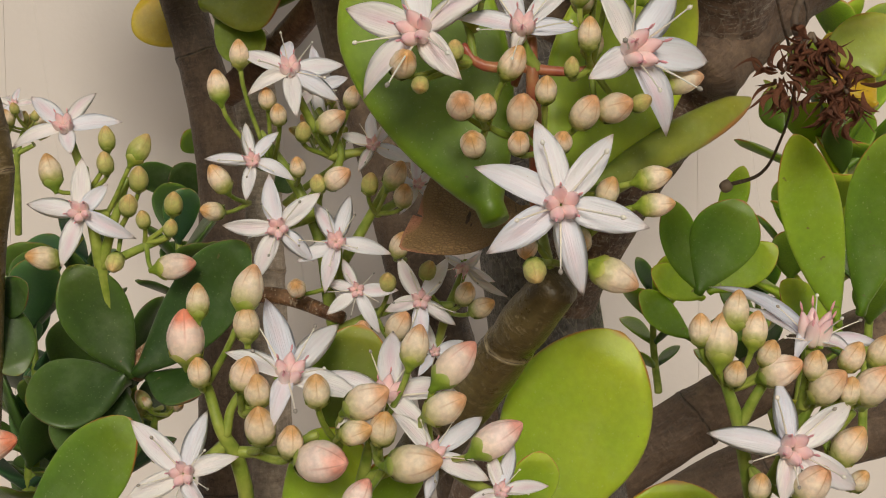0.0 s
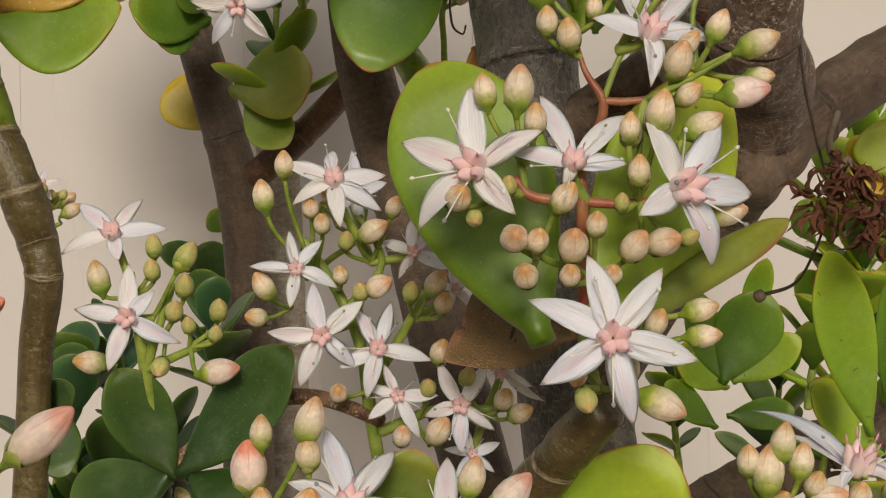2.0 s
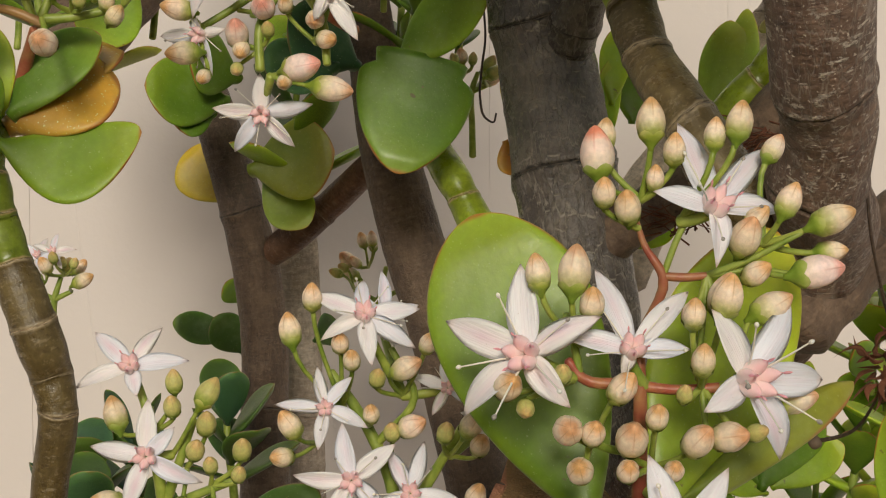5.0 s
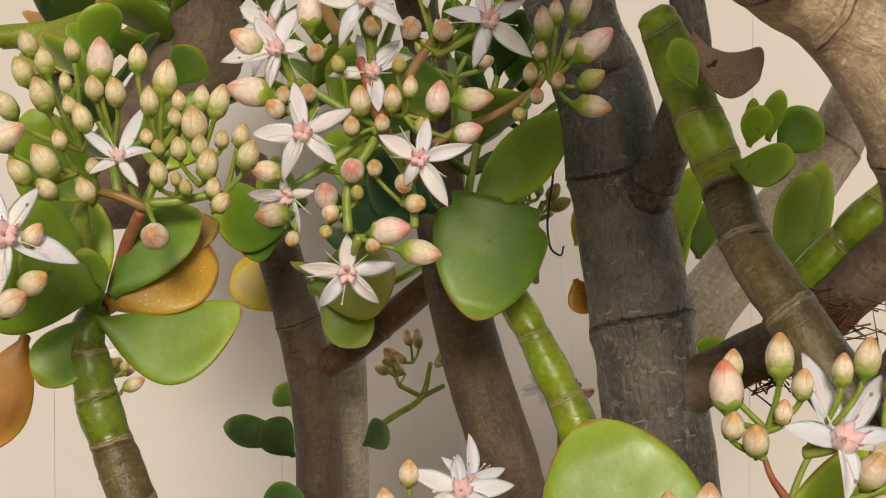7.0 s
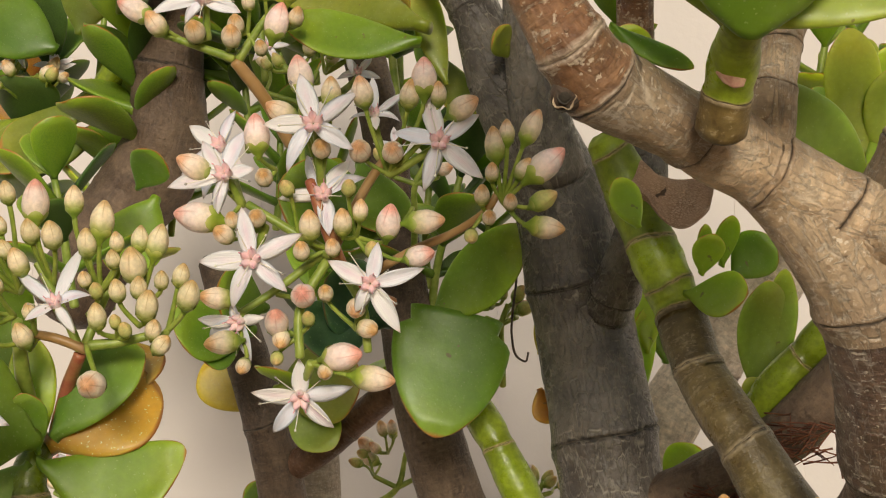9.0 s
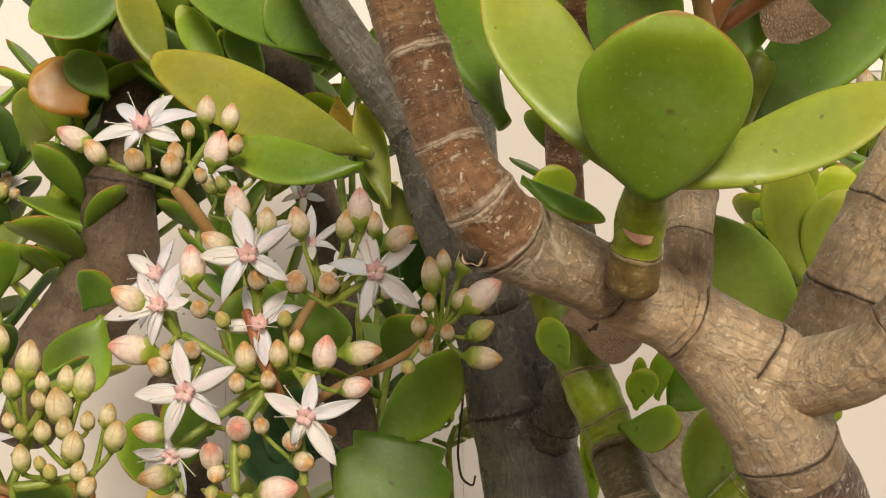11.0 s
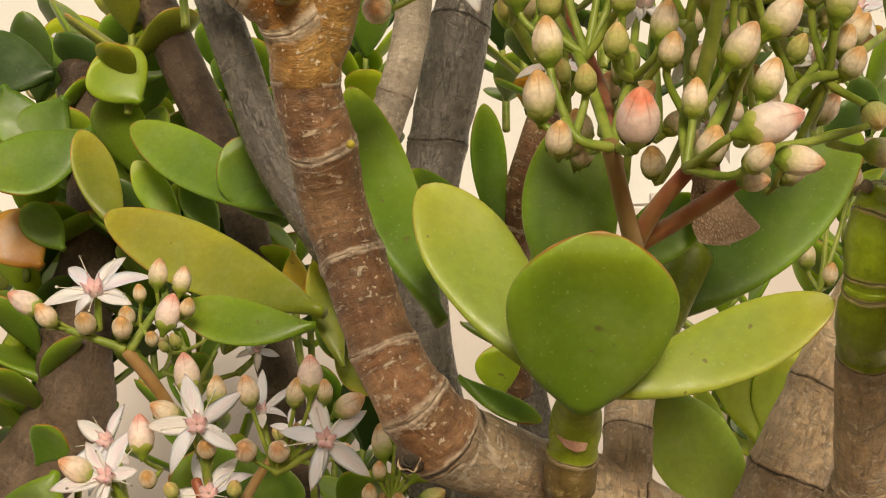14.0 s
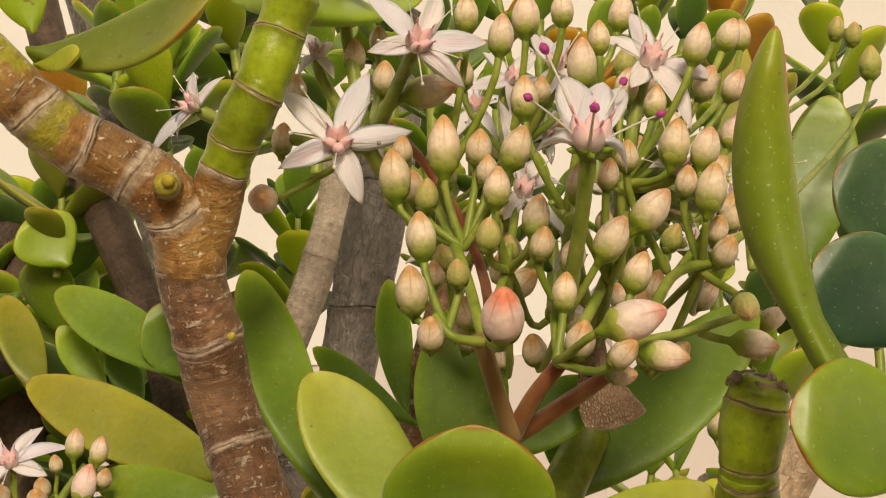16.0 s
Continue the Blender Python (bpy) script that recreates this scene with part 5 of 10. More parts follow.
leaf(left_trunk, (-52.4, 282.0, 529.9), (-61.6, 285.0, 540.4), 13.2, (0.05, -0.99, 0.12), 'yellow', label='yellow leaf at the dark trunk')
leaf(left_trunk, (-43.9, 262.0, 535.6), (-27.5, 258.0, 539.1), 15.8, (0.05, -0.97, 0.22), 'olive')
leaf(left_trunk, (-42.3, 266.0, 534.2), (-33.3, 262.0, 525.0), 9.6, (0.05, -0.92, 0.39), 'lime')
leaf(left_trunk, (-46.0, 250.0, 547.8), (-58.1, 240.0, 550.1), 12.9, (0.05, -0.95, 0.31), 'green')
leaf(left_trunk, (-48.1, 250.0, 545.7), (-55.0, 244.0, 545.0), 9.0, (0.05, -0.95, 0.31), 'green')
leaf(left_trunk, (-44.0, 250.0, 551.8), (-50.2, 240.0, 555.9), 11.9, (0.05, -0.95, 0.31), 'green')
leaf(left_pale_trunk, (-54.8, 300.0, 500.7), (-67.8, 295.0, 504.0), 7.3, (0.14, -0.91, 0.39), 'dark')
leaf(left_pale_trunk, (-53.6, 300.0, 497.0), (-58.7, 295.0, 505.2), 8.5, (0.14, -0.91, 0.39), 'dark')
leaf(left_pale_trunk, (-54.1, 300.0, 508.1), (-56.3, 295.0, 512.5), 6.0, (0.14, -0.91, 0.39), 'green')
leaf(left_pale_trunk, (-37.6, 300.0, 499.6), (-32.3, 295.0, 504.2), 7.2, (0.14, -0.91, 0.39), 'dark')
leaf(left_pale_trunk, (-49.9, 300.0, 498.3), (-46.7, 295.0, 492.1), 8.5, (0.14, -0.91, 0.39), 'dark')
leaf(green_cane, (21.6, 172.0, 556.1), (27.9, 166.0, 556.4), 6.0, (0.15, -0.94, 0.31), 'bright', cup=0.1)
leaf(green_cane, (24.3, 174.0, 559.5), (23.8, 172.0, 564.6), 2.3, (0.41, -0.89, 0.20), 'bright')
leaf(green_cane, (26.0, 174.0, 559.5), (27.1, 172.0, 565.6), 3.2, (0.33, -0.92, 0.21), 'bright')
leaf(green_cane, (27.5, 175.0, 558.1), (31.9, 173.0, 562.9), 6.2, (-0.14, -0.97, 0.21), 'green')
# lime in place of light shining through these leaves
leaf(right_cane, (37.3, 215.0, 538.6), (38.4, 212.0, 556.6), 8.5, (0.23, -0.89, 0.38), 'lime')
leaf(right_cane, (39.0, 215.0, 538.6), (40.9, 212.0, 558.3), 5.1, (-0.23, -0.96, 0.12), 'lime')
leaf(right_cane, (36.0, 200.0, 539.1), (45.8, 205.0, 547.7), 5.6, (-0.21, -0.87, 0.45), 'yellow')
leaf(right_cane, (37.8, 205.0, 536.2), (33.8, 205.0, 542.8), 4.9, (0.05, -0.95, 0.31), 'lime')
leaf(main_trunk, (21.5, 225.0, 545.0), (22.8, 225.0, 557.5), 5.4, (0.24, -0.95, 0.21), 'bright')
leaf(main_trunk, (20.6, 225.0, 537.8), (21.5, 225.0, 552.2), 4.5, (0.33, -0.92, 0.21), 'bright')
leaf(main_trunk, (25.4, 235.0, 542.5), (26.3, 235.0, 551.9), 6.6, (0.15, -0.94, 0.31), 'green')
leaf(main_trunk, (25.4, 235.0, 521.8), (31.0, 235.0, 528.5), 8.4, (0.14, -0.87, 0.47), 'bright')
leaf(main_trunk, (4.5, 226.0, 544.9), (6.3, 226.0, 552.2), 3.6, (0.15, -0.94, 0.31), 'yellow')
leaf(main_trunk, (4.5, 226.0, 539.5), (6.7, 226.0, 534.0), 5.4, (0.15, -0.94, 0.31), 'amber')
leaf(green_cane, (15.0, 168.0, 569.5), (23.6, 166.0, 566.3), 7.6, (0.22, -0.86, 0.46), 'husk', cup=0.2, wave=0.2, foot=0.6, blunt=0.8, label='crumpled dry leaf, pale brown', thick=2.0)
# backlit leaves, their glow painted with the lime tone
leaf(back_limb, (49.7, 200.0, 573.8), (46.7, 196.0, 591.3), 8.6, (0.15, -0.97, 0.20), 'lime')
leaf(back_limb, (52.0, 200.0, 572.9), (55.0, 196.0, 586.5), 9.3, (0.15, -0.97, 0.20), 'lime')
leaf(back_limb, (47.3, 200.0, 570.7), (41.2, 196.0, 582.2), 3.6, (0.15, -0.97, 0.20), 'lime')
leaf(back_limb, (50.5, 200.0, 576.1), (54.0, 196.0, 571.9), 7.0, (0.15, -0.97, 0.20), 'bright')
leaf(rosette_stem, (17.7, 108.0, 578.6), (7.0, 111.0, 595.5), 7.8, (0.35, -0.93, 0.12), 'lime', cup=0.1, bend=0.04, blunt=0.66, label='pale lime leaf with a brown tip')
leaf(rosette_stem, (18.2, 105.0, 577.8), (19.4, 97.0, 589.3), 12.2, (0.02, -0.99, -0.10), 'green', cup=0.05, bend=0.03, blunt=0.58, low=0.5, foot=0.2)
leaf(rosette_stem, (18.9, 106.0, 578.4), (36.8, 104.0, 584.6), 5.8, (-0.18, -0.92, 0.35), 'lime', cup=0.1, bend=0.08, label='long lime leaf with brown specks')
leaf(rosette_stem, (18.9, 118.0, 585.6), (19.5, 124.0, 603.1), 8.3, (-0.08, -1.00, -0.00), 'green', cup=0.06, blunt=0.55)
leaf(rosette_stem, (21.9, 118.0, 588.8), (30.5, 120.0, 595.2), 5.3, (-0.16, -0.97, 0.19), 'green')
leaf(second_stem, (29.0, 134.0, 586.1), (49.9, 140.0, 604.8), 9.4, (-0.24, -0.94, 0.23), 'green', cup=0.1, bend=0.05, blunt=0.55)
leaf(second_stem, (29.1, 134.0, 587.1), (30.5, 134.0, 595.3), 5.9, (0.03, -0.98, 0.19), 'green')
leaf(second_stem, (29.8, 117.0, 598.3), (31.7, 115.0, 590.4), 5.2, (0.12, -0.98, 0.17), 'husk', cup=0.12, wave=0.12, blunt=0.9, notch=0.05, foot=0.6, thick=1.0, label='dry pale brown leaf with a torn end')
leaf(near_limb, (7.9, 122.0, 585.5), (0.1, 128.0, 608.1), 6.6, (0.47, -0.88, -0.02), 'green', cup=0.1)
leaf(russet_stalk, (14.1, 152.0, 596.7), (12.7, 149.0, 611.2), 4.3, (0.39, -0.92, -0.02), 'green', cup=0.12)
leaf(russet_stalk, (15.1, 146.0, 595.0), (5.1, 140.0, 602.5), 3.5, (0.30, -0.94, 0.17), 'green')
leaf(near_limb, (9.2, 120.0, 580.6), (15.9, 118.0, 576.7), 2.4, (0.04, -0.81, 0.59), 'green')
leaf(russet_stalk, (13.4, 150.0, 580.0), (13.0, 148.0, 585.2), 4.8, (0.03, -0.98, 0.19), 'bright')
# lime tone paints the bright backlit look of this leaf
leaf(near_limb, (30.8, 165.0, 581.2), (41.3, 170.0, 565.7), 10.0, (-0.25, -0.87, 0.41), 'lime', cup=0.12, bend=0.05, blunt=0.5)
leaf(near_limb, (14.0, 150.0, 564.0), (11.8, 150.0, 569.3), 3.6, (0.22, -0.97, 0.08), 'bright')
leaf(back_limb, (59.3, 232.0, 578.3), (53.6, 230.0, 589.4), 5.5, (0.13, -0.98, 0.18), 'bright')
leaf(back_limb, (60.3, 232.0, 579.2), (63.0, 230.0, 593.7), 10.1, (0.13, -0.98, 0.18), 'bright')
leaf(back_limb, (57.9, 232.0, 577.4), (48.8, 230.0, 586.8), 5.5, (0.13, -0.98, 0.18), 'green')
leaf(back_limb, (61.2, 232.0, 579.1), (68.5, 230.0, 594.4), 7.4, (0.13, -0.98, 0.18), 'green')
leaf(back_limb, (59.7, 232.0, 577.4), (51.9, 230.0, 576.7), 5.5, (0.13, -0.98, 0.18), 'dark')
leaf(right_cane, (23.0, 170.0, 558.7), (24.3, 168.0, 563.4), 4.0, (0.22, -0.97, 0.08), 'bright')
leaf(middle_trunk, (-11.5, 215.0, 595.6), (-48.8, 230.0, 614.6), 11.3, (0.13, -0.98, 0.18), 'olive', cup=0.08, bend=0.05)
leaf(middle_trunk, (-18.5, 225.0, 613.0), (-45.6, 235.0, 630.8), 9.9, (0.12, -0.96, 0.27), 'green', cup=0.1, bend=0.05)
leaf(middle_trunk, (-18.8, 230.0, 611.8), (-27.2, 226.0, 625.5), 12.1, (0.12, -0.99, 0.09), 'green')
leaf(middle_trunk, (-48.5, 240.0, 612.6), (-55.8, 240.0, 631.4), 7.9, (0.6, -0.75, -0.2), 'olive')
leaf(middle_trunk, (-38.8, 245.0, 613.1), (-46.9, 242.0, 625.9), 6.0, (0.22, -0.97, 0.08), 'bright')
leaf(middle_trunk, (-31.9, 240.0, 611.0), (-38.0, 242.0, 622.6), 5.9, (0.22, -0.97, 0.08), 'green')
leaf(middle_trunk, (-56.0, 250.0, 633.2), (-73.9, 245.0, 623.6), 13.2, (0.12, -0.93, 0.35), 'green')
leaf(middle_trunk, (-61.1, 250.0, 639.7), (-70.5, 250.0, 627.5), 12.3, (0.13, -0.98, 0.18), 'green')
leaf(middle_trunk, (-72.5, 250.0, 642.3), (-67.4, 250.0, 630.6), 9.3, (0.13, -0.98, 0.18), 'green')
leaf(middle_trunk, (-64.6, 255.0, 645.5), (-79.8, 250.0, 649.0), 13.6, (0.12, -0.93, 0.35), 'dark')
leaf(middle_trunk, (-49.5, 258.0, 640.3), (-56.1, 255.0, 649.5), 12.7, (0.13, -0.98, 0.18), 'bright')
leaf(middle_trunk, (-69.1, 262.0, 610.5), (-77.7, 262.0, 620.6), 11.8, (0.13, -0.98, 0.18), 'amber')
leaf(middle_trunk, (-64.8, 262.0, 613.6), (-72.3, 262.0, 622.5), 7.5, (0.13, -0.98, 0.18), 'green')
leaf(middle_trunk, (-66.1, 262.0, 572.2), (-72.3, 255.0, 558.4), 12.4, (0.22, -0.97, 0.08), 'bright')
leaf(middle_trunk, (-69.3, 262.0, 574.4), (-64.0, 255.0, 580.4), 8.3, (0.22, -0.97, 0.08), 'green')
leaf(middle_trunk, (-15.5, 240.0, 599.6), (-10.6, 236.0, 589.4), 4.8, (0.22, -0.97, 0.08), 'green')
leaf(middle_trunk, (-19.2, 240.0, 608.6), (-17.9, 236.0, 600.2), 4.8, (0.22, -0.97, 0.08), 'yellow')
leaf(middle_trunk, (-11.4, 236.0, 594.2), (-5.6, 230.0, 583.3), 6.6, (0.22, -0.97, 0.08), 'olive')
leaf(upper_left_cane, (-89.9, 296.0, 594.3), (-109.8, 290.0, 579.9), 13.1, (0.05, -0.85, 0.52), 'olive')
leaf(upper_left_cane, (-88.8, 296.0, 585.8), (-106.2, 290.0, 584.6), 15.5, (0.05, -0.85, 0.52), 'olive')
leaf(upper_left_cane, (-95.8, 296.0, 605.2), (-110.5, 290.0, 614.2), 15.5, (0.05, -0.93, 0.37), 'green')
leaf(upper_left_cane, (-82.6, 290.0, 559.4), (-78.9, 286.0, 575.7), 10.5, (0.05, -0.96, 0.29), 'green')
leaf(upper_left_cane, (-92.1, 300.0, 609.3), (-88.2, 296.0, 623.0), 12.1, (0.05, -0.96, 0.29), 'olive')
leaf(main_trunk, (-12.9, 215.0, 593.5), (-33.2, 210.0, 596.2), 8.5, (0.14, -0.88, 0.45), 'green', bend=0.08)
leaf(main_trunk, (-9.4, 222.0, 587.7), (-13.5, 220.0, 604.3), 5.3, (0.14, -0.88, 0.45), 'olive')
leaf(main_trunk, (0.4, 205.0, 589.7), (-1.1, 200.0, 593.0), 4.8, (0.15, -0.95, 0.29), 'olive')
leaf(upper_cane, (6.9, 101.0, 622.0), (17.2, 118.0, 632.2), 7.1, (0.01, -0.91, 0.42), 'bright')
leaf(upper_cane, (6.4, 102.0, 622.5), (2.6, 108.0, 629.2), 5.4, (0.01, -0.95, 0.30), 'lime')
leaf(upper_limb, (-11.6, 98.0, 618.0), (2.4, 92.0, 619.6), 6.1, (0.01, -0.93, 0.37), 'olive', bend=0.12, cup=0.12)
leaf(upper_limb, (-11.6, 98.0, 619.8), (-12.8, 96.0, 624.3), 3.7, (-0.00, -0.99, 0.14), 'bright')
leaf(upper_limb, (-11.2, 98.0, 617.1), (-7.5, 95.0, 617.0), 2.0, (-0.00, -0.99, 0.14), 'lime')
leaf(upper_limb, (-16.0, 98.0, 614.8), (-15.6, 95.0, 609.1), 4.4, (0.29, -0.96, -0.00), 'crumb', wave=0.25, cup=0.25, blunt=0.75, foot=0.7, thick=3.0, label='crumbling dry leaf, pale pinkish brown')
leaf(near_cane_limb, (41.5, 86.0, 590.2), (38.3, 80.0, 610.7), 3.9, (-0.30, -0.94, -0.16), 'fresh', cup=-0.1, bend=0.03, thick=3.8, blunt=0.55, sag=0.11, foot=0.6, label='upright fleshy leaf with a red tip')
leaf(near_cane_limb, (47.0, 84.0, 585.3), (37.2, 82.0, 587.5), 8.3, (-0.18, -0.97, 0.15), 'green', cup=0.06, blunt=0.6)
leaf(near_cane_limb, (48.7, 90.0, 592.7), (41.6, 88.0, 598.2), 7.6, (-0.19, -0.98, 0.06), 'teal', cup=0.08)
leaf(near_cane_limb, (58.0, 112.0, 606.0), (50.3, 110.0, 610.2), 8.8, (-0.19, -0.98, 0.06), 'teal', cup=0.1)
leaf(near_cane_limb, (55.7, 140.0, 608.2), (60.1, 140.0, 626.9), 7.6, (-0.11, -0.98, -0.13), 'green')
leaf(second_stem, (59.0, 190.0, 619.3), (63.1, 190.0, 654.2), 8.8, (0.09, -0.99, -0.14), 'olive')

# ---- flower clusters ----

near_cluster = cluster('white and pink star flowers with cream buds on a red stalk', (18.8, 126.0, 511.1), [(18.9, 130.0, 512.8), (12.4, 130.0, 513.5), (13.0, 130.0, 516.6), (24.2, 130.0, 512.8), (28.2, 130.0, 513.3), (14.0, 131.0, 507.2), (19.7, 132.0, 504.9), (22.0, 132.0, 501.4), (23.1, 132.0, 496.2), (20.2, 131.0, 494.0)])
stalk(near_cluster, [(18.9, 136.0, 498.8, 0.9), (18.9, 134.0, 506.0, 0.9), (18.6, 130.0, 511.2, 0.8), (18.5, 130.0, 515.7, 0.7)], 'red')
stalk(near_cluster, [(25.9, 130.0, 512.7, 0.6), (21.4, 130.0, 512.5, 0.6), (17.5, 130.0, 513.0, 0.7), (13.3, 130.0, 513.5, 0.6), (11.9, 130.0, 515.2, 0.5)], 'red')
stalk(near_cluster, [(25.9, 130.0, 512.7, 0.6), (28.2, 130.0, 513.3, 0.5), (29.8, 130.0, 512.7, 0.4)], 'green')
stalk(near_cluster, [(13.0, 130.0, 513.5, 0.5), (12.7, 130.0, 515.7, 0.5), (11.7, 129.0, 519.6, 0.4)], 'green')
stalk(near_cluster, [(18.9, 134.0, 506.0, 0.6), (15.7, 132.0, 506.6, 0.5), (14.0, 131.0, 507.5, 0.4)], 'green')
stalk(near_cluster, [(18.9, 136.0, 502.4, 0.6), (21.4, 132.0, 500.3, 0.5), (23.1, 132.0, 496.2, 0.4)], 'green')
stalk(near_cluster, [(18.9, 136.0, 498.8, 0.9), (19.6, 132.0, 495.7, 0.6), (20.2, 131.0, 493.5, 0.5)], 'green')
bloom(near_cluster, (21.01, 122.00, 499.82), (0.08, -0.99, 0.08), [(18.94, 122.47, 507.72), (26.06, 122.94, 506.41), (29.14, 122.48, 497.58), (22.97, 121.48, 491.43), (14.23, 121.10, 495.48), (13.38, 121.70, 503.75)])
bloom(near_cluster, (8.04, 126.00, 516.19), (-0.35, -0.93, 0.14), [(7.51, 127.45, 524.31), (14.27, 124.22, 520.04), (11.70, 123.92, 511.70), (1.64, 127.55, 510.42), (0.54, 129.27, 518.92)])
bloom(near_cluster, (17.62, 127.40, 516.39), (0.10, -0.86, 0.51), [(14.58, 131.49, 523.89), (23.45, 131.43, 522.02), (23.02, 128.09, 516.48), (16.89, 126.25, 514.60), (11.53, 127.53, 517.83)])
bloom(near_cluster, (27.96, 126.30, 513.99), (0.50, -0.86, 0.07), [(24.62, 124.85, 520.37), (32.94, 129.71, 520.79), (36.07, 130.94, 513.32), (32.04, 128.06, 506.11), (23.76, 123.66, 511.38)])
bud(near_cluster, (9.38, 125.96, 521.84), (8.77, 126.04, 525.53), 2.3, 'cream')
bud(near_cluster, (12.19, 125.91, 521.52), (12.67, 126.09, 526.39), 3.0, 'blush')
bud(near_cluster, (13.90, 127.07, 519.39), (14.07, 124.93, 522.45), 2.3, 'cream')
bud(near_cluster, (23.04, 126.68, 518.41), (23.16, 125.32, 521.48), 2.1, 'cream')
bud(near_cluster, (23.87, 126.72, 514.17), (23.99, 125.28, 517.40), 2.2, 'cream')
bud(near_cluster, (5.86, 127.86, 512.46), (7.07, 124.14, 514.24), 2.6, 'cream')
bud(near_cluster, (11.26, 127.04, 513.66), (11.40, 124.96, 515.33), 1.7, 'green')
bud(near_cluster, (7.91, 127.29, 511.54), (8.06, 124.71, 510.82), 1.7, 'green')
bud(near_cluster, (15.90, 127.13, 511.82), (17.71, 124.87, 514.70), 2.5, 'cream')
bud(near_cluster, (22.21, 126.86, 511.80), (22.33, 125.14, 513.59), 1.5, 'green')
bud(near_cluster, (19.76, 127.17, 509.42), (19.93, 124.83, 511.86), 2.1, 'cream')
bud(near_cluster, (25.65, 126.63, 519.36), (26.54, 125.37, 523.69), 2.8, 'cream')
bud(near_cluster, (28.75, 129.85, 519.13), (32.70, 130.15, 521.35), 2.8, 'blush')
bud(near_cluster, (22.71, 127.49, 507.13), (24.48, 124.51, 509.90), 2.7, 'blush')
bud(near_cluster, (25.02, 127.75, 508.29), (27.84, 124.25, 509.32), 2.8, 'blush')
bud(near_cluster, (27.96, 127.07, 508.77), (29.58, 124.93, 509.67), 1.7, 'green')
bud(near_cluster, (17.45, 127.87, 507.14), (17.71, 124.13, 510.14), 3.0, 'blush')
bud(near_cluster, (13.85, 127.38, 508.03), (14.41, 124.62, 510.22), 2.2, 'cream')
bud(near_cluster, (11.69, 128.17, 508.80), (11.96, 123.83, 509.83), 2.8, 'blush')
bud(near_cluster, (13.04, 127.83, 504.85), (12.73, 124.17, 506.48), 2.5, 'cream')
bud(near_cluster, (17.13, 127.44, 504.79), (17.32, 124.56, 506.57), 2.1, 'cream')
bud(near_cluster, (21.25, 127.28, 504.95), (21.42, 124.72, 506.54), 1.9, 'cream')
bud(near_cluster, (31.02, 130.86, 511.18), (35.35, 131.14, 511.89), 2.7, 'blush')
bud(near_cluster, (24.99, 126.99, 499.67), (26.11, 125.01, 502.40), 2.2, 'cream')
bud(near_cluster, (28.11, 125.88, 501.74), (31.71, 126.12, 502.66), 2.3, 'cream')
bud(near_cluster, (28.31, 125.88, 499.48), (32.02, 126.12, 499.76), 2.3, 'cream')
bud(near_cluster, (18.37, 125.54, 494.37), (18.84, 122.46, 492.72), 2.2, 'green')
bud(near_cluster, (23.87, 125.89, 494.01), (28.52, 126.11, 491.77), 3.2, 'blush')
bud(near_cluster, (18.12, 129.31, 496.34), (17.61, 126.69, 494.64), 2.0, 'cream')
bud(near_cluster, (22.78, 129.88, 496.89), (22.98, 126.12, 495.38), 2.5, 'cream')

near_upper_cluster = cluster('loose spray of cream buds round one star flower', (20.7, 130.0, 523.2), [(20.9, 132.0, 523.0), (18.6, 132.0, 527.4), (18.8, 132.0, 530.0), (22.4, 132.0, 528.0), (25.0, 132.0, 523.0), (28.1, 132.0, 524.1), (30.1, 132.0, 525.9)])
stalk(near_upper_cluster, [(16.8, 133.0, 511.5, 0.5), (18.9, 133.0, 517.4, 0.5), (20.9, 132.0, 522.8, 0.6), (19.1, 132.0, 525.9, 0.4), (18.3, 132.0, 528.5, 0.3)], 'red')
stalk(near_upper_cluster, [(20.9, 132.0, 522.9, 0.5), (23.0, 132.0, 522.8, 0.5), (25.3, 132.0, 523.0, 0.4)], 'red')
stalk(near_upper_cluster, [(20.9, 132.0, 523.0, 0.4), (22.4, 132.0, 526.9, 0.4), (24.2, 132.0, 530.0, 0.3)], 'green')
stalk(near_upper_cluster, [(25.0, 132.0, 523.0, 0.4), (28.5, 131.0, 524.4, 0.4), (33.3, 130.0, 527.0, 0.3)], 'green')
stalk(near_upper_cluster, [(25.5, 132.0, 523.0, 0.4), (30.0, 131.0, 523.6, 0.3), (32.4, 130.0, 523.2, 0.3)], 'green')
bloom(near_upper_cluster, (25.28, 130.00, 529.35), (0.30, -0.79, 0.53), [(22.49, 134.35, 537.44), (31.14, 136.33, 535.46), (32.17, 132.56, 529.23), (25.71, 127.06, 524.72), (19.74, 128.94, 530.93)])
bud(near_upper_cluster, (14.84, 129.91, 532.08), (14.40, 130.09, 537.20), 3.2, 'coral')
bud(near_upper_cluster, (15.32, 131.92, 534.62), (15.62, 132.08, 537.96), 2.1, 'cream')
bud(near_upper_cluster, (19.55, 129.91, 535.27), (19.56, 130.09, 539.78), 2.7, 'cream')
bud(near_upper_cluster, (21.68, 130.69, 533.23), (21.78, 129.31, 536.41), 2.1, 'cream')
bud(near_upper_cluster, (19.92, 130.56, 530.88), (20.00, 129.44, 533.46), 1.7, 'cream')
bud(near_upper_cluster, (15.34, 130.99, 529.47), (15.23, 129.01, 532.33), 2.2, 'cream')
bud(near_upper_cluster, (17.62, 131.14, 527.90), (17.23, 128.86, 531.13), 2.5, 'cream')
bud(near_upper_cluster, (25.27, 129.92, 534.58), (25.56, 130.08, 537.86), 2.0, 'cream')
bud(near_upper_cluster, (27.32, 129.89, 535.36), (28.04, 130.11, 539.40), 2.5, 'cream')
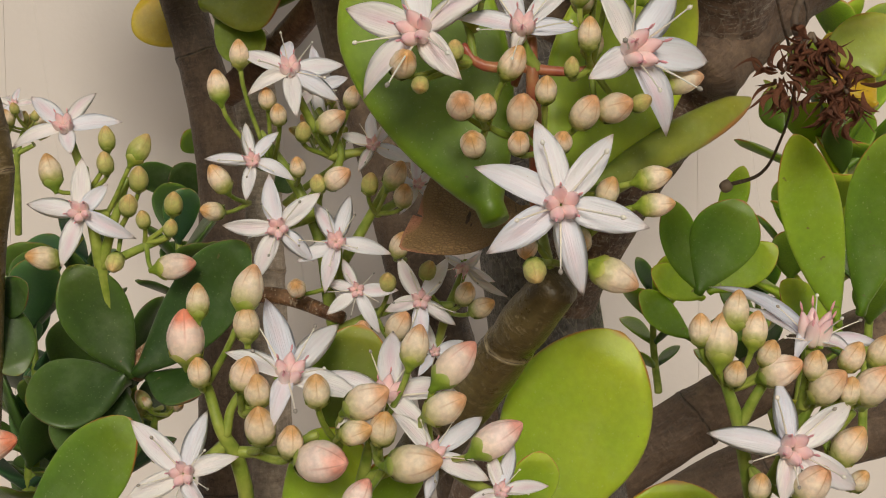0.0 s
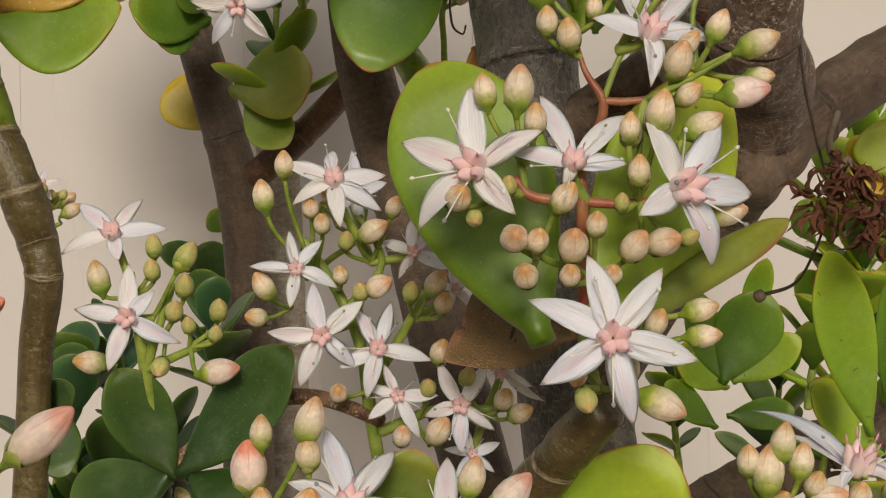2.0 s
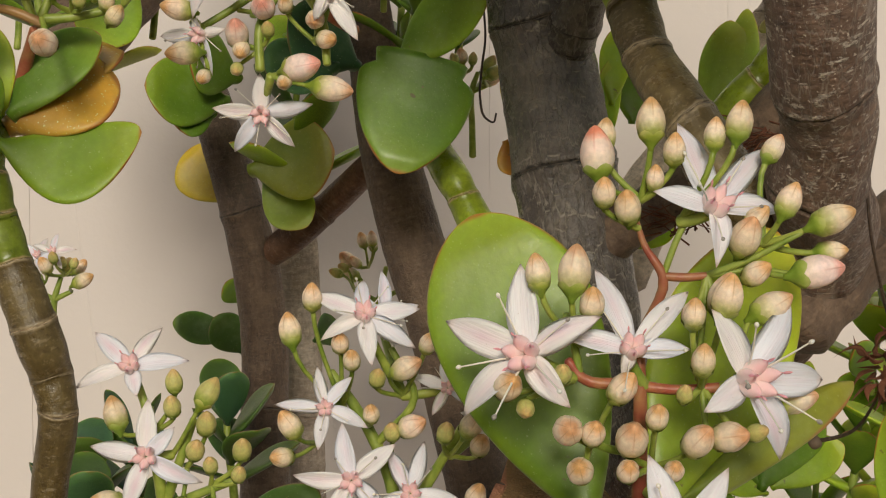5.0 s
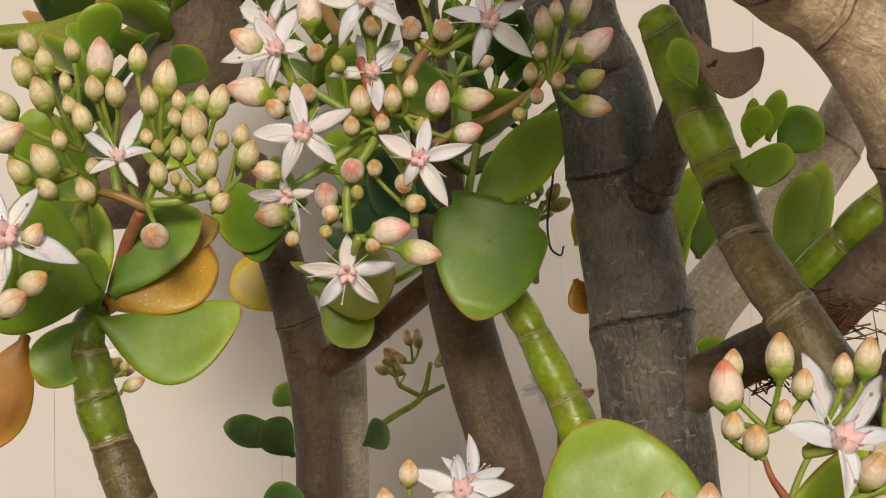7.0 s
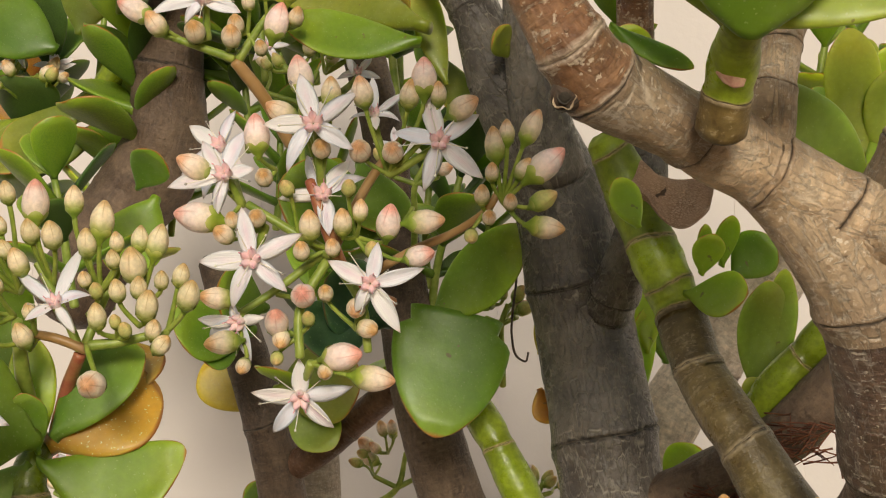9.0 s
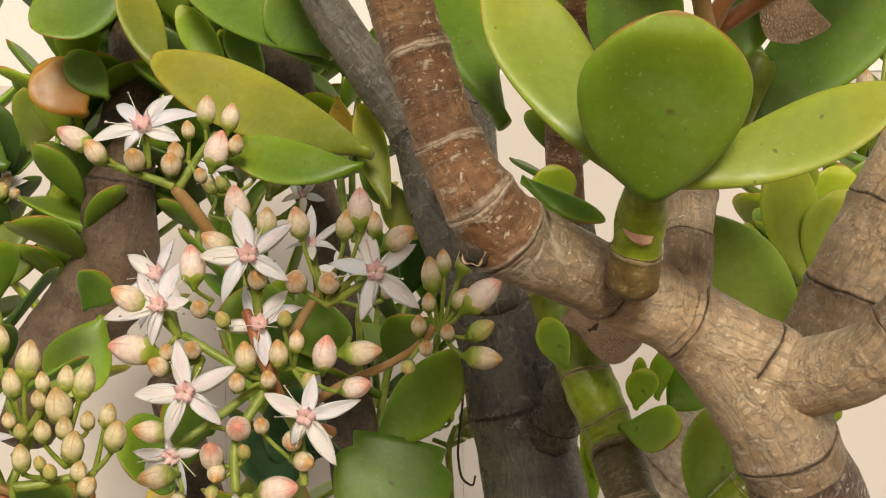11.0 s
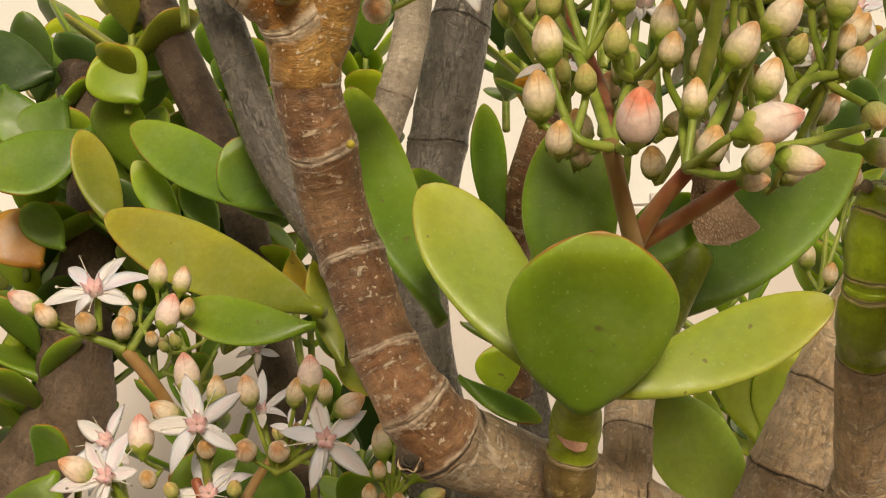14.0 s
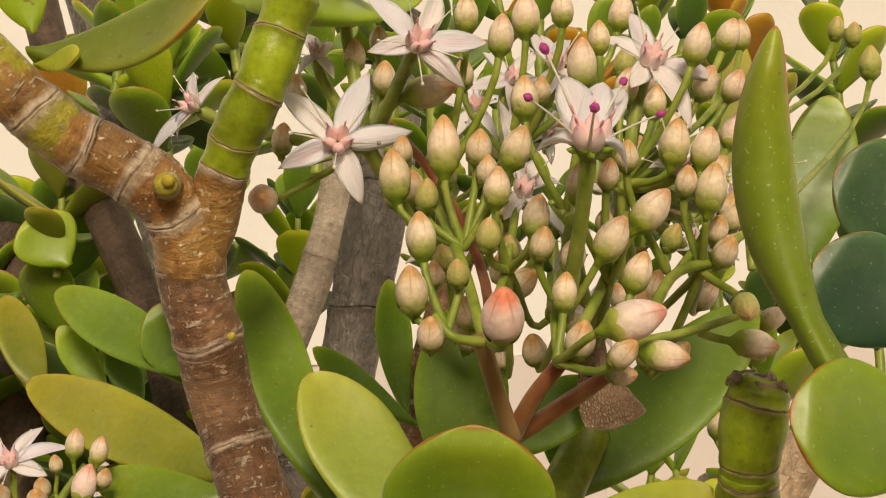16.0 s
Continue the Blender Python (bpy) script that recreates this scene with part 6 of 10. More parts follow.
bud(near_upper_cluster, (30.48, 132.89, 533.54), (32.08, 133.11, 536.30), 2.0, 'blush')
bud(near_upper_cluster, (31.42, 129.88, 528.39), (33.03, 130.12, 531.81), 2.3, 'cream')
bud(near_upper_cluster, (27.75, 131.28, 524.95), (28.89, 128.72, 528.63), 2.9, 'blush')
bud(near_upper_cluster, (28.41, 130.89, 527.43), (30.23, 129.11, 529.52), 2.0, 'cream')
bud(near_upper_cluster, (34.08, 129.83, 527.45), (38.40, 130.17, 529.18), 2.7, 'cream')
bud(near_upper_cluster, (28.28, 131.20, 522.50), (30.40, 128.80, 524.24), 2.2, 'cream')
bud(near_upper_cluster, (32.42, 129.82, 523.04), (37.52, 130.18, 523.92), 3.1, 'pink')
bud(near_upper_cluster, (35.04, 132.89, 525.05), (38.39, 133.11, 525.32), 2.1, 'cream')
bud(near_upper_cluster, (25.96, 130.96, 519.07), (26.88, 129.04, 523.56), 3.1, 'blush')
bud(near_upper_cluster, (23.45, 131.25, 518.28), (23.62, 128.75, 520.94), 2.3, 'cream')
bud(near_upper_cluster, (24.09, 130.68, 513.67), (24.73, 129.32, 516.82), 2.2, 'cream')

low_left_cluster = cluster('coral and cream buds with open star flowers', (-7.9, 117.5, 478.0), [(-11.4, 120.5, 480.8), (-10.6, 121.5, 477.7), (-8.2, 121.5, 477.2), (0.3, 121.5, 477.7), (3.4, 121.5, 478.2), (4.4, 121.5, 475.6), (8.7, 121.5, 477.2), (-12.1, 120.5, 483.2), (-8.5, 120.5, 481.1)])
stalk(low_left_cluster, [(-9.2, 125.5, 469.2, 1.0), (-9.0, 122.5, 474.3, 0.9), (-9.6, 121.5, 477.2, 0.9), (-10.6, 120.5, 479.5, 0.7), (-11.5, 120.5, 482.7, 0.6), (-12.3, 119.5, 486.0, 0.5)], 'green')
stalk(low_left_cluster, [(-9.3, 121.5, 477.2, 0.7), (-6.1, 121.5, 477.2, 0.6), (-1.8, 121.5, 478.8, 0.5)], 'green')
stalk(low_left_cluster, [(0.4, 127.5, 468.7, 1.0), (2.1, 123.5, 474.1, 0.8), (3.2, 121.5, 478.2, 0.6)], 'green')
stalk(low_left_cluster, [(2.1, 123.5, 474.1, 0.7), (5.5, 121.5, 475.6, 0.6), (8.7, 121.5, 477.2, 0.6)], 'green')
stalk(low_left_cluster, [(-10.1, 120.5, 479.0, 0.6), (-9.5, 120.5, 481.6, 0.5), (-8.4, 120.5, 483.2, 0.5)], 'green')
bloom(low_left_cluster, (-3.67, 117.50, 484.92), (0.29, -0.73, 0.62), [(-6.39, 122.09, 491.56), (0.35, 122.99, 489.50), (2.86, 118.44, 483.01), (-4.54, 114.20, 481.45), (-9.31, 117.21, 487.18)])
bloom(low_left_cluster, (5.02, 119.50, 482.76), (0.24, -0.72, 0.65), [(5.21, 124.67, 488.40), (11.57, 122.09, 483.16), (0.82, 115.96, 480.43), (-0.63, 119.94, 485.38), (8.93, 118.06, 479.71)])
bloom(low_left_cluster, (-13.41, 117.50, 476.05), (0.06, -0.99, 0.15), [(-18.29, 117.94, 480.85), (-11.49, 118.49, 481.62), (-8.54, 118.03, 477.51), (-11.38, 117.09, 472.62), (-18.69, 116.81, 473.74)])
bloom(low_left_cluster, (9.28, 116.50, 477.91), (0.32, -0.82, 0.47), [(5.91, 117.38, 481.67), (13.99, 120.06, 480.93), (14.39, 117.05, 475.46), (9.10, 114.32, 474.26), (5.60, 114.73, 477.29)])
bloom(low_left_cluster, (15.28, 115.50, 474.83), (0.24, -0.88, 0.41), [(14.31, 116.84, 478.26), (16.56, 117.66, 478.69), (19.69, 116.84, 475.11), (15.08, 114.08, 471.93), (12.11, 114.21, 473.94)])
bud(low_left_cluster, (-13.02, 118.20, 486.03), (-12.86, 116.80, 491.29), 3.4, 'coral')
bud(low_left_cluster, (-11.75, 117.40, 490.04), (-11.71, 117.60, 493.49), 2.1, 'cream')
bud(low_left_cluster, (-11.86, 118.46, 483.93), (-11.70, 116.54, 486.81), 2.1, 'cream')
bud(low_left_cluster, (-7.70, 117.34, 490.74), (-6.46, 117.66, 495.16), 2.8, 'blush')
bud(low_left_cluster, (-7.43, 118.26, 487.97), (-7.28, 116.74, 491.61), 2.4, 'cream')
bud(low_left_cluster, (-7.87, 116.64, 483.84), (-6.53, 114.36, 487.12), 2.6, 'cream')
bud(low_left_cluster, (-6.21, 116.58, 482.34), (-6.03, 114.42, 485.58), 2.4, 'cream')
bud(low_left_cluster, (-6.04, 116.76, 478.94), (-5.83, 114.24, 482.72), 2.8, 'cream')
bud(low_left_cluster, (-3.59, 116.56, 477.81), (-2.88, 114.44, 481.00), 2.4, 'cream')
bud(low_left_cluster, (-0.76, 115.57, 482.49), (-0.58, 113.43, 485.69), 2.4, 'cream')
bud(low_left_cluster, (-2.55, 116.37, 477.41), (2.26, 112.63, 477.96), 3.8, 'pink')
bud(low_left_cluster, (1.88, 115.40, 482.02), (5.90, 113.60, 484.32), 3.1, 'blush')
bud(low_left_cluster, (1.39, 115.49, 479.79), (4.31, 113.51, 480.88), 2.3, 'cream')
bud(low_left_cluster, (4.77, 115.59, 479.09), (5.51, 113.41, 482.36), 2.5, 'cream')
bud(low_left_cluster, (7.29, 117.36, 485.68), (8.39, 117.64, 489.60), 2.5, 'blush')
bud(low_left_cluster, (9.68, 117.28, 484.02), (13.33, 117.72, 487.97), 3.0, 'pink')
bud(low_left_cluster, (8.77, 116.35, 481.30), (12.55, 114.65, 483.45), 2.9, 'blush')
bud(low_left_cluster, (5.56, 114.54, 477.31), (10.64, 112.46, 478.24), 3.4, 'blush')
bud(low_left_cluster, (12.98, 115.29, 478.23), (17.51, 115.71, 480.97), 3.0, 'pink')
bud(low_left_cluster, (1.82, 114.34, 472.85), (3.87, 114.66, 476.30), 2.5, 'pink')

near_edge_cluster = cluster('coral and pink buds at the edge of the blossoms', (-35.80, 94.00, 489.50), [(-29.70, 91.00, 491.30), (-33.40, 92.00, 498.80), (-26.80, 92.00, 481.10)])
stalk(near_edge_cluster, [(-35.80, 94.00, 489.50, 0.70), (-29.70, 91.00, 491.30, 0.50)], 'green')
stalk(near_edge_cluster, [(-35.80, 94.00, 489.50, 0.70), (-33.40, 92.00, 498.80, 0.50)], 'green')
stalk(near_edge_cluster, [(-35.80, 94.00, 489.50, 0.70), (-26.80, 92.00, 481.10, 0.50)], 'green')
bud(near_edge_cluster, (-23.60, 86.00, 494.70), (-18.20, 84.00, 498.80), 2.9, 'pink')
bud(near_edge_cluster, (-20.30, 86.00, 484.40), (-16.40, 85.00, 485.50), 2.3, 'coral')
bud(near_edge_cluster, (-28.10, 88.00, 504.60), (-23.70, 86.00, 506.10), 2.2, 'coral')
bud(near_edge_cluster, (-28.70, 88.00, 500.60), (-24.50, 86.00, 502.80), 2.2, 'blush')

low_right_cluster = cluster('upright cream buds with two pink-centred flowers', (37.1, 121.5, 479.2), [(37.6, 124.5, 479.4), (36.5, 124.5, 482.3), (38.6, 124.5, 480.2), (40.7, 124.5, 480.2), (43.3, 124.5, 480.7), (44.8, 124.5, 479.6), (38.6, 124.5, 474.9)])
stalk(low_right_cluster, [(40.2, 129.5, 466.6, 0.9), (38.6, 126.5, 472.8, 0.8), (37.4, 124.5, 479.1, 0.8), (36.1, 123.5, 483.0, 0.6)], 'green')
stalk(low_right_cluster, [(37.6, 124.5, 479.1, 0.7), (39.2, 123.5, 482.5, 0.6), (40.3, 123.5, 484.0, 0.5)], 'green')
stalk(low_right_cluster, [(39.6, 127.5, 470.4, 0.8), (42.4, 125.5, 477.3, 0.7), (44.8, 124.5, 482.3, 0.5)], 'green')
stalk(low_right_cluster, [(42.6, 126.5, 476.1, 0.6), (46.6, 125.5, 478.4, 0.6), (47.9, 124.5, 480.2, 0.5)], 'green')
bloom(low_right_cluster, (43.91, 122.50, 487.18), (0.08, -0.36, 0.93), [(36.25, 134.37, 492.40), (38.18, 128.25, 489.87), (50.81, 123.84, 487.13), (47.34, 121.18, 486.39), (41.95, 120.66, 486.63)], pistil=1.25)
bloom(low_right_cluster, (41.31, 119.50, 477.74), (0.16, -0.97, 0.17), [(40.43, 120.44, 483.93), (47.36, 121.21, 481.78), (47.68, 119.84, 473.74), (40.39, 118.51, 472.98), (34.03, 118.62, 479.54)])
bud(low_right_cluster, (36.41, 121.37, 488.17), (37.15, 121.63, 492.11), 2.4, 'cream')
bud(low_right_cluster, (33.65, 122.18, 486.80), (33.50, 120.82, 490.02), 2.2, 'cream')
bud(low_right_cluster, (35.20, 121.35, 485.02), (35.70, 121.65, 490.12), 2.9, 'cream')
bud(low_right_cluster, (38.17, 121.38, 486.58), (38.84, 121.62, 490.17), 2.3, 'cream')
bud(low_right_cluster, (36.63, 122.62, 483.13), (36.80, 120.38, 485.59), 2.1, 'cream')
bud(low_right_cluster, (39.46, 122.41, 484.79), (40.07, 120.59, 487.50), 2.1, 'cream')
bud(low_right_cluster, (39.22, 122.74, 483.61), (42.63, 120.26, 485.57), 2.9, 'blush')
bud(low_right_cluster, (43.78, 122.46, 483.64), (43.94, 120.54, 486.54), 2.2, 'cream')
bud(low_right_cluster, (43.83, 122.74, 481.69), (46.42, 120.26, 484.65), 2.9, 'blush')
bud(low_right_cluster, (46.66, 122.48, 484.42), (47.82, 120.52, 487.26), 2.2, 'cream')
bud(low_right_cluster, (48.06, 122.83, 481.47), (50.26, 120.17, 485.04), 3.1, 'blush')
bud(low_right_cluster, (46.92, 122.42, 481.37), (47.07, 120.58, 484.13), 2.0, 'cream')
bud(low_right_cluster, (45.87, 122.35, 475.89), (48.13, 120.65, 479.59), 2.9, 'cream')
bud(low_right_cluster, (42.03, 119.81, 473.13), (44.19, 117.19, 476.64), 3.0, 'blush')
bud(low_right_cluster, (38.80, 122.43, 472.57), (38.95, 120.57, 475.35), 2.1, 'cream')
bud(low_right_cluster, (47.43, 122.49, 473.43), (48.30, 120.51, 475.51), 1.8, 'cream')
bud(low_right_cluster, (49.13, 122.17, 484.76), (50.38, 120.83, 487.91), 2.2, 'cream')

shaded_cluster = cluster('white star flowers crowded in half shade', (-8.8, 170.0, 483.4), [(-9.4, 176.0, 497.7), (-12.4, 176.0, 501.6), (-6.3, 176.0, 499.2), (-1.8, 176.0, 497.7), (-15.4, 176.0, 503.9), (1.9, 176.0, 491.6), (-6.5, 176.0, 488.6), (-18.5, 176.0, 499.3), (-7.7, 176.0, 505.3), (-2.0, 176.0, 484.0), (7.2, 176.0, 484.7)])
stalk(shaded_cluster, [(-6.9, 178.0, 476.1, 1.1), (-8.2, 177.0, 485.4, 1.1), (-9.4, 176.0, 494.7, 1.0), (-12.4, 176.0, 501.6, 0.9), (-16.7, 175.0, 508.4, 0.7)], 'green')
stalk(shaded_cluster, [(-8.0, 176.0, 488.6, 1.0), (-3.3, 176.0, 496.2, 0.8), (-0.1, 175.0, 501.5, 0.7)], 'green')
stalk(shaded_cluster, [(-6.7, 177.0, 482.4, 1.0), (1.1, 176.0, 485.5, 0.8), (8.0, 175.0, 485.6, 0.7)], 'green')
stalk(shaded_cluster, [(-10.9, 176.0, 499.3, 0.7), (-6.1, 175.0, 505.3, 0.6), (-9.0, 175.0, 511.4, 0.5)], 'green')
bloom(shaded_cluster, (-11.76, 170.00, 516.10), (0.10, -0.87, 0.47), [(-12.44, 172.38, 520.65), (-5.07, 171.13, 516.73), (-5.50, 168.70, 512.34), (-10.63, 167.01, 510.32), (-16.88, 167.99, 513.51), (-18.37, 170.52, 518.50)])
bloom(shaded_cluster, (-16.57, 169.00, 504.68), (0.06, -0.97, 0.23), [(-17.89, 170.10, 509.78), (-13.51, 170.09, 508.56), (-11.31, 168.84, 502.58), (-17.36, 167.80, 499.75), (-22.84, 168.76, 505.34)])
bloom(shaded_cluster, (-13.13, 167.00, 496.31), (0.06, -1.00, 0.03), [(-14.51, 167.12, 503.05), (-7.82, 167.45, 500.65), (-8.85, 167.13, 492.14), (-16.23, 166.61, 489.70), (-20.35, 166.57, 496.61)])
bloom(shaded_cluster, (-6.14, 169.00, 494.28), (0.06, -0.95, 0.32), [(-4.51, 171.17, 500.47), (0.79, 169.01, 492.97), (-7.55, 166.94, 488.37), (-11.14, 167.90, 491.96), (-9.09, 170.59, 499.59)])
bloom(shaded_cluster, (-1.84, 174.00, 506.55), (0.06, -0.97, 0.23), [(-2.22, 175.06, 511.23), (3.39, 173.81, 504.34), (-3.84, 173.12, 503.31), (-6.31, 174.09, 508.17), (1.14, 175.09, 510.45)])
bloom(shaded_cluster, (-3.76, 170.00, 488.15), (0.06, -0.99, 0.13), [(-5.72, 170.41, 492.19), (1.44, 170.31, 488.08), (-0.93, 169.45, 482.63), (-7.66, 169.36, 485.13), (-7.93, 169.89, 489.30)])
bloom(shaded_cluster, (4.38, 170.00, 486.86), (0.06, -0.99, 0.13), [(1.27, 170.55, 492.51), (7.91, 170.92, 492.21), (8.75, 169.84, 483.59), (4.36, 169.18, 480.66), (-0.30, 169.55, 485.60)])
bloom(shaded_cluster, (9.71, 174.00, 490.83), (-0.28, -0.84, -0.46), [(6.95, 174.22, 492.12), (15.16, 174.58, 486.42), (11.93, 172.36, 492.50), (13.66, 173.84, 488.70)])
bloom(shaded_cluster, (-11.00, 184.00, 514.62), (0.25, -0.94, 0.22), [(-11.01, 185.46, 520.88), (-6.34, 185.59, 516.10), (-9.44, 183.32, 509.89), (-13.33, 182.66, 511.53), (-14.89, 183.71, 517.82)])
bloom(shaded_cluster, (3.32, 180.00, 501.23), (0.25, -0.92, 0.31), [(2.90, 181.68, 506.58), (5.58, 181.36, 503.48), (5.62, 179.84, 498.90), (1.07, 178.13, 497.46), (-0.49, 179.51, 502.83)])
bloom(shaded_cluster, (5.47, 178.00, 479.10), (0.06, -0.95, 0.32), [(3.91, 179.43, 483.67), (9.28, 178.73, 480.57), (8.54, 177.42, 476.80), (3.21, 176.85, 476.10), (1.65, 178.02, 479.91)])
bud(shaded_cluster, (-20.67, 169.95, 512.17), (-21.41, 170.05, 516.63), 2.8, 'cream')
bud(shaded_cluster, (-18.30, 170.82, 516.55), (-18.16, 169.18, 520.24), 2.5, 'cream')
bud(shaded_cluster, (-20.30, 170.99, 500.83), (-22.18, 169.01, 504.45), 2.8, 'cream')
bud(shaded_cluster, (-21.18, 171.69, 498.17), (-23.37, 168.31, 498.72), 2.5, 'cream')
bud(shaded_cluster, (-8.47, 170.89, 508.59), (-4.64, 169.11, 510.75), 2.9, 'blush')
bud(shaded_cluster, (-14.93, 171.23, 511.42), (-14.75, 168.77, 513.99), 2.2, 'cream')
bud(shaded_cluster, (-13.49, 171.23, 509.35), (-13.31, 168.77, 511.92), 2.2, 'cream')
bud(shaded_cluster, (-11.14, 171.15, 502.81), (-10.98, 168.85, 505.21), 2.1, 'cream')
bud(shaded_cluster, (-7.66, 171.29, 501.52), (-4.18, 168.71, 503.46), 2.9, 'blush')
bud(shaded_cluster, (0.34, 170.86, 501.01), (2.52, 169.14, 504.55), 2.8, 'cream')
bud(shaded_cluster, (2.01, 171.38, 498.78), (2.70, 168.62, 501.64), 2.5, 'cream')
bud(shaded_cluster, (1.16, 171.19, 492.36), (2.51, 168.81, 495.63), 2.6, 'cream')
bud(shaded_cluster, (-11.63, 171.72, 487.74), (-11.40, 168.28, 489.37), 2.4, 'cream')
bud(shaded_cluster, (0.40, 171.44, 481.86), (2.71, 168.56, 485.55), 3.2, 'blush')
bud(shaded_cluster, (9.41, 171.44, 486.27), (10.64, 168.56, 489.15), 2.6, 'cream')
bud(shaded_cluster, (10.64, 171.16, 485.00), (13.76, 168.84, 486.74), 2.6, 'cream')
bud(shaded_cluster, (-8.59, 171.15, 500.58), (-8.43, 168.85, 502.98), 2.1, 'green')
bud(shaded_cluster, (-2.21, 171.01, 500.29), (-1.56, 168.99, 503.14), 2.2, 'green')
bud(shaded_cluster, (0.06, 171.39, 488.12), (0.25, 168.61, 490.34), 2.2, 'green')
bud(shaded_cluster, (-3.59, 171.38, 481.56), (-2.90, 168.62, 484.42), 2.5, 'blush')
bud(shaded_cluster, (-10.54, 171.14, 507.22), (-9.97, 168.86, 509.58), 2.1, 'green')
bud(shaded_cluster, (-4.50, 170.99, 511.34), (-3.37, 169.01, 514.07), 2.2, 'cream')
bud(shaded_cluster, (4.80, 171.20, 489.47), (5.82, 168.80, 491.87), 2.2, 'green')

left_shaded_cluster = cluster('two pale star flowers with green-brown buds before the wall', (-37.6, 169.5, 493.9), [(-38.0, 172.5, 495.2), (-36.5, 172.5, 498.2), (-34.6, 172.5, 496.7), (-31.6, 172.5, 494.4), (-40.0, 172.5, 495.2), (-38.7, 172.5, 501.2)])
stalk(left_shaded_cluster, [(-35.7, 176.5, 477.1, 1.1), (-37.2, 175.5, 484.2, 1.0), (-38.0, 173.5, 492.1, 1.0), (-38.7, 172.5, 498.2, 0.8), (-39.4, 172.5, 504.2, 0.7)], 'green')
stalk(left_shaded_cluster, [(-37.6, 173.5, 492.1, 0.9), (-35.3, 172.5, 498.2, 0.7), (-33.7, 172.5, 502.7, 0.6)], 'green')
stalk(left_shaded_cluster, [(-37.6, 173.5, 491.3, 0.8), (-32.4, 172.5, 493.6, 0.7), (-28.5, 172.5, 495.1, 0.6)], 'green')
bloom(left_shaded_cluster, (-38.98, 169.50, 498.55), (0.06, -0.99, 0.08), [(-38.93, 170.07, 505.55), (-32.37, 169.62, 495.00), (-41.61, 168.78, 491.57), (-46.20, 169.16, 499.81), (-35.63, 169.99, 502.04)], stamens=False)
bloom(left_shaded_cluster, (-41.41, 171.50, 509.50), (0.06, -0.90, 0.44), [(-46.40, 173.18, 513.61), (-38.30, 174.13, 514.46), (-34.28, 172.36, 510.30), (-48.30, 169.94, 507.23), (-40.24, 169.85, 505.96)], stamens=False)
bud(left_shaded_cluster, (-42.26, 169.46, 501.66), (-43.45, 169.54, 506.30), 3.0, 'cream')
bud(left_shaded_cluster, (-35.48, 170.23, 506.33), (-35.36, 168.77, 509.60), 2.2, 'green')
bud(left_shaded_cluster, (-35.78, 170.53, 503.40), (-35.62, 168.47, 506.33), 2.2, 'green')
bud(left_shaded_cluster, (-32.26, 169.37, 504.64), (-29.96, 169.63, 508.53), 2.8, 'green')
bud(left_shaded_cluster, (-31.78, 170.65, 501.13), (-31.04, 168.35, 504.39), 2.5, 'green')
bud(left_shaded_cluster, (-33.37, 170.79, 498.16), (-32.26, 168.21, 500.75), 2.4, 'green')
bud(left_shaded_cluster, (-27.34, 170.58, 498.02), (-26.64, 168.42, 501.08), 2.4, 'green')
bud(left_shaded_cluster, (-31.06, 170.57, 496.47), (-30.90, 168.43, 498.71), 1.9, 'green')
bud(left_shaded_cluster, (-27.87, 170.55, 495.41), (-26.97, 168.45, 497.51), 1.9, 'green')
bud(left_shaded_cluster, (-42.33, 171.12, 492.31), (-46.10, 167.88, 493.15), 3.1, 'cream')
bud(left_shaded_cluster, (-34.92, 171.18, 492.83), (-34.74, 167.82, 491.02), 2.4, 'green')
bud(left_shaded_cluster, (-29.46, 169.32, 491.06), (-24.06, 169.68, 491.95), 3.4, 'pink')

bud_cluster = cluster('dense dome of cream-green buds with one open flower', (-48.0, 159.0, 551.3), [(-48.8, 162.0, 551.8), (-51.0, 161.7, 554.5), (-54.6, 162.2, 552.5), (-57.1, 161.8, 555.1), (-45.3, 162.6, 552.4), (-42.7, 162.9, 553.7), (-56.7, 162.8, 557.8), (-52.9, 163.4, 558.4), (-47.4, 163.2, 557.7), (-42.9, 163.9, 556.4), (-48.5, 162.1, 555.1), (-39.5, 163.4, 553.1)])
stalk(bud_cluster, [(-54.5, 168.4, 541.3, 1.0), (-52.6, 166.7, 546.2, 1.0), (-49.8, 162.9, 550.4, 0.9)], 'red')
stalk(bud_cluster, [(-48.8, 162.0, 551.1, 0.8), (-52.3, 161.4, 552.5, 0.7), (-55.8, 161.9, 553.1, 0.6)], 'rust')
stalk(bud_cluster, [(-48.8, 162.0, 551.5, 0.8), (-45.3, 162.6, 551.8, 0.7), (-40.8, 163.2, 552.7, 0.6)], 'green')
stalk(bud_cluster, [(-49.5, 161.9, 551.1, 0.7), (-52.0, 162.6, 556.4, 0.6), (-54.5, 162.2, 561.1, 0.5)], 'green')
stalk(bud_cluster, [(-48.8, 162.0, 551.8, 0.7), (-46.8, 163.3, 557.1, 0.6), (-44.8, 163.7, 561.0, 0.5)], 'green')
stalk(bud_cluster, [(-57.2, 170.2, 539.7, 1.3), (-57.5, 165.9, 546.9, 1.2), (-56.8, 161.8, 554.5, 0.8)], 'green')
bloom(bud_cluster, (-50.48, 156.50, 556.59), (0.05, -0.82, 0.56), [(-56.02, 158.91, 560.56), (-48.72, 161.10, 563.17), (-46.90, 157.63, 557.95), (-53.61, 155.18, 554.90), (-47.85, 154.62, 553.62)])
bud(bud_cluster, (-58.88, 157.14, 566.17), (-59.80, 157.16, 569.62), 2.2, 'tan')
bud(bud_cluster, (-53.15, 158.09, 565.73), (-53.14, 158.21, 570.99), 3.1, 'pink')
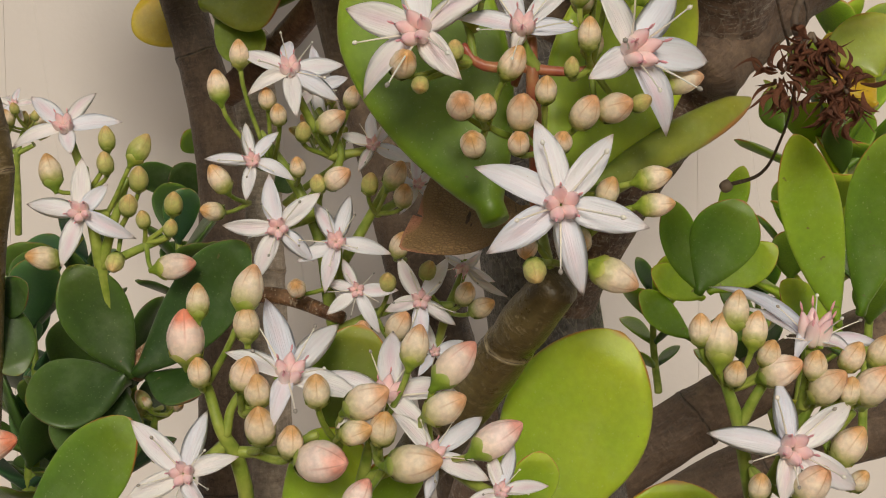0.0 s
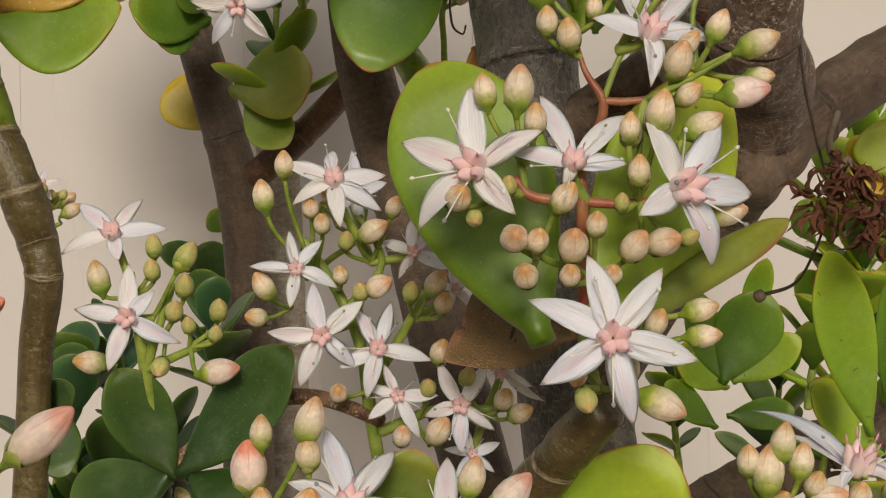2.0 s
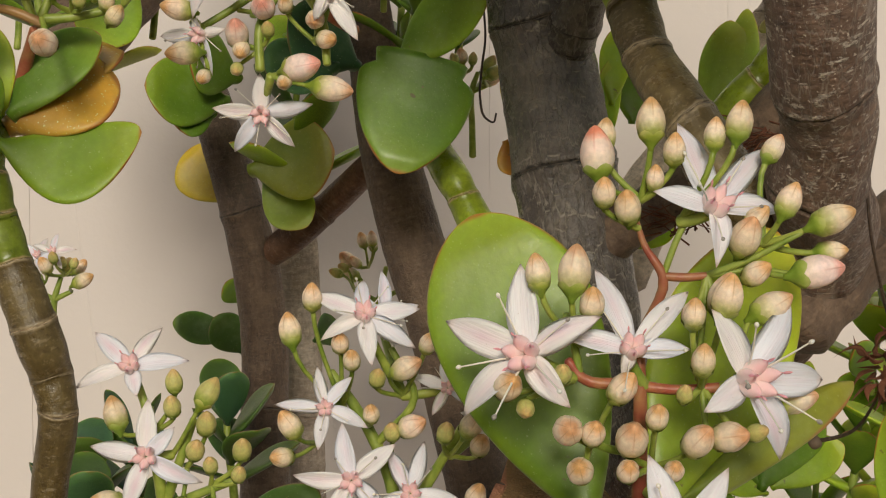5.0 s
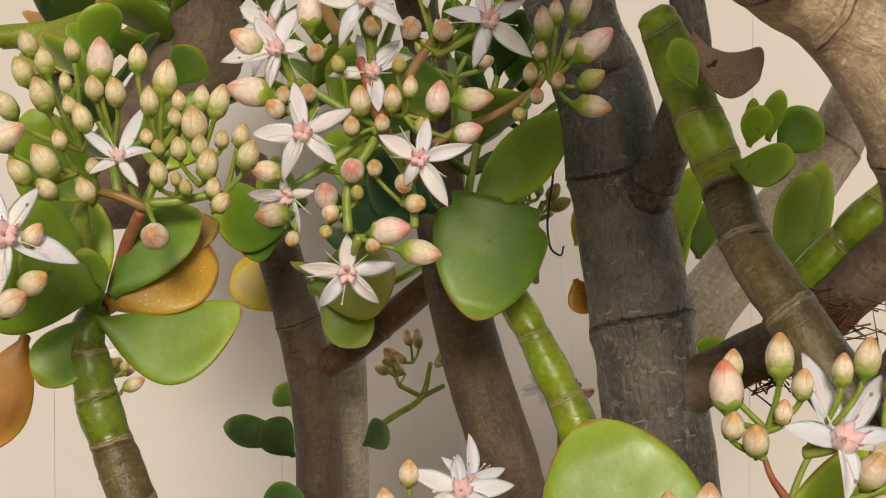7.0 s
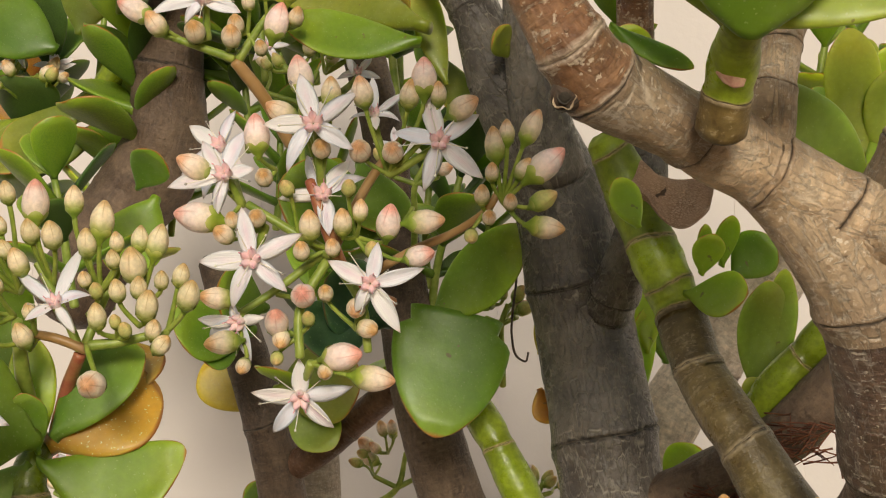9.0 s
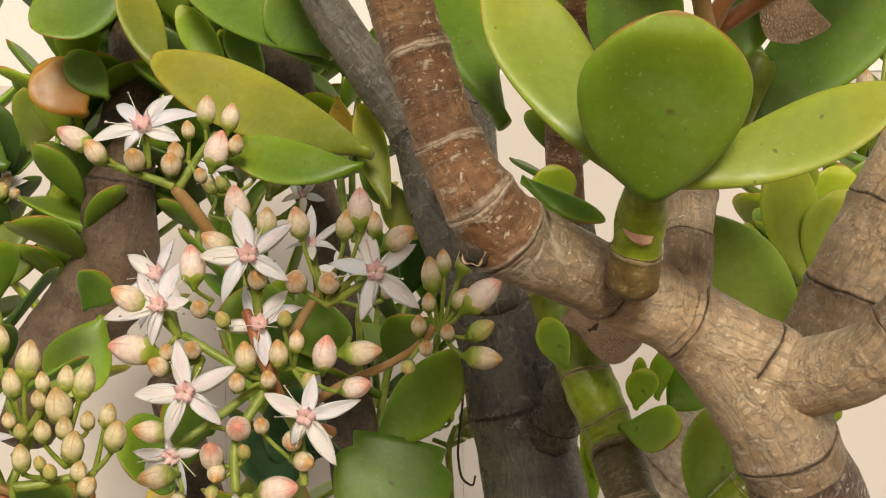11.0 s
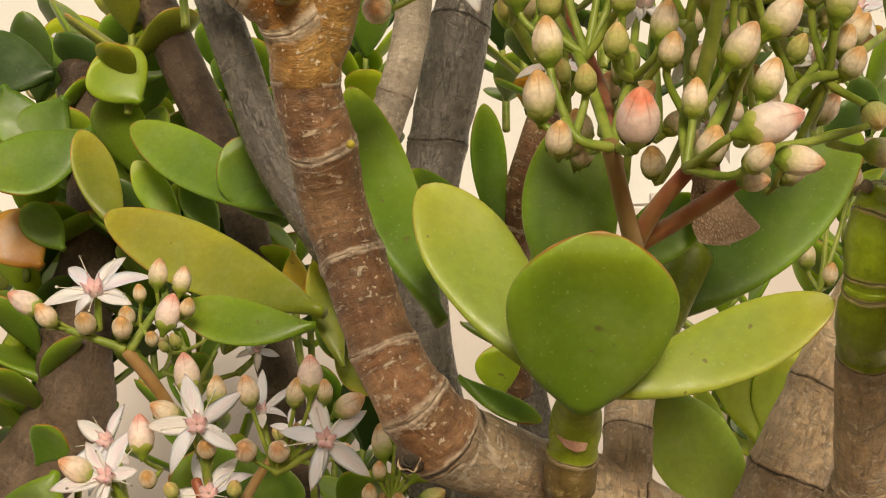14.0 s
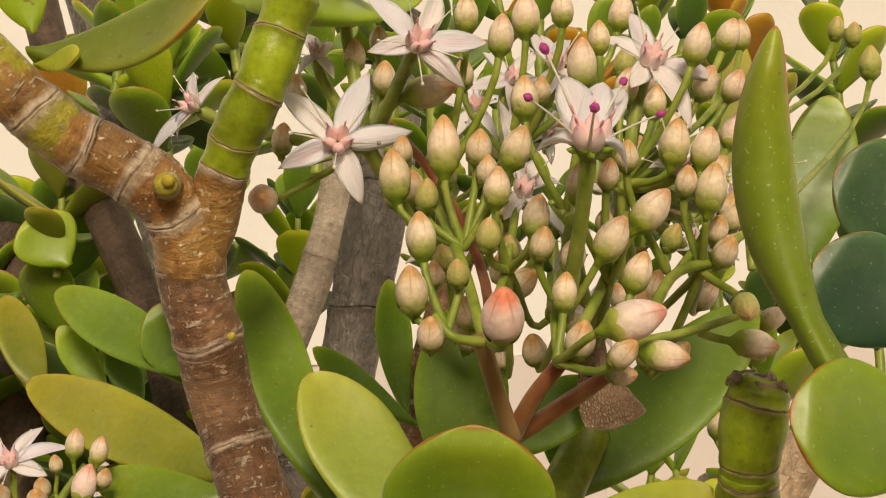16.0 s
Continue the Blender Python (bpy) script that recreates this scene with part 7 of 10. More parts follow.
bud(bud_cluster, (-48.91, 158.79, 566.58), (-48.90, 158.87, 570.17), 2.2, 'tan')
bud(bud_cluster, (-57.05, 158.05, 564.45), (-56.99, 157.01, 566.73), 1.5, 'tan')
bud(bud_cluster, (-59.01, 157.79, 562.17), (-60.37, 156.41, 566.19), 2.8, 'tan')
bud(bud_cluster, (-53.86, 159.09, 563.50), (-53.74, 157.01, 566.41), 2.2, 'tan')
bud(bud_cluster, (-51.51, 159.58, 562.90), (-51.37, 157.28, 566.11), 2.4, 'tan')
bud(bud_cluster, (-46.12, 159.26, 563.78), (-45.45, 159.40, 568.46), 2.8, 'tan')
bud(bud_cluster, (-47.62, 159.83, 561.82), (-47.52, 158.27, 565.26), 2.3, 'tan')
bud(bud_cluster, (-41.86, 159.94, 562.24), (-41.56, 160.02, 565.48), 2.0, 'tan')
bud(bud_cluster, (-40.26, 160.22, 561.42), (-39.11, 160.38, 565.65), 2.5, 'tan')
bud(bud_cluster, (-44.34, 160.13, 562.31), (-44.27, 159.01, 564.77), 1.7, 'tan')
bud(bud_cluster, (-42.64, 161.32, 558.89), (-42.47, 158.38, 563.00), 3.1, 'tan')
bud(bud_cluster, (-56.47, 158.39, 561.82), (-56.76, 156.81, 563.98), 1.7, 'tan')
bud(bud_cluster, (-54.81, 158.63, 559.83), (-55.59, 157.03, 563.14), 2.3, 'tan')
bud(bud_cluster, (-47.97, 159.88, 558.44), (-47.87, 158.12, 560.24), 1.6, 'tan')
bud(bud_cluster, (-44.40, 160.51, 556.71), (-44.29, 158.63, 559.36), 2.0, 'tan')
bud(bud_cluster, (-42.23, 160.88, 557.05), (-41.66, 159.02, 559.65), 2.0, 'tan')
bud(bud_cluster, (-46.73, 160.08, 557.14), (-46.63, 158.32, 558.95), 1.6, 'green')
bud(bud_cluster, (-41.55, 160.94, 554.44), (-40.48, 159.26, 558.10), 2.6, 'tan')
bud(bud_cluster, (-46.69, 159.96, 553.49), (-46.60, 158.46, 556.77), 2.2, 'tan')
bud(bud_cluster, (-37.72, 161.35, 558.24), (-36.63, 160.05, 561.03), 2.0, 'tan')
bud(bud_cluster, (-39.64, 161.13, 558.03), (-39.17, 159.57, 560.21), 1.7, 'tan')
bud(bud_cluster, (-37.06, 161.66, 555.57), (-35.67, 160.00, 559.14), 2.6, 'tan')
bud(bud_cluster, (-44.80, 160.29, 560.50), (-44.71, 158.71, 562.70), 1.7, 'tan')
bud(bud_cluster, (-44.68, 160.35, 553.63), (-44.59, 158.71, 555.31), 1.4, 'green')
bud(bud_cluster, (-58.44, 158.22, 554.58), (-60.49, 156.08, 558.40), 3.0, 'tan')
bud(bud_cluster, (-57.56, 158.27, 557.77), (-57.86, 156.59, 560.07), 1.8, 'tan')
bud(bud_cluster, (-54.07, 158.97, 554.85), (-53.97, 157.09, 556.78), 1.7, 'tan')
bud(bud_cluster, (-58.38, 158.24, 552.21), (-60.01, 156.16, 554.35), 2.1, 'tan')
bud(bud_cluster, (-54.53, 159.02, 551.63), (-55.18, 156.78, 554.60), 2.3, 'tan')
bud(bud_cluster, (-40.88, 161.07, 552.29), (-39.93, 159.33, 554.65), 1.9, 'tan')
bud(bud_cluster, (-40.50, 161.31, 550.71), (-38.43, 159.39, 552.70), 2.1, 'tan')
bud(bud_cluster, (-45.72, 155.63, 547.60), (-45.45, 150.63, 548.11), 3.1, 'blush')
bud(bud_cluster, (-43.62, 160.58, 552.58), (-43.52, 158.82, 554.40), 1.6, 'green')
bud(bud_cluster, (-61.26, 157.60, 565.06), (-62.37, 155.90, 568.42), 2.4, 'tan')
bud(bud_cluster, (-62.83, 157.35, 561.28), (-64.57, 155.55, 564.52), 2.5, 'tan')
bud(bud_cluster, (-61.17, 157.58, 553.84), (-63.34, 155.82, 556.60), 2.4, 'tan')
bud(bud_cluster, (-63.36, 157.26, 557.54), (-65.36, 155.44, 560.61), 2.5, 'tan')
bud(bud_cluster, (-60.66, 157.62, 568.40), (-61.67, 156.08, 571.46), 2.2, 'tan')
bud(bud_cluster, (-56.16, 158.29, 567.93), (-56.32, 157.01, 570.69), 1.9, 'tan')

edge_cluster = cluster('white flower and blush buds on a broad leaf', (-57.9, 136.0, 542.4), [(-58.5, 139.0, 543.4), (-56.7, 139.0, 542.2), (-60.3, 139.0, 539.9)])
stalk(edge_cluster, [(-65.1, 148.0, 530.5, 1.1), (-60.9, 142.0, 537.3, 1.0), (-58.8, 139.0, 542.8, 0.8)], 'green')
bloom(edge_cluster, (-56.28, 136.00, 548.20), (0.33, -0.92, 0.22), [(-59.05, 136.58, 554.86), (-53.57, 138.21, 553.41), (-49.12, 137.94, 545.51), (-56.64, 134.38, 541.91), (-62.85, 133.75, 548.70)])
bud(edge_cluster, (-58.06, 135.86, 557.12), (-54.11, 136.14, 559.41), 2.8, 'blush')
bud(edge_cluster, (-54.93, 136.77, 542.63), (-51.70, 135.23, 544.51), 2.5, 'cream')
bud(edge_cluster, (-57.47, 136.87, 540.50), (-53.80, 135.13, 542.64), 2.8, 'blush')
bud(edge_cluster, (-54.27, 136.63, 547.22), (-52.30, 135.37, 549.54), 2.0, 'cream')

middle_cluster = cluster('broad head of white star flowers and blush buds', (-24.0, 187.0, 561.4), [(-24.4, 191.0, 562.3), (-28.2, 191.0, 563.9), (-20.5, 191.0, 563.8), (-31.4, 191.0, 556.2), (-28.2, 190.0, 550.8), (-20.5, 190.0, 551.5), (-32.9, 191.0, 565.4), (-36.0, 191.0, 568.5), (-25.1, 191.0, 571.5), (-15.9, 191.0, 572.2), (-12.8, 191.0, 567.6), (-2.9, 189.0, 567.0), (-0.6, 189.0, 568.2), (-26.6, 189.0, 547.0), (-31.3, 191.0, 573.1), (-37.5, 190.0, 554.7)])
stalk(middle_cluster, [(-16.6, 201.0, 554.4, 1.1), (-19.5, 197.0, 556.1, 1.1), (-22.3, 193.0, 559.2, 1.1), (-24.0, 191.0, 563.8, 1.1), (-26.7, 191.0, 571.5, 0.9)], 'red')
stalk(middle_cluster, [(-24.0, 191.0, 561.5, 1.0), (-29.0, 191.0, 564.6, 0.8), (-35.2, 191.0, 568.5, 0.7)], 'green')
stalk(middle_cluster, [(-23.7, 192.0, 562.3, 0.9), (-17.4, 191.0, 573.0, 0.8), (-12.8, 191.0, 578.3, 0.7)], 'rust')
stalk(middle_cluster, [(-24.5, 192.0, 560.8, 0.9), (-28.2, 190.0, 553.9, 0.8), (-28.1, 189.0, 547.8, 0.8)], 'green')
stalk(middle_cluster, [(-23.7, 192.0, 560.8, 0.9), (-19.7, 190.0, 554.6, 0.8), (-18.9, 189.0, 548.5, 0.7)], 'green')
stalk(middle_cluster, [(-20.9, 195.0, 557.7, 0.8), (-12.9, 193.0, 561.9, 0.8), (-6.7, 191.0, 564.5, 0.7), (-2.5, 189.0, 567.4, 0.7), (-0.6, 189.0, 570.4, 0.6)], 'rust')
stalk(middle_cluster, [(-25.3, 192.0, 561.6, 0.8), (-31.4, 191.0, 556.9, 0.7), (-37.5, 190.0, 553.1, 0.6)], 'green')
bloom(middle_cluster, (-37.41, 187.00, 572.38), (-0.09, -0.96, 0.26), [(-41.03, 188.66, 577.19), (-34.89, 188.52, 578.84), (-33.46, 186.83, 573.13), (-38.65, 185.64, 566.97), (-45.53, 187.39, 570.96)])
bloom(middle_cluster, (-25.12, 184.70, 578.69), (0.03, -0.99, 0.14), [(-27.00, 185.61, 585.52), (-19.34, 185.52, 583.04), (-19.98, 184.38, 575.27), (-28.96, 183.71, 572.71), (-31.80, 184.48, 578.72)])
bloom(middle_cluster, (-8.85, 187.50, 576.23), (0.10, -0.99, 0.12), [(-10.89, 188.17, 583.35), (-3.40, 188.54, 580.09), (-3.08, 187.49, 571.25), (-10.86, 186.50, 569.79), (-14.99, 187.04, 577.68)])
bloom(middle_cluster, (-17.75, 191.00, 580.26), (0.03, -0.59, 0.81), [(-18.79, 199.57, 586.59), (-13.44, 197.01, 584.48), (-21.18, 190.51, 580.05), (-14.27, 190.68, 579.87), (-17.21, 187.98, 578.03)])
bloom(middle_cluster, (-24.89, 191.00, 569.60), (0.05, -0.95, 0.31), [(-27.42, 192.73, 575.34), (-19.32, 192.24, 572.48), (-23.90, 189.24, 564.02), (-31.11, 190.65, 569.55), (-21.34, 192.80, 574.55)])
bloom(middle_cluster, (-33.63, 184.80, 561.07), (0.05, -1.00, 0.07), [(-34.97, 185.23, 568.01), (-26.99, 185.40, 564.40), (-29.01, 184.74, 556.80), (-36.47, 184.18, 554.67), (-40.64, 184.41, 560.87)])
bloom(middle_cluster, (-17.98, 184.60, 557.64), (0.07, -1.00, 0.04), [(-16.86, 184.92, 563.13), (-10.86, 185.20, 559.46), (-14.14, 184.61, 551.16), (-19.99, 184.30, 553.94), (-23.54, 184.33, 560.78)])
bloom(middle_cluster, (-28.51, 192.00, 542.17), (0.05, -0.95, -0.31), [(-28.39, 190.28, 547.49), (-21.43, 192.07, 543.08), (-24.27, 193.78, 537.38), (-32.97, 193.57, 536.64), (-35.32, 191.44, 542.83)])
bloom(middle_cluster, (-36.14, 189.00, 552.75), (-0.39, -0.89, -0.24), [(-42.88, 191.92, 552.79), (-41.67, 192.05, 550.33), (-34.91, 189.97, 547.14), (-32.84, 187.46, 553.16), (-37.26, 188.77, 555.44)])
bloom(middle_cluster, (-40.50, 199.00, 577.05), (-0.14, -0.94, 0.30), [(-45.41, 200.74, 580.24), (-38.95, 200.58, 582.64), (-37.22, 197.49, 573.86), (-42.85, 197.02, 569.87), (-46.13, 198.53, 573.06)])
bud(middle_cluster, (-32.88, 186.95, 575.11), (-33.35, 187.05, 580.71), 3.5, 'pink')
bud(middle_cluster, (-28.07, 188.14, 579.53), (-31.75, 185.86, 581.79), 3.0, 'blush')
bud(middle_cluster, (-27.12, 189.96, 583.15), (-28.09, 190.04, 588.77), 3.5, 'pink')
bud(middle_cluster, (-23.10, 186.95, 581.02), (-23.08, 187.05, 585.40), 2.7, 'cream')
bud(middle_cluster, (-38.16, 187.16, 566.24), (-44.67, 186.84, 567.41), 4.1, 'pink')
bud(middle_cluster, (-39.72, 188.26, 572.38), (-43.78, 185.74, 574.87), 3.3, 'blush')
bud(middle_cluster, (-32.34, 188.85, 571.41), (-32.14, 185.15, 572.66), 2.4, 'cream')
bud(middle_cluster, (-33.37, 188.85, 565.99), (-33.16, 185.15, 567.25), 2.4, 'cream')
bud(middle_cluster, (-36.69, 188.25, 565.43), (-36.54, 185.75, 567.40), 2.0, 'cream')
bud(middle_cluster, (-37.15, 188.83, 563.82), (-38.55, 185.17, 565.25), 2.6, 'cream')
bud(middle_cluster, (-24.60, 188.96, 575.06), (-24.38, 185.04, 576.39), 2.6, 'cream')
bud(middle_cluster, (-19.49, 189.34, 574.64), (-19.23, 184.66, 575.96), 3.0, 'blush')
bud(middle_cluster, (-15.12, 189.22, 574.41), (-14.88, 184.78, 575.66), 2.9, 'blush')
bud(middle_cluster, (-26.27, 187.96, 563.48), (-26.15, 186.04, 567.70), 2.9, 'cream')
bud(middle_cluster, (-21.88, 187.86, 564.05), (-21.77, 186.14, 567.82), 2.6, 'cream')
bud(middle_cluster, (-19.58, 187.70, 565.88), (-19.22, 186.30, 568.97), 2.1, 'cream')
bud(middle_cluster, (-16.13, 188.09, 563.50), (-15.15, 185.91, 568.29), 3.3, 'pink')
bud(middle_cluster, (-13.26, 186.85, 565.49), (-7.94, 187.15, 565.93), 3.3, 'blush')
bud(middle_cluster, (-23.28, 188.34, 561.51), (-23.13, 185.66, 563.62), 2.1, 'cream')
bud(middle_cluster, (-27.45, 188.44, 561.08), (-27.29, 185.56, 563.34), 2.3, 'cream')
bud(middle_cluster, (-13.58, 187.89, 560.67), (-9.46, 186.11, 561.77), 2.9, 'pink')
bud(middle_cluster, (-17.98, 188.10, 561.02), (-17.85, 185.90, 563.29), 2.0, 'green')
bud(middle_cluster, (-27.40, 189.65, 555.71), (-27.11, 184.35, 556.64), 3.3, 'pink')
bud(middle_cluster, (-24.30, 188.46, 555.65), (-24.14, 185.54, 557.43), 2.1, 'cream')
bud(middle_cluster, (-36.94, 188.17, 555.58), (-41.17, 185.83, 556.41), 3.0, 'cream')
bud(middle_cluster, (-30.96, 189.02, 551.20), (-30.73, 184.98, 554.38), 3.2, 'pink')
bud(middle_cluster, (-30.34, 188.72, 551.23), (-30.17, 185.28, 549.35), 2.4, 'cream')
bud(middle_cluster, (-36.09, 188.25, 550.17), (-40.58, 185.75, 549.84), 3.2, 'cream')
bud(middle_cluster, (-26.65, 188.15, 552.25), (-26.52, 185.85, 554.06), 1.8, 'green')
bud(middle_cluster, (-20.32, 188.99, 554.84), (-20.12, 185.01, 553.69), 2.6, 'blush')
bud(middle_cluster, (-19.88, 188.60, 551.80), (-17.26, 185.40, 551.44), 2.6, 'cream')
bud(middle_cluster, (-24.69, 188.18, 547.51), (-19.14, 185.82, 548.50), 3.8, 'pink')
bud(middle_cluster, (-24.52, 188.64, 546.37), (-24.35, 185.36, 545.42), 2.1, 'cream')
bud(middle_cluster, (-20.69, 186.85, 545.40), (-14.86, 187.15, 544.56), 3.5, 'blush')
bud(middle_cluster, (-30.95, 188.36, 548.28), (-30.81, 185.64, 547.16), 1.8, 'green')
bud(middle_cluster, (-35.25, 188.41, 547.46), (-35.66, 185.59, 546.02), 2.0, 'cream')
bud(middle_cluster, (-12.96, 187.89, 580.76), (-12.16, 186.11, 584.67), 2.7, 'cream')
bud(middle_cluster, (-8.86, 187.75, 581.02), (-8.77, 186.25, 584.32), 2.2, 'cream')
bud(middle_cluster, (-7.50, 187.98, 579.61), (-3.41, 186.02, 581.93), 3.1, 'blush')
bud(middle_cluster, (-10.69, 186.94, 582.14), (-10.67, 187.06, 587.72), 3.4, 'pink')
bud(middle_cluster, (-1.30, 186.95, 573.38), (-1.72, 187.05, 578.38), 2.7, 'cream')
bud(middle_cluster, (0.13, 186.96, 575.49), (0.14, 187.04, 579.22), 2.1, 'cream')
bud(middle_cluster, (2.37, 186.89, 575.70), (4.59, 187.11, 580.43), 2.7, 'blush')
bud(middle_cluster, (2.78, 186.82, 570.93), (7.88, 187.18, 575.19), 3.7, 'pink')
bud(middle_cluster, (-1.95, 187.91, 570.87), (-1.84, 186.09, 573.44), 1.9, 'cream')
bud(middle_cluster, (-3.31, 187.99, 567.80), (-3.19, 186.01, 570.56), 2.1, 'cream')
bud(middle_cluster, (0.41, 188.24, 567.21), (0.55, 185.76, 569.15), 1.9, 'cream')
bud(middle_cluster, (-2.44, 188.43, 565.52), (-2.28, 185.57, 566.84), 1.9, 'cream')
bud(middle_cluster, (-4.84, 188.46, 564.18), (-4.69, 185.54, 562.98), 1.9, 'green')
bud(middle_cluster, (1.49, 187.71, 571.06), (3.22, 186.29, 573.92), 2.2, 'cream')
bud(middle_cluster, (3.17, 187.84, 567.44), (6.73, 186.16, 569.30), 2.7, 'green')
bud(middle_cluster, (2.80, 186.87, 564.96), (7.83, 187.13, 564.32), 3.1, 'cream')
bud(middle_cluster, (-18.64, 187.98, 581.09), (-19.25, 186.02, 585.23), 2.9, 'blush')
bud(middle_cluster, (-28.96, 188.27, 569.58), (-29.47, 185.73, 571.43), 2.0, 'green')
bud(middle_cluster, (-21.13, 188.24, 569.48), (-20.66, 185.76, 571.40), 2.0, 'green')

upper_left_cluster = cluster('small star flower with pink-tipped buds', (-39.4, 204.5, 590.7), [(-41.0, 207.5, 591.8), (-44.0, 207.5, 593.6), (-38.0, 207.5, 594.3), (-48.2, 207.5, 593.8), (-34.7, 207.5, 595.0)])
stalk(upper_left_cluster, [(-33.0, 214.5, 578.3, 1.2), (-36.3, 210.5, 585.1, 1.2), (-39.8, 207.5, 590.1, 1.1)], 'rust')
stalk(upper_left_cluster, [(-40.2, 207.5, 590.6, 0.9), (-46.5, 207.5, 592.9, 0.7), (-51.5, 207.5, 594.8, 0.7)], 'green')
stalk(upper_left_cluster, [(-39.3, 207.5, 590.5, 0.9), (-36.3, 207.5, 595.0, 0.7), (-33.8, 207.5, 598.3, 0.6)], 'green')
bloom(upper_left_cluster, (-43.77, 204.50, 598.93), (0.04, -0.91, 0.42), [(-40.07, 207.29, 604.59), (-35.75, 206.04, 601.55), (-38.18, 203.69, 596.72), (-46.49, 202.92, 595.78), (-51.52, 203.37, 597.18), (-48.64, 206.39, 603.39)])
bud(upper_left_cluster, (-51.57, 204.71, 596.26), (-56.68, 204.29, 599.20), 3.3, 'pink')
bud(upper_left_cluster, (-50.17, 206.14, 594.15), (-51.92, 202.86, 597.24), 3.0, 'cream')
bud(upper_left_cluster, (-45.31, 206.82, 593.36), (-45.13, 202.18, 595.43), 3.1, 'cream')
bud(upper_left_cluster, (-40.17, 206.56, 592.41), (-39.48, 202.44, 594.82), 3.0, 'cream')
bud(upper_left_cluster, (-39.22, 206.07, 594.00), (-39.06, 202.93, 596.50), 2.5, 'cream')
bud(upper_left_cluster, (-37.34, 205.59, 597.34), (-37.20, 203.41, 599.70), 2.0, 'cream')
bud(upper_left_cluster, (-34.77, 204.73, 599.09), (-34.20, 204.27, 603.60), 2.8, 'blush')
bud(upper_left_cluster, (-31.45, 204.71, 598.12), (-30.55, 204.29, 602.30), 2.7, 'blush')
bud(upper_left_cluster, (-33.85, 204.77, 592.80), (-32.12, 204.23, 598.41), 3.6, 'pink')
bud(upper_left_cluster, (-30.82, 205.75, 594.91), (-29.64, 203.25, 597.44), 2.3, 'cream')
bud(upper_left_cluster, (-35.59, 205.88, 590.97), (-35.46, 203.12, 592.62), 2.0, 'cream')

top_cluster = cluster('great dome of cream buds and pink-centred star flowers', (21.6, 92.0, 588.0), [(17.8, 96.5, 595.7), (25.2, 95.8, 593.2), (29.7, 95.8, 593.0), (20.5, 96.4, 595.1), (19.5, 102.6, 603.1), (22.7, 102.1, 601.1), (26.4, 99.9, 597.1), (30.1, 101.8, 599.9), (34.6, 103.1, 600.8), (37.4, 104.1, 600.9), (14.5, 108.2, 609.8), (32.5, 108.2, 609.0), (23.8, 110.9, 612.6), (27.7, 106.5, 606.4), (18.1, 107.2, 609.3), (12.2, 112.1, 614.5), (36.0, 99.5, 595.4), (39.4, 104.6, 602.7)])
stalk(top_cluster, [(22.2, 101.9, 588.8, 0.9), (21.0, 98.3, 592.2, 0.8), (20.1, 95.4, 595.0, 0.8)], 'rust')
stalk(top_cluster, [(22.3, 103.9, 589.0, 0.9), (23.9, 100.0, 591.5, 0.8), (25.7, 96.8, 593.4, 0.7)], 'red')
stalk(top_cluster, [(22.8, 105.0, 589.3, 0.8), (26.1, 100.8, 590.9, 0.8), (29.2, 95.6, 592.4, 0.6)], 'red')
stalk(top_cluster, [(20.2, 95.3, 594.7, 0.5), (18.1, 94.5, 595.1, 0.4), (17.0, 94.9, 596.6, 0.4)], 'green')
stalk(top_cluster, [(20.3, 96.4, 595.1, 0.5), (19.3, 101.2, 601.5, 0.5), (17.6, 105.7, 607.6, 0.4)], 'green')
stalk(top_cluster, [(21.0, 100.1, 594.9, 0.5), (20.9, 108.2, 603.0, 0.5), (17.3, 112.6, 612.4, 0.5), (14.2, 113.7, 616.9, 0.4)], 'red')
stalk(top_cluster, [(25.4, 95.8, 593.0, 0.5), (25.6, 97.9, 596.8, 0.5), (27.2, 101.1, 600.7, 0.4)], 'green')
stalk(top_cluster, [(29.2, 95.6, 592.4, 0.5), (32.4, 98.9, 596.7, 0.5), (35.3, 102.1, 600.5, 0.5), (39.7, 104.3, 601.7, 0.4)], 'green')
stalk(top_cluster, [(25.7, 96.8, 593.4, 0.5), (29.2, 101.5, 599.0, 0.5), (32.5, 106.5, 606.2, 0.4)], 'green')
stalk(top_cluster, [(20.5, 97.4, 595.3, 0.5), (22.9, 103.5, 602.7, 0.4), (24.4, 108.3, 609.8, 0.4)], 'green')
stalk(top_cluster, [(30.2, 96.2, 594.3, 0.4), (35.3, 97.6, 595.3, 0.4), (38.8, 98.9, 596.4, 0.3)], 'green')
stalk(top_cluster, [(26.4, 99.7, 596.2, 0.4), (27.4, 105.6, 603.5, 0.4), (29.8, 109.4, 613.8, 0.3)], 'green')
stalk(top_cluster, [(35.5, 103.1, 600.8, 0.4), (38.4, 105.2, 604.7, 0.4), (38.2, 106.6, 609.7, 0.3)], 'green')
bloom(top_cluster, (10.16, 105.80, 612.89), (0.04, -1.00, -0.09), [(12.77, 105.39, 618.53), (16.14, 105.96, 613.62), (11.84, 106.31, 607.92), (5.45, 105.79, 611.05), (5.61, 105.23, 617.30)])
bloom(top_cluster, (16.67, 100.00, 618.52), (0.23, -0.97, 0.04), [(13.01, 99.32, 622.61), (18.91, 100.73, 623.34), (22.17, 101.31, 618.94), (20.29, 100.70, 615.27), (13.04, 99.12, 617.81)])
bloom(top_cluster, (27.6, 88.5, 606.4), (0.04, -0.72, 0.69), [(26.8, 93.0, 613.1), (29.4, 93.0, 613.3), (24.2, 90.5, 607.3), (30.5, 89.5, 606.0), (31.2, 96.0, 613.1)], anther=2, pistil=0.75)
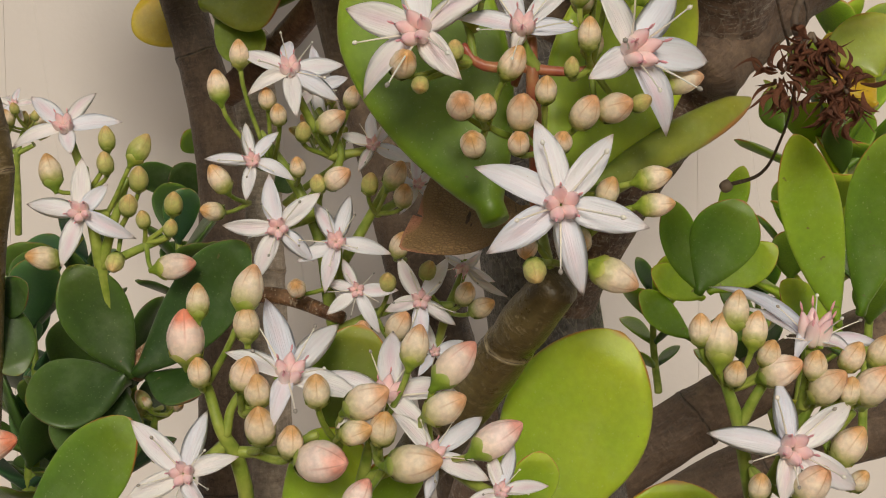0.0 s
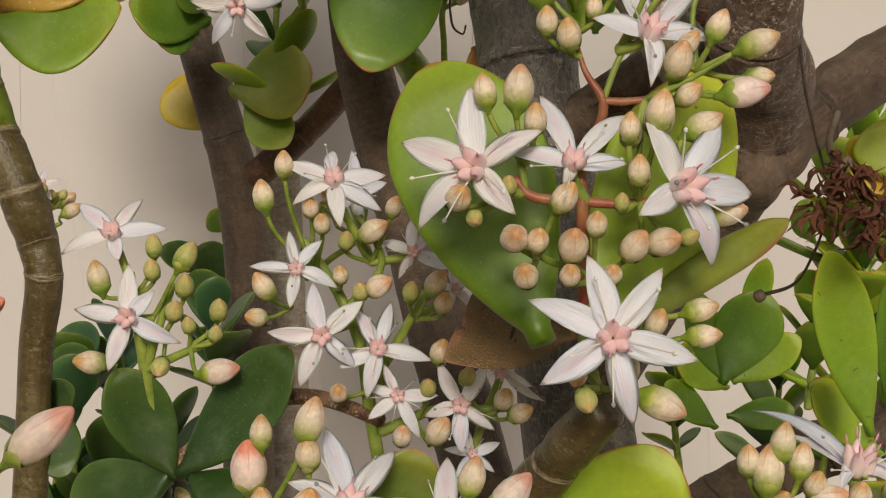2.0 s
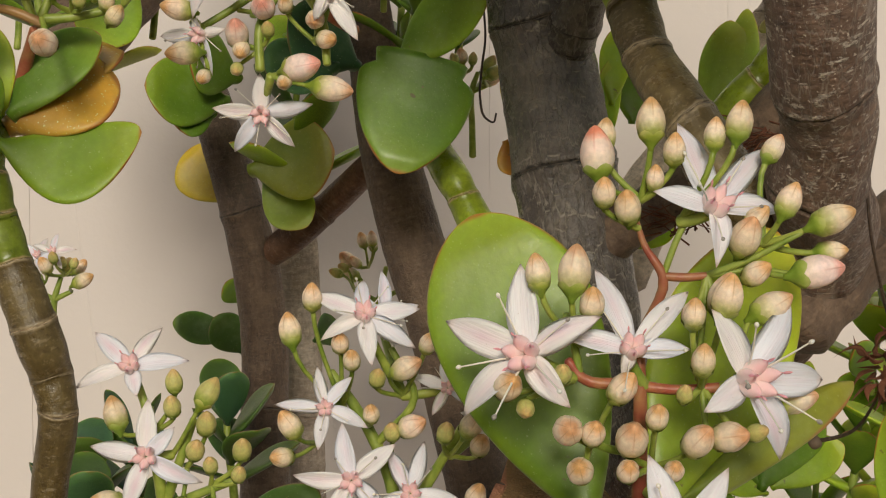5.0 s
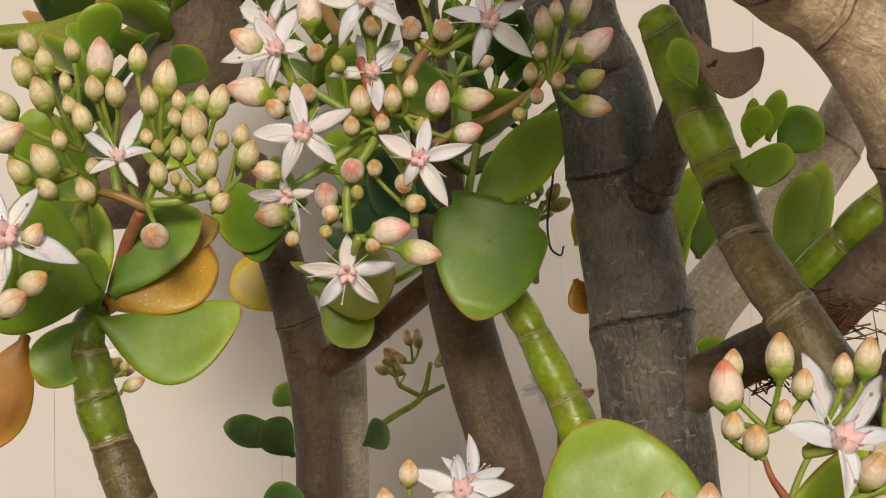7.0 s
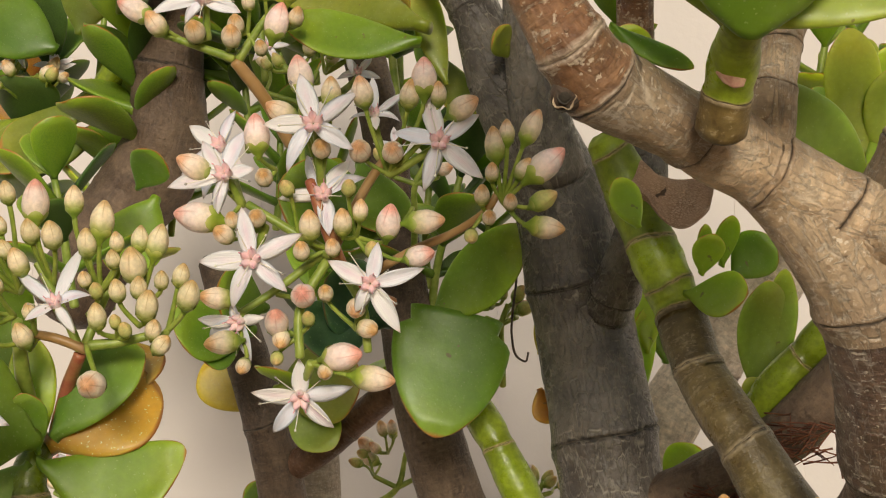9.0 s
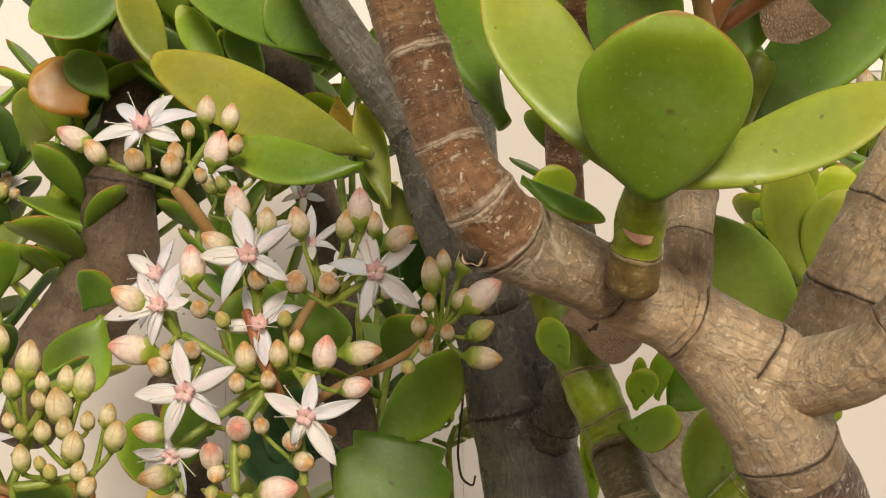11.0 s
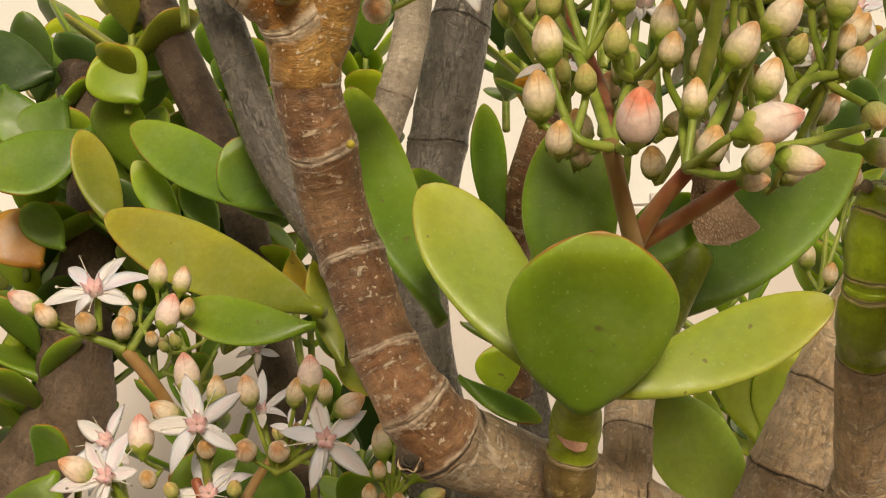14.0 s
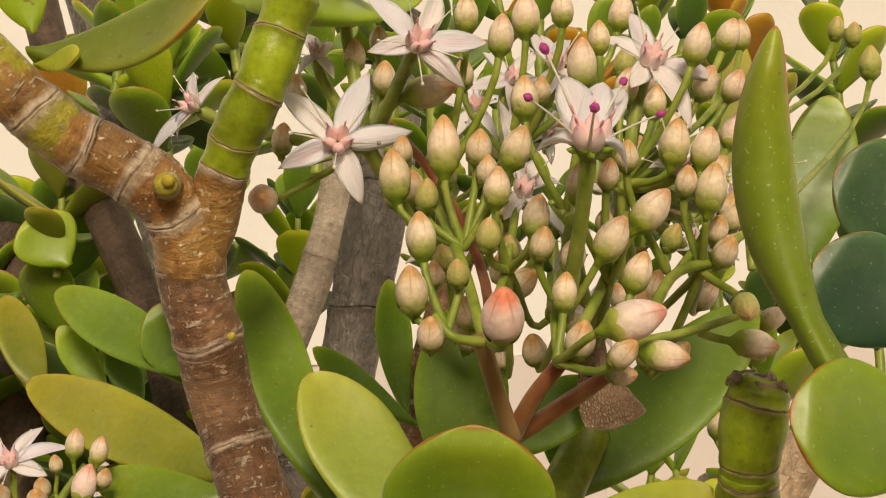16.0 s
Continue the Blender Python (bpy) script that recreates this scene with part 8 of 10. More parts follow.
bloom(top_cluster, (-2.03, 112.00, 618.51), (-0.60, -0.75, 0.27), [(-6.56, 114.53, 615.34), (-4.25, 113.05, 616.43), (-2.54, 113.78, 622.37), (0.21, 111.11, 621.12)], anther=1)
bloom(top_cluster, (8.32, 112.00, 622.59), (0.02, -0.80, 0.60), [(7.43, 114.23, 625.62), (9.54, 113.77, 624.92), (9.77, 110.21, 620.12), (6.70, 110.68, 620.87)])
bloom(top_cluster, (24.51, 107.02, 608.54), (0.17, -0.90, 0.41), [(23.56, 111.23, 618.09), (28.07, 108.35, 609.98), (22.82, 105.52, 605.96), (28.11, 105.91, 604.67), (26.26, 109.00, 612.15)])
bloom(top_cluster, (35.46, 107.24, 619.04), (0.17, -0.92, 0.35), [(34.58, 109.10, 624.34), (41.59, 107.94, 617.90), (31.57, 107.55, 621.74), (38.29, 105.54, 613.24), (33.50, 105.88, 616.45)])
bloom(top_cluster, (28.33, 111.13, 620.46), (-0.06, -0.90, 0.43), [(26.60, 113.21, 624.60), (29.70, 112.75, 624.10), (26.48, 109.45, 616.63), (30.34, 109.83, 618.01)])
bloom(top_cluster, (36.62, 106.58, 609.73), (0.23, -0.86, 0.45), [(35.29, 108.70, 614.43), (38.55, 106.29, 608.19), (34.63, 106.30, 610.21), (41.00, 109.21, 612.46)], anther=1)
bloom(top_cluster, (48.46, 123.58, 614.35), (0.18, -0.94, 0.29), [(47.19, 125.09, 620.10), (51.68, 124.88, 616.65), (50.31, 122.52, 609.74), (46.79, 122.57, 612.04)])
bloom(top_cluster, (21.96, 125.12, 622.06), (0.01, -0.95, 0.30), [(18.32, 125.52, 623.41), (21.66, 126.60, 626.79), (25.19, 125.46, 623.09), (23.87, 123.81, 617.85), (19.67, 124.03, 618.64)])
bloom(top_cluster, (28.66, 112.76, 605.63), (0.01, -0.95, 0.30), [(26.54, 114.08, 609.88), (30.60, 113.23, 607.10), (29.49, 112.10, 603.52), (27.14, 111.96, 603.11)])
bloom(top_cluster, (10.54, 108.00, 627.88), (0.01, -0.95, 0.30), [(8.83, 108.99, 631.07), (13.00, 108.80, 630.36), (13.21, 107.17, 625.15), (8.58, 107.36, 625.89)])
bud(top_cluster, (20.56, 102.84, 620.44), (20.69, 102.10, 623.49), 1.9, 'cream')
bud(top_cluster, (22.99, 102.34, 618.21), (23.44, 101.54, 621.49), 2.0, 'blush')
bud(top_cluster, (25.51, 106.86, 621.50), (25.67, 106.00, 625.10), 2.3, 'blush')
bud(top_cluster, (28.07, 102.91, 620.63), (28.20, 102.23, 623.40), 1.8, 'cream')
bud(top_cluster, (29.10, 101.73, 614.98), (29.29, 100.75, 619.01), 2.3, 'blush')
bud(top_cluster, (30.67, 102.20, 617.89), (30.79, 101.54, 620.63), 1.7, 'cream')
bud(top_cluster, (38.19, 104.14, 617.52), (39.27, 103.32, 620.87), 2.1, 'blush')
bud(top_cluster, (11.40, 112.40, 621.19), (11.49, 110.45, 623.56), 1.9, 'cream')
bud(top_cluster, (13.72, 111.88, 618.82), (14.07, 109.85, 621.27), 2.0, 'cream')
bud(top_cluster, (15.63, 106.69, 616.70), (19.91, 106.39, 617.60), 2.7, 'blush')
bud(top_cluster, (6.23, 115.52, 619.53), (6.32, 113.62, 621.84), 1.8, 'cream')
bud(top_cluster, (4.81, 114.33, 614.75), (5.38, 112.37, 617.07), 1.9, 'cream')
bud(top_cluster, (3.76, 111.75, 609.97), (3.71, 107.95, 609.44), 2.4, 'blush')
bud(top_cluster, (14.63, 102.97, 607.04), (14.44, 101.97, 611.18), 2.4, 'cream')
bud(top_cluster, (15.15, 105.89, 610.84), (15.23, 104.25, 612.82), 1.6, 'cream')
bud(top_cluster, (16.73, 101.86, 605.84), (17.04, 100.04, 608.02), 1.8, 'green')
bud(top_cluster, (18.23, 101.77, 608.59), (18.44, 100.65, 613.23), 2.5, 'cream')
bud(top_cluster, (20.82, 102.14, 609.34), (21.16, 100.14, 611.76), 2.0, 'cream')
bud(top_cluster, (16.40, 97.39, 601.15), (16.24, 96.55, 604.68), 2.2, 'cream')
bud(top_cluster, (21.79, 98.53, 605.02), (22.20, 97.79, 608.08), 2.0, 'cream')
bud(top_cluster, (21.47, 102.45, 607.83), (21.56, 100.71, 609.95), 1.7, 'cream')
bud(top_cluster, (22.98, 99.55, 608.16), (24.37, 98.73, 611.42), 2.2, 'cream')
bud(top_cluster, (24.74, 103.82, 613.51), (24.90, 102.98, 616.95), 2.2, 'cream')
bud(top_cluster, (26.34, 106.35, 615.56), (26.42, 104.79, 617.46), 1.5, 'cream')
bud(top_cluster, (27.87, 98.60, 604.97), (28.01, 97.86, 608.06), 2.0, 'cream')
bud(top_cluster, (30.02, 99.33, 606.24), (30.31, 97.64, 608.28), 1.6, 'cream')
bud(top_cluster, (31.66, 99.78, 607.68), (31.74, 98.08, 609.75), 1.7, 'cream')
bud(top_cluster, (21.08, 97.88, 601.60), (21.17, 96.06, 603.80), 1.8, 'green')
bud(top_cluster, (24.30, 97.84, 602.58), (25.01, 97.08, 605.68), 2.0, 'cream')
bud(top_cluster, (24.60, 97.66, 600.79), (25.13, 95.86, 602.93), 1.8, 'cream')
bud(top_cluster, (28.89, 97.29, 600.55), (30.92, 96.51, 603.62), 2.3, 'blush')
bud(top_cluster, (31.67, 97.96, 602.80), (34.33, 97.24, 605.62), 2.4, 'blush')
bud(top_cluster, (29.98, 102.21, 603.75), (30.04, 100.43, 605.22), 1.4, 'cream')
bud(top_cluster, (26.70, 97.42, 599.77), (27.25, 95.54, 601.99), 1.8, 'cream')
bud(top_cluster, (18.82, 97.00, 598.99), (18.70, 95.04, 600.62), 1.6, 'green')
bud(top_cluster, (25.91, 95.91, 596.69), (26.29, 95.23, 599.49), 1.8, 'cream')
bud(top_cluster, (30.76, 96.42, 597.93), (31.99, 95.70, 600.80), 2.0, 'cream')
bud(top_cluster, (15.58, 96.61, 597.08), (15.40, 94.61, 600.31), 2.3, 'cream')
bud(top_cluster, (16.63, 95.72, 594.36), (16.70, 93.32, 596.34), 1.9, 'cream')
bud(top_cluster, (21.27, 90.78, 593.98), (21.38, 87.24, 596.90), 2.8, 'coral')
bud(top_cluster, (26.53, 95.57, 593.33), (27.12, 93.19, 595.62), 2.1, 'cream')
bud(top_cluster, (27.94, 90.04, 594.28), (32.17, 89.70, 595.40), 2.7, 'pink')
bud(top_cluster, (28.32, 91.07, 592.08), (29.82, 88.99, 593.30), 1.7, 'cream')
bud(top_cluster, (30.44, 91.92, 592.96), (33.81, 92.00, 592.40), 2.0, 'blush')
bud(top_cluster, (28.59, 94.15, 591.76), (30.31, 92.79, 591.67), 1.4, 'blush')
bud(top_cluster, (39.41, 100.51, 597.92), (39.30, 97.79, 596.08), 2.0, 'green')
bud(top_cluster, (37.73, 97.20, 594.29), (41.14, 97.28, 593.72), 2.1, 'blush')
bud(top_cluster, (38.52, 104.17, 603.05), (38.97, 102.05, 604.76), 1.7, 'cream')
bud(top_cluster, (38.65, 103.70, 601.13), (39.54, 101.40, 602.87), 1.9, 'cream')
bud(top_cluster, (35.74, 103.74, 609.15), (36.60, 102.82, 612.88), 2.4, 'cream')
bud(top_cluster, (37.96, 103.54, 608.79), (39.01, 102.74, 612.04), 2.2, 'blush')
bud(top_cluster, (36.21, 102.17, 606.21), (36.51, 100.43, 608.31), 1.7, 'cream')
bud(top_cluster, (37.54, 100.63, 604.51), (38.41, 99.69, 608.32), 2.3, 'cream')
bud(top_cluster, (39.67, 109.78, 616.54), (40.77, 107.72, 618.86), 2.0, 'blush')
bud(top_cluster, (42.47, 111.63, 616.97), (43.49, 109.73, 619.12), 1.9, 'blush')
bud(top_cluster, (42.65, 113.94, 613.51), (43.95, 113.18, 616.57), 2.1, 'pink')
bud(top_cluster, (20.53, 113.90, 619.75), (20.62, 112.02, 622.03), 1.8, 'cream')
bud(top_cluster, (35.15, 106.60, 613.93), (35.78, 105.92, 616.70), 1.8, 'cream')
bud(top_cluster, (33.07, 108.05, 615.85), (34.05, 107.31, 618.86), 2.0, 'blush')
bud(top_cluster, (43.13, 114.29, 622.46), (44.34, 113.59, 625.29), 2.0, 'blush')
bud(top_cluster, (34.33, 114.91, 624.94), (35.09, 114.09, 628.27), 2.2, 'blush')
bud(top_cluster, (13.30, 120.70, 625.97), (13.39, 118.90, 628.15), 1.7, 'cream')
bud(top_cluster, (22.94, 105.42, 602.47), (23.01, 103.82, 604.41), 1.6, 'green')
bud(top_cluster, (34.98, 104.73, 602.66), (35.87, 103.07, 604.52), 1.6, 'green')
bud(top_cluster, (46.67, 122.30, 625.55), (46.80, 121.58, 628.51), 1.9, 'blush')
bud(top_cluster, (65.11, 141.70, 629.01), (65.28, 140.78, 632.81), 2.4, 'green')
bud(top_cluster, (63.94, 142.88, 633.33), (64.03, 141.00, 635.62), 1.8, 'green')
bud(top_cluster, (62.23, 143.02, 634.12), (62.32, 141.14, 636.41), 1.8, 'green')
bud(top_cluster, (18.76, 120.63, 604.62), (18.58, 118.02, 606.80), 2.1, 'cream')
bud(top_cluster, (29.00, 110.64, 606.89), (28.29, 108.70, 608.70), 1.7, 'cream')
bud(top_cluster, (39.73, 120.36, 616.58), (38.95, 119.58, 619.43), 1.9, 'cream')
bud(top_cluster, (14.89, 110.92, 611.83), (15.34, 109.75, 614.62), 1.9, 'blush')
bud(top_cluster, (38.04, 119.27, 620.44), (37.19, 116.44, 622.63), 2.3, 'blush')
bud(top_cluster, (18.41, 111.71, 603.49), (17.81, 109.34, 605.21), 1.8, 'green')
bud(top_cluster, (41.05, 111.30, 605.67), (42.60, 109.25, 607.75), 2.0, 'cream')
bud(top_cluster, (26.27, 111.08, 598.95), (28.03, 109.98, 600.67), 1.7, 'cream')
bud(top_cluster, (41.39, 112.12, 606.77), (41.93, 109.96, 608.59), 1.8, 'cream')
bud(top_cluster, (34.40, 114.32, 595.13), (33.86, 112.73, 597.03), 1.6, 'green')
bud(top_cluster, (22.63, 110.97, 595.14), (22.24, 109.38, 597.12), 1.6, 'blush')
bud(top_cluster, (32.63, 116.49, 613.64), (32.01, 115.08, 615.97), 1.7, 'cream')
bud(top_cluster, (33.99, 122.99, 605.04), (36.22, 120.49, 606.79), 2.3, 'green')
bud(top_cluster, (29.86, 109.26, 596.88), (30.11, 107.05, 598.77), 1.8, 'green')
bud(top_cluster, (16.12, 122.84, 611.95), (15.91, 121.00, 615.14), 2.3, 'cream')
bud(top_cluster, (36.40, 127.78, 625.27), (36.84, 126.23, 628.13), 2.0, 'green')
bud(top_cluster, (34.48, 110.11, 607.38), (36.17, 108.40, 608.74), 1.7, 'cream')
bud(top_cluster, (20.16, 114.38, 599.16), (19.29, 112.28, 601.66), 2.1, 'cream')
bud(top_cluster, (40.61, 115.67, 608.57), (41.36, 113.50, 610.14), 1.7, 'cream')
bud(top_cluster, (17.31, 111.92, 602.26), (17.36, 109.82, 604.07), 1.7, 'cream')
bud(top_cluster, (24.94, 109.25, 595.19), (24.51, 106.63, 597.16), 2.0, 'cream')
bud(top_cluster, (32.71, 115.53, 600.57), (32.31, 113.56, 602.31), 1.6, 'blush')
bud(top_cluster, (23.28, 112.82, 608.02), (23.52, 110.66, 609.76), 1.7, 'cream')
bud(top_cluster, (35.89, 119.48, 601.56), (36.69, 117.62, 604.22), 2.1, 'cream')
bud(top_cluster, (14.41, 113.76, 609.57), (13.94, 111.72, 611.19), 1.6, 'green')
bud(top_cluster, (36.31, 123.43, 615.57), (36.61, 121.30, 617.48), 1.8, 'blush')
bud(top_cluster, (39.24, 124.65, 610.48), (40.02, 121.86, 612.42), 2.2, 'blush')
bud(top_cluster, (23.44, 123.13, 604.80), (23.14, 120.44, 606.78), 2.1, 'blush')
bud(top_cluster, (25.47, 121.02, 614.83), (24.88, 117.92, 617.11), 2.4, 'cream')
bud(top_cluster, (35.57, 112.88, 595.03), (37.48, 111.23, 596.69), 1.9, 'cream')
bud(top_cluster, (28.32, 110.23, 597.39), (27.67, 108.73, 599.31), 1.6, 'cream')
bud(top_cluster, (33.49, 112.37, 598.86), (34.00, 109.91, 600.90), 2.0, 'cream')
bud(top_cluster, (19.95, 117.52, 597.92), (20.42, 114.95, 599.95), 2.0, 'blush')
bud(top_cluster, (38.22, 111.10, 599.38), (39.71, 109.29, 601.45), 1.9, 'blush')
bud(top_cluster, (40.11, 112.51, 609.85), (41.99, 111.45, 612.26), 2.0, 'cream')
bud(top_cluster, (19.24, 116.37, 598.75), (19.64, 113.78, 600.82), 2.1, 'blush')
bud(top_cluster, (23.38, 111.16, 601.27), (25.35, 108.61, 602.60), 2.2, 'cream')
bud(top_cluster, (23.76, 115.94, 604.30), (23.72, 114.66, 607.40), 2.1, 'blush')
bud(top_cluster, (42.47, 120.02, 605.70), (43.23, 117.21, 608.00), 2.3, 'blush')
bud(top_cluster, (18.91, 120.48, 612.85), (18.76, 118.55, 615.40), 2.0, 'green')
bloom(top_cluster, (27.62, 117.21, 616.69), (0.32, -0.91, 0.27), [(25.43, 117.03, 618.65), (29.13, 118.55, 619.44), (30.75, 118.23, 616.43), (28.04, 116.50, 613.78), (24.76, 115.76, 615.16)])
bloom(top_cluster, (34.04, 116.89, 610.68), (0.26, -0.92, 0.28), [(31.75, 115.39, 607.85), (30.63, 116.21, 611.66), (34.22, 117.97, 614.11), (37.57, 118.24, 611.82), (36.04, 116.65, 607.95)])
bloom(top_cluster, (40.11, 116.29, 605.99), (-0.01, -0.95, 0.30), [(43.18, 115.73, 604.31), (39.40, 115.27, 602.72), (36.60, 116.22, 605.64), (38.65, 117.27, 609.05), (42.72, 116.96, 608.23)])
bloom(top_cluster, (25.01, 118.00, 622.07), (0.30, -0.91, 0.27), [(21.04, 116.29, 620.72), (22.73, 118.16, 625.11), (27.58, 119.81, 625.31), (28.88, 118.97, 621.04), (24.84, 116.79, 618.20)])
bloom(top_cluster, (29.86, 110.96, 599.08), (-0.03, -0.95, 0.30), [(32.81, 110.98, 599.40), (31.13, 110.12, 596.51), (27.69, 110.43, 597.17), (27.25, 111.48, 600.46), (30.41, 111.82, 601.84)])
bloom(top_cluster, (43.70, 117.48, 610.67), (0.28, -0.92, 0.27), [(45.38, 117.14, 607.79), (41.17, 115.91, 608.05), (40.46, 116.85, 611.93), (44.23, 118.65, 614.06), (47.27, 118.83, 611.50)])
bloom(top_cluster, (18.07, 119.68, 607.31), (-0.00, -0.95, 0.30), [(20.00, 120.49, 609.90), (21.28, 119.38, 606.35), (18.11, 118.68, 604.13), (14.88, 119.36, 606.30), (16.05, 120.48, 609.86)])

far_bud_spray = cluster('thin upright spray of small buds', (50.9, 165.0, 588.7), [(50.7, 165.0, 588.7), (51.1, 165.0, 591.4)])
stalk(far_bud_spray, [(50.2, 173.0, 580.0, 0.7), (51.0, 167.0, 586.9, 0.6), (50.9, 165.0, 591.4, 0.5)], 'green')
bud(far_bud_spray, (49.97, 165.19, 593.98), (50.10, 164.81, 597.56), 2.1, 'cream')
bud(far_bud_spray, (52.20, 165.84, 592.00), (52.84, 164.16, 594.67), 2.0, 'cream')
bud(far_bud_spray, (55.42, 165.21, 602.54), (56.33, 164.79, 606.73), 2.7, 'blush')
bud(far_bud_spray, (56.17, 165.07, 606.93), (59.99, 164.93, 608.95), 2.7, 'blush')

far_spray_middle = cluster('far spray of tiny green buds by the wall', (-27.5, 330.0, 505.9), [(-27.5, 330.0, 505.9), (-32.9, 330.0, 508.6), (-22.2, 330.0, 508.6), (-29.6, 330.0, 514.0), (-24.3, 330.0, 514.0)])
stalk(far_spray_middle, [(-41.4, 334.0, 495.8, 1.1), (-34.4, 332.0, 500.9, 1.0), (-27.5, 330.0, 505.9, 0.9), (-25.4, 330.0, 514.0, 0.7)], 'green')
stalk(far_spray_middle, [(-27.5, 330.0, 505.9, 0.8), (-32.9, 330.0, 508.6, 0.7)], 'green')
stalk(far_spray_middle, [(-27.5, 330.0, 505.9, 0.8), (-22.2, 330.0, 508.6, 0.7)], 'green')
bud(far_spray_middle, (-28.04, 327.90, 517.76), (-28.30, 326.92, 521.34), 2.3, 'cream')
bud(far_spray_middle, (-27.76, 323.01, 519.06), (-28.05, 322.29, 523.06), 2.5, 'blush')
bud(far_spray_middle, (-29.86, 325.55, 518.75), (-30.90, 323.84, 522.63), 2.7, 'cream')
bud(far_spray_middle, (-32.36, 334.68, 510.94), (-37.08, 334.09, 513.53), 3.3, 'cream')
bud(far_spray_middle, (-30.07, 326.69, 519.41), (-30.72, 324.48, 522.20), 2.2, 'blush')
bud(far_spray_middle, (-21.09, 326.95, 516.36), (-17.83, 326.05, 520.13), 3.1, 'green')
bud(far_spray_middle, (-23.84, 336.92, 512.91), (-20.20, 335.74, 516.81), 3.4, 'cream')
bud(far_spray_middle, (-23.28, 338.11, 512.65), (-20.44, 336.74, 515.19), 2.5, 'cream')
bud(far_spray_middle, (-34.73, 322.76, 512.45), (-38.03, 321.50, 513.83), 2.3, 'green')
bud(far_spray_middle, (-34.84, 331.85, 513.23), (-36.84, 329.36, 514.66), 2.2, 'green')
bud(far_spray_middle, (-31.73, 332.03, 513.88), (-34.04, 330.53, 516.63), 2.4, 'blush')
bud(far_spray_middle, (-33.97, 334.92, 514.45), (-36.58, 330.95, 517.38), 3.4, 'blush')
bud(far_spray_middle, (-20.55, 325.03, 515.34), (-17.19, 322.85, 518.25), 3.1, 'cream')
bud(far_spray_middle, (-22.51, 334.63, 517.85), (-20.73, 332.92, 521.00), 2.5, 'cream')
bud(far_spray_middle, (-21.34, 324.61, 515.08), (-18.17, 322.91, 517.91), 2.8, 'green')
bud(far_spray_middle, (-21.69, 335.13, 513.16), (-19.18, 332.73, 515.03), 2.4, 'blush')

far_spray_left = cluster('far cluster of pale flowers in the light', (-104.6, 300.0, 594.9), [(-104.6, 300.0, 594.9), (-109.5, 300.0, 596.7), (-99.6, 300.0, 596.6), (-106.5, 300.0, 600.4), (-101.5, 300.0, 600.3)])
stalk(far_spray_left, [(-103.5, 304.0, 589.8, 1.0), (-104.0, 302.0, 592.3, 0.9), (-104.6, 300.0, 594.9, 0.9), (-102.5, 300.0, 600.3, 0.6)], 'green')
stalk(far_spray_left, [(-104.6, 300.0, 594.9, 0.7), (-109.5, 300.0, 596.7, 0.6)], 'green')
stalk(far_spray_left, [(-104.6, 300.0, 594.9, 0.7), (-99.6, 300.0, 596.6, 0.6)], 'green')
bud(far_spray_left, (-106.87, 300.17, 603.02), (-107.42, 298.04, 605.29), 1.9, 'cream')
bud(far_spray_left, (-104.48, 293.87, 599.94), (-105.60, 290.94, 602.88), 2.7, 'cream')
bud(far_spray_left, (-99.23, 301.81, 601.57), (-96.77, 300.31, 604.57), 2.6, 'cream')
bud(far_spray_left, (-110.72, 298.64, 599.18), (-113.32, 297.30, 600.78), 2.1, 'blush')
bud(far_spray_left, (-96.94, 293.82, 598.81), (-94.29, 291.12, 601.00), 2.7, 'green')
bud(far_spray_left, (-97.45, 302.85, 599.62), (-94.91, 300.56, 601.04), 2.3, 'cream')
bud(far_spray_left, (-106.69, 293.30, 597.40), (-109.20, 291.17, 598.56), 2.2, 'blush')
bud(far_spray_left, (-101.38, 305.17, 601.03), (-99.09, 302.75, 603.54), 2.6, 'cream')
bud(far_spray_left, (-109.03, 305.59, 601.69), (-110.29, 302.86, 604.42), 2.5, 'blush')
bud(far_spray_left, (-109.43, 306.79, 604.48), (-110.25, 305.38, 607.65), 2.2, 'blush')
bud(far_spray_left, (-106.23, 305.59, 602.47), (-106.17, 303.96, 605.35), 2.0, 'cream')
bud(far_spray_left, (-99.04, 295.36, 598.86), (-95.88, 294.27, 602.07), 2.9, 'cream')
bloom(far_spray_left, (-104.96, 298.82, 605.58), (-0.13, -0.91, 0.39), [(-108.61, 298.23, 602.96), (-109.13, 300.31, 607.71), (-103.88, 300.34, 609.52), (-100.12, 298.26, 605.88), (-103.05, 296.96, 601.83)], stamens=False)
bloom(far_spray_left, (-98.46, 303.93, 601.91), (-0.20, -0.90, 0.38), [(-93.90, 303.53, 603.41), (-95.28, 301.88, 598.75), (-101.06, 303.07, 598.46), (-103.25, 305.45, 602.94), (-98.82, 305.74, 606.00)], stamens=False)
bloom(far_spray_left, (-98.75, 303.10, 602.76), (0.07, -0.92, 0.39), [(-103.55, 302.99, 603.38), (-99.63, 304.75, 606.80), (-94.49, 304.23, 604.64), (-95.23, 302.14, 599.89), (-100.83, 301.37, 599.11)], stamens=False)
bloom(far_spray_left, (-112.15, 301.25, 601.90), (-0.06, -0.92, 0.39), [(-116.98, 302.03, 602.99), (-112.48, 303.04, 606.07), (-107.52, 301.58, 603.38), (-108.95, 299.66, 598.64), (-114.80, 299.94, 598.40)], stamens=False)

far_spray_wall = cluster('small pale flowers low at the wall', (-95.2, 300.0, 508.5), [(-95.2, 300.0, 508.5), (-99.1, 300.0, 510.4), (-91.3, 300.0, 510.3), (-96.6, 300.0, 513.9), (-92.7, 300.0, 513.8)])
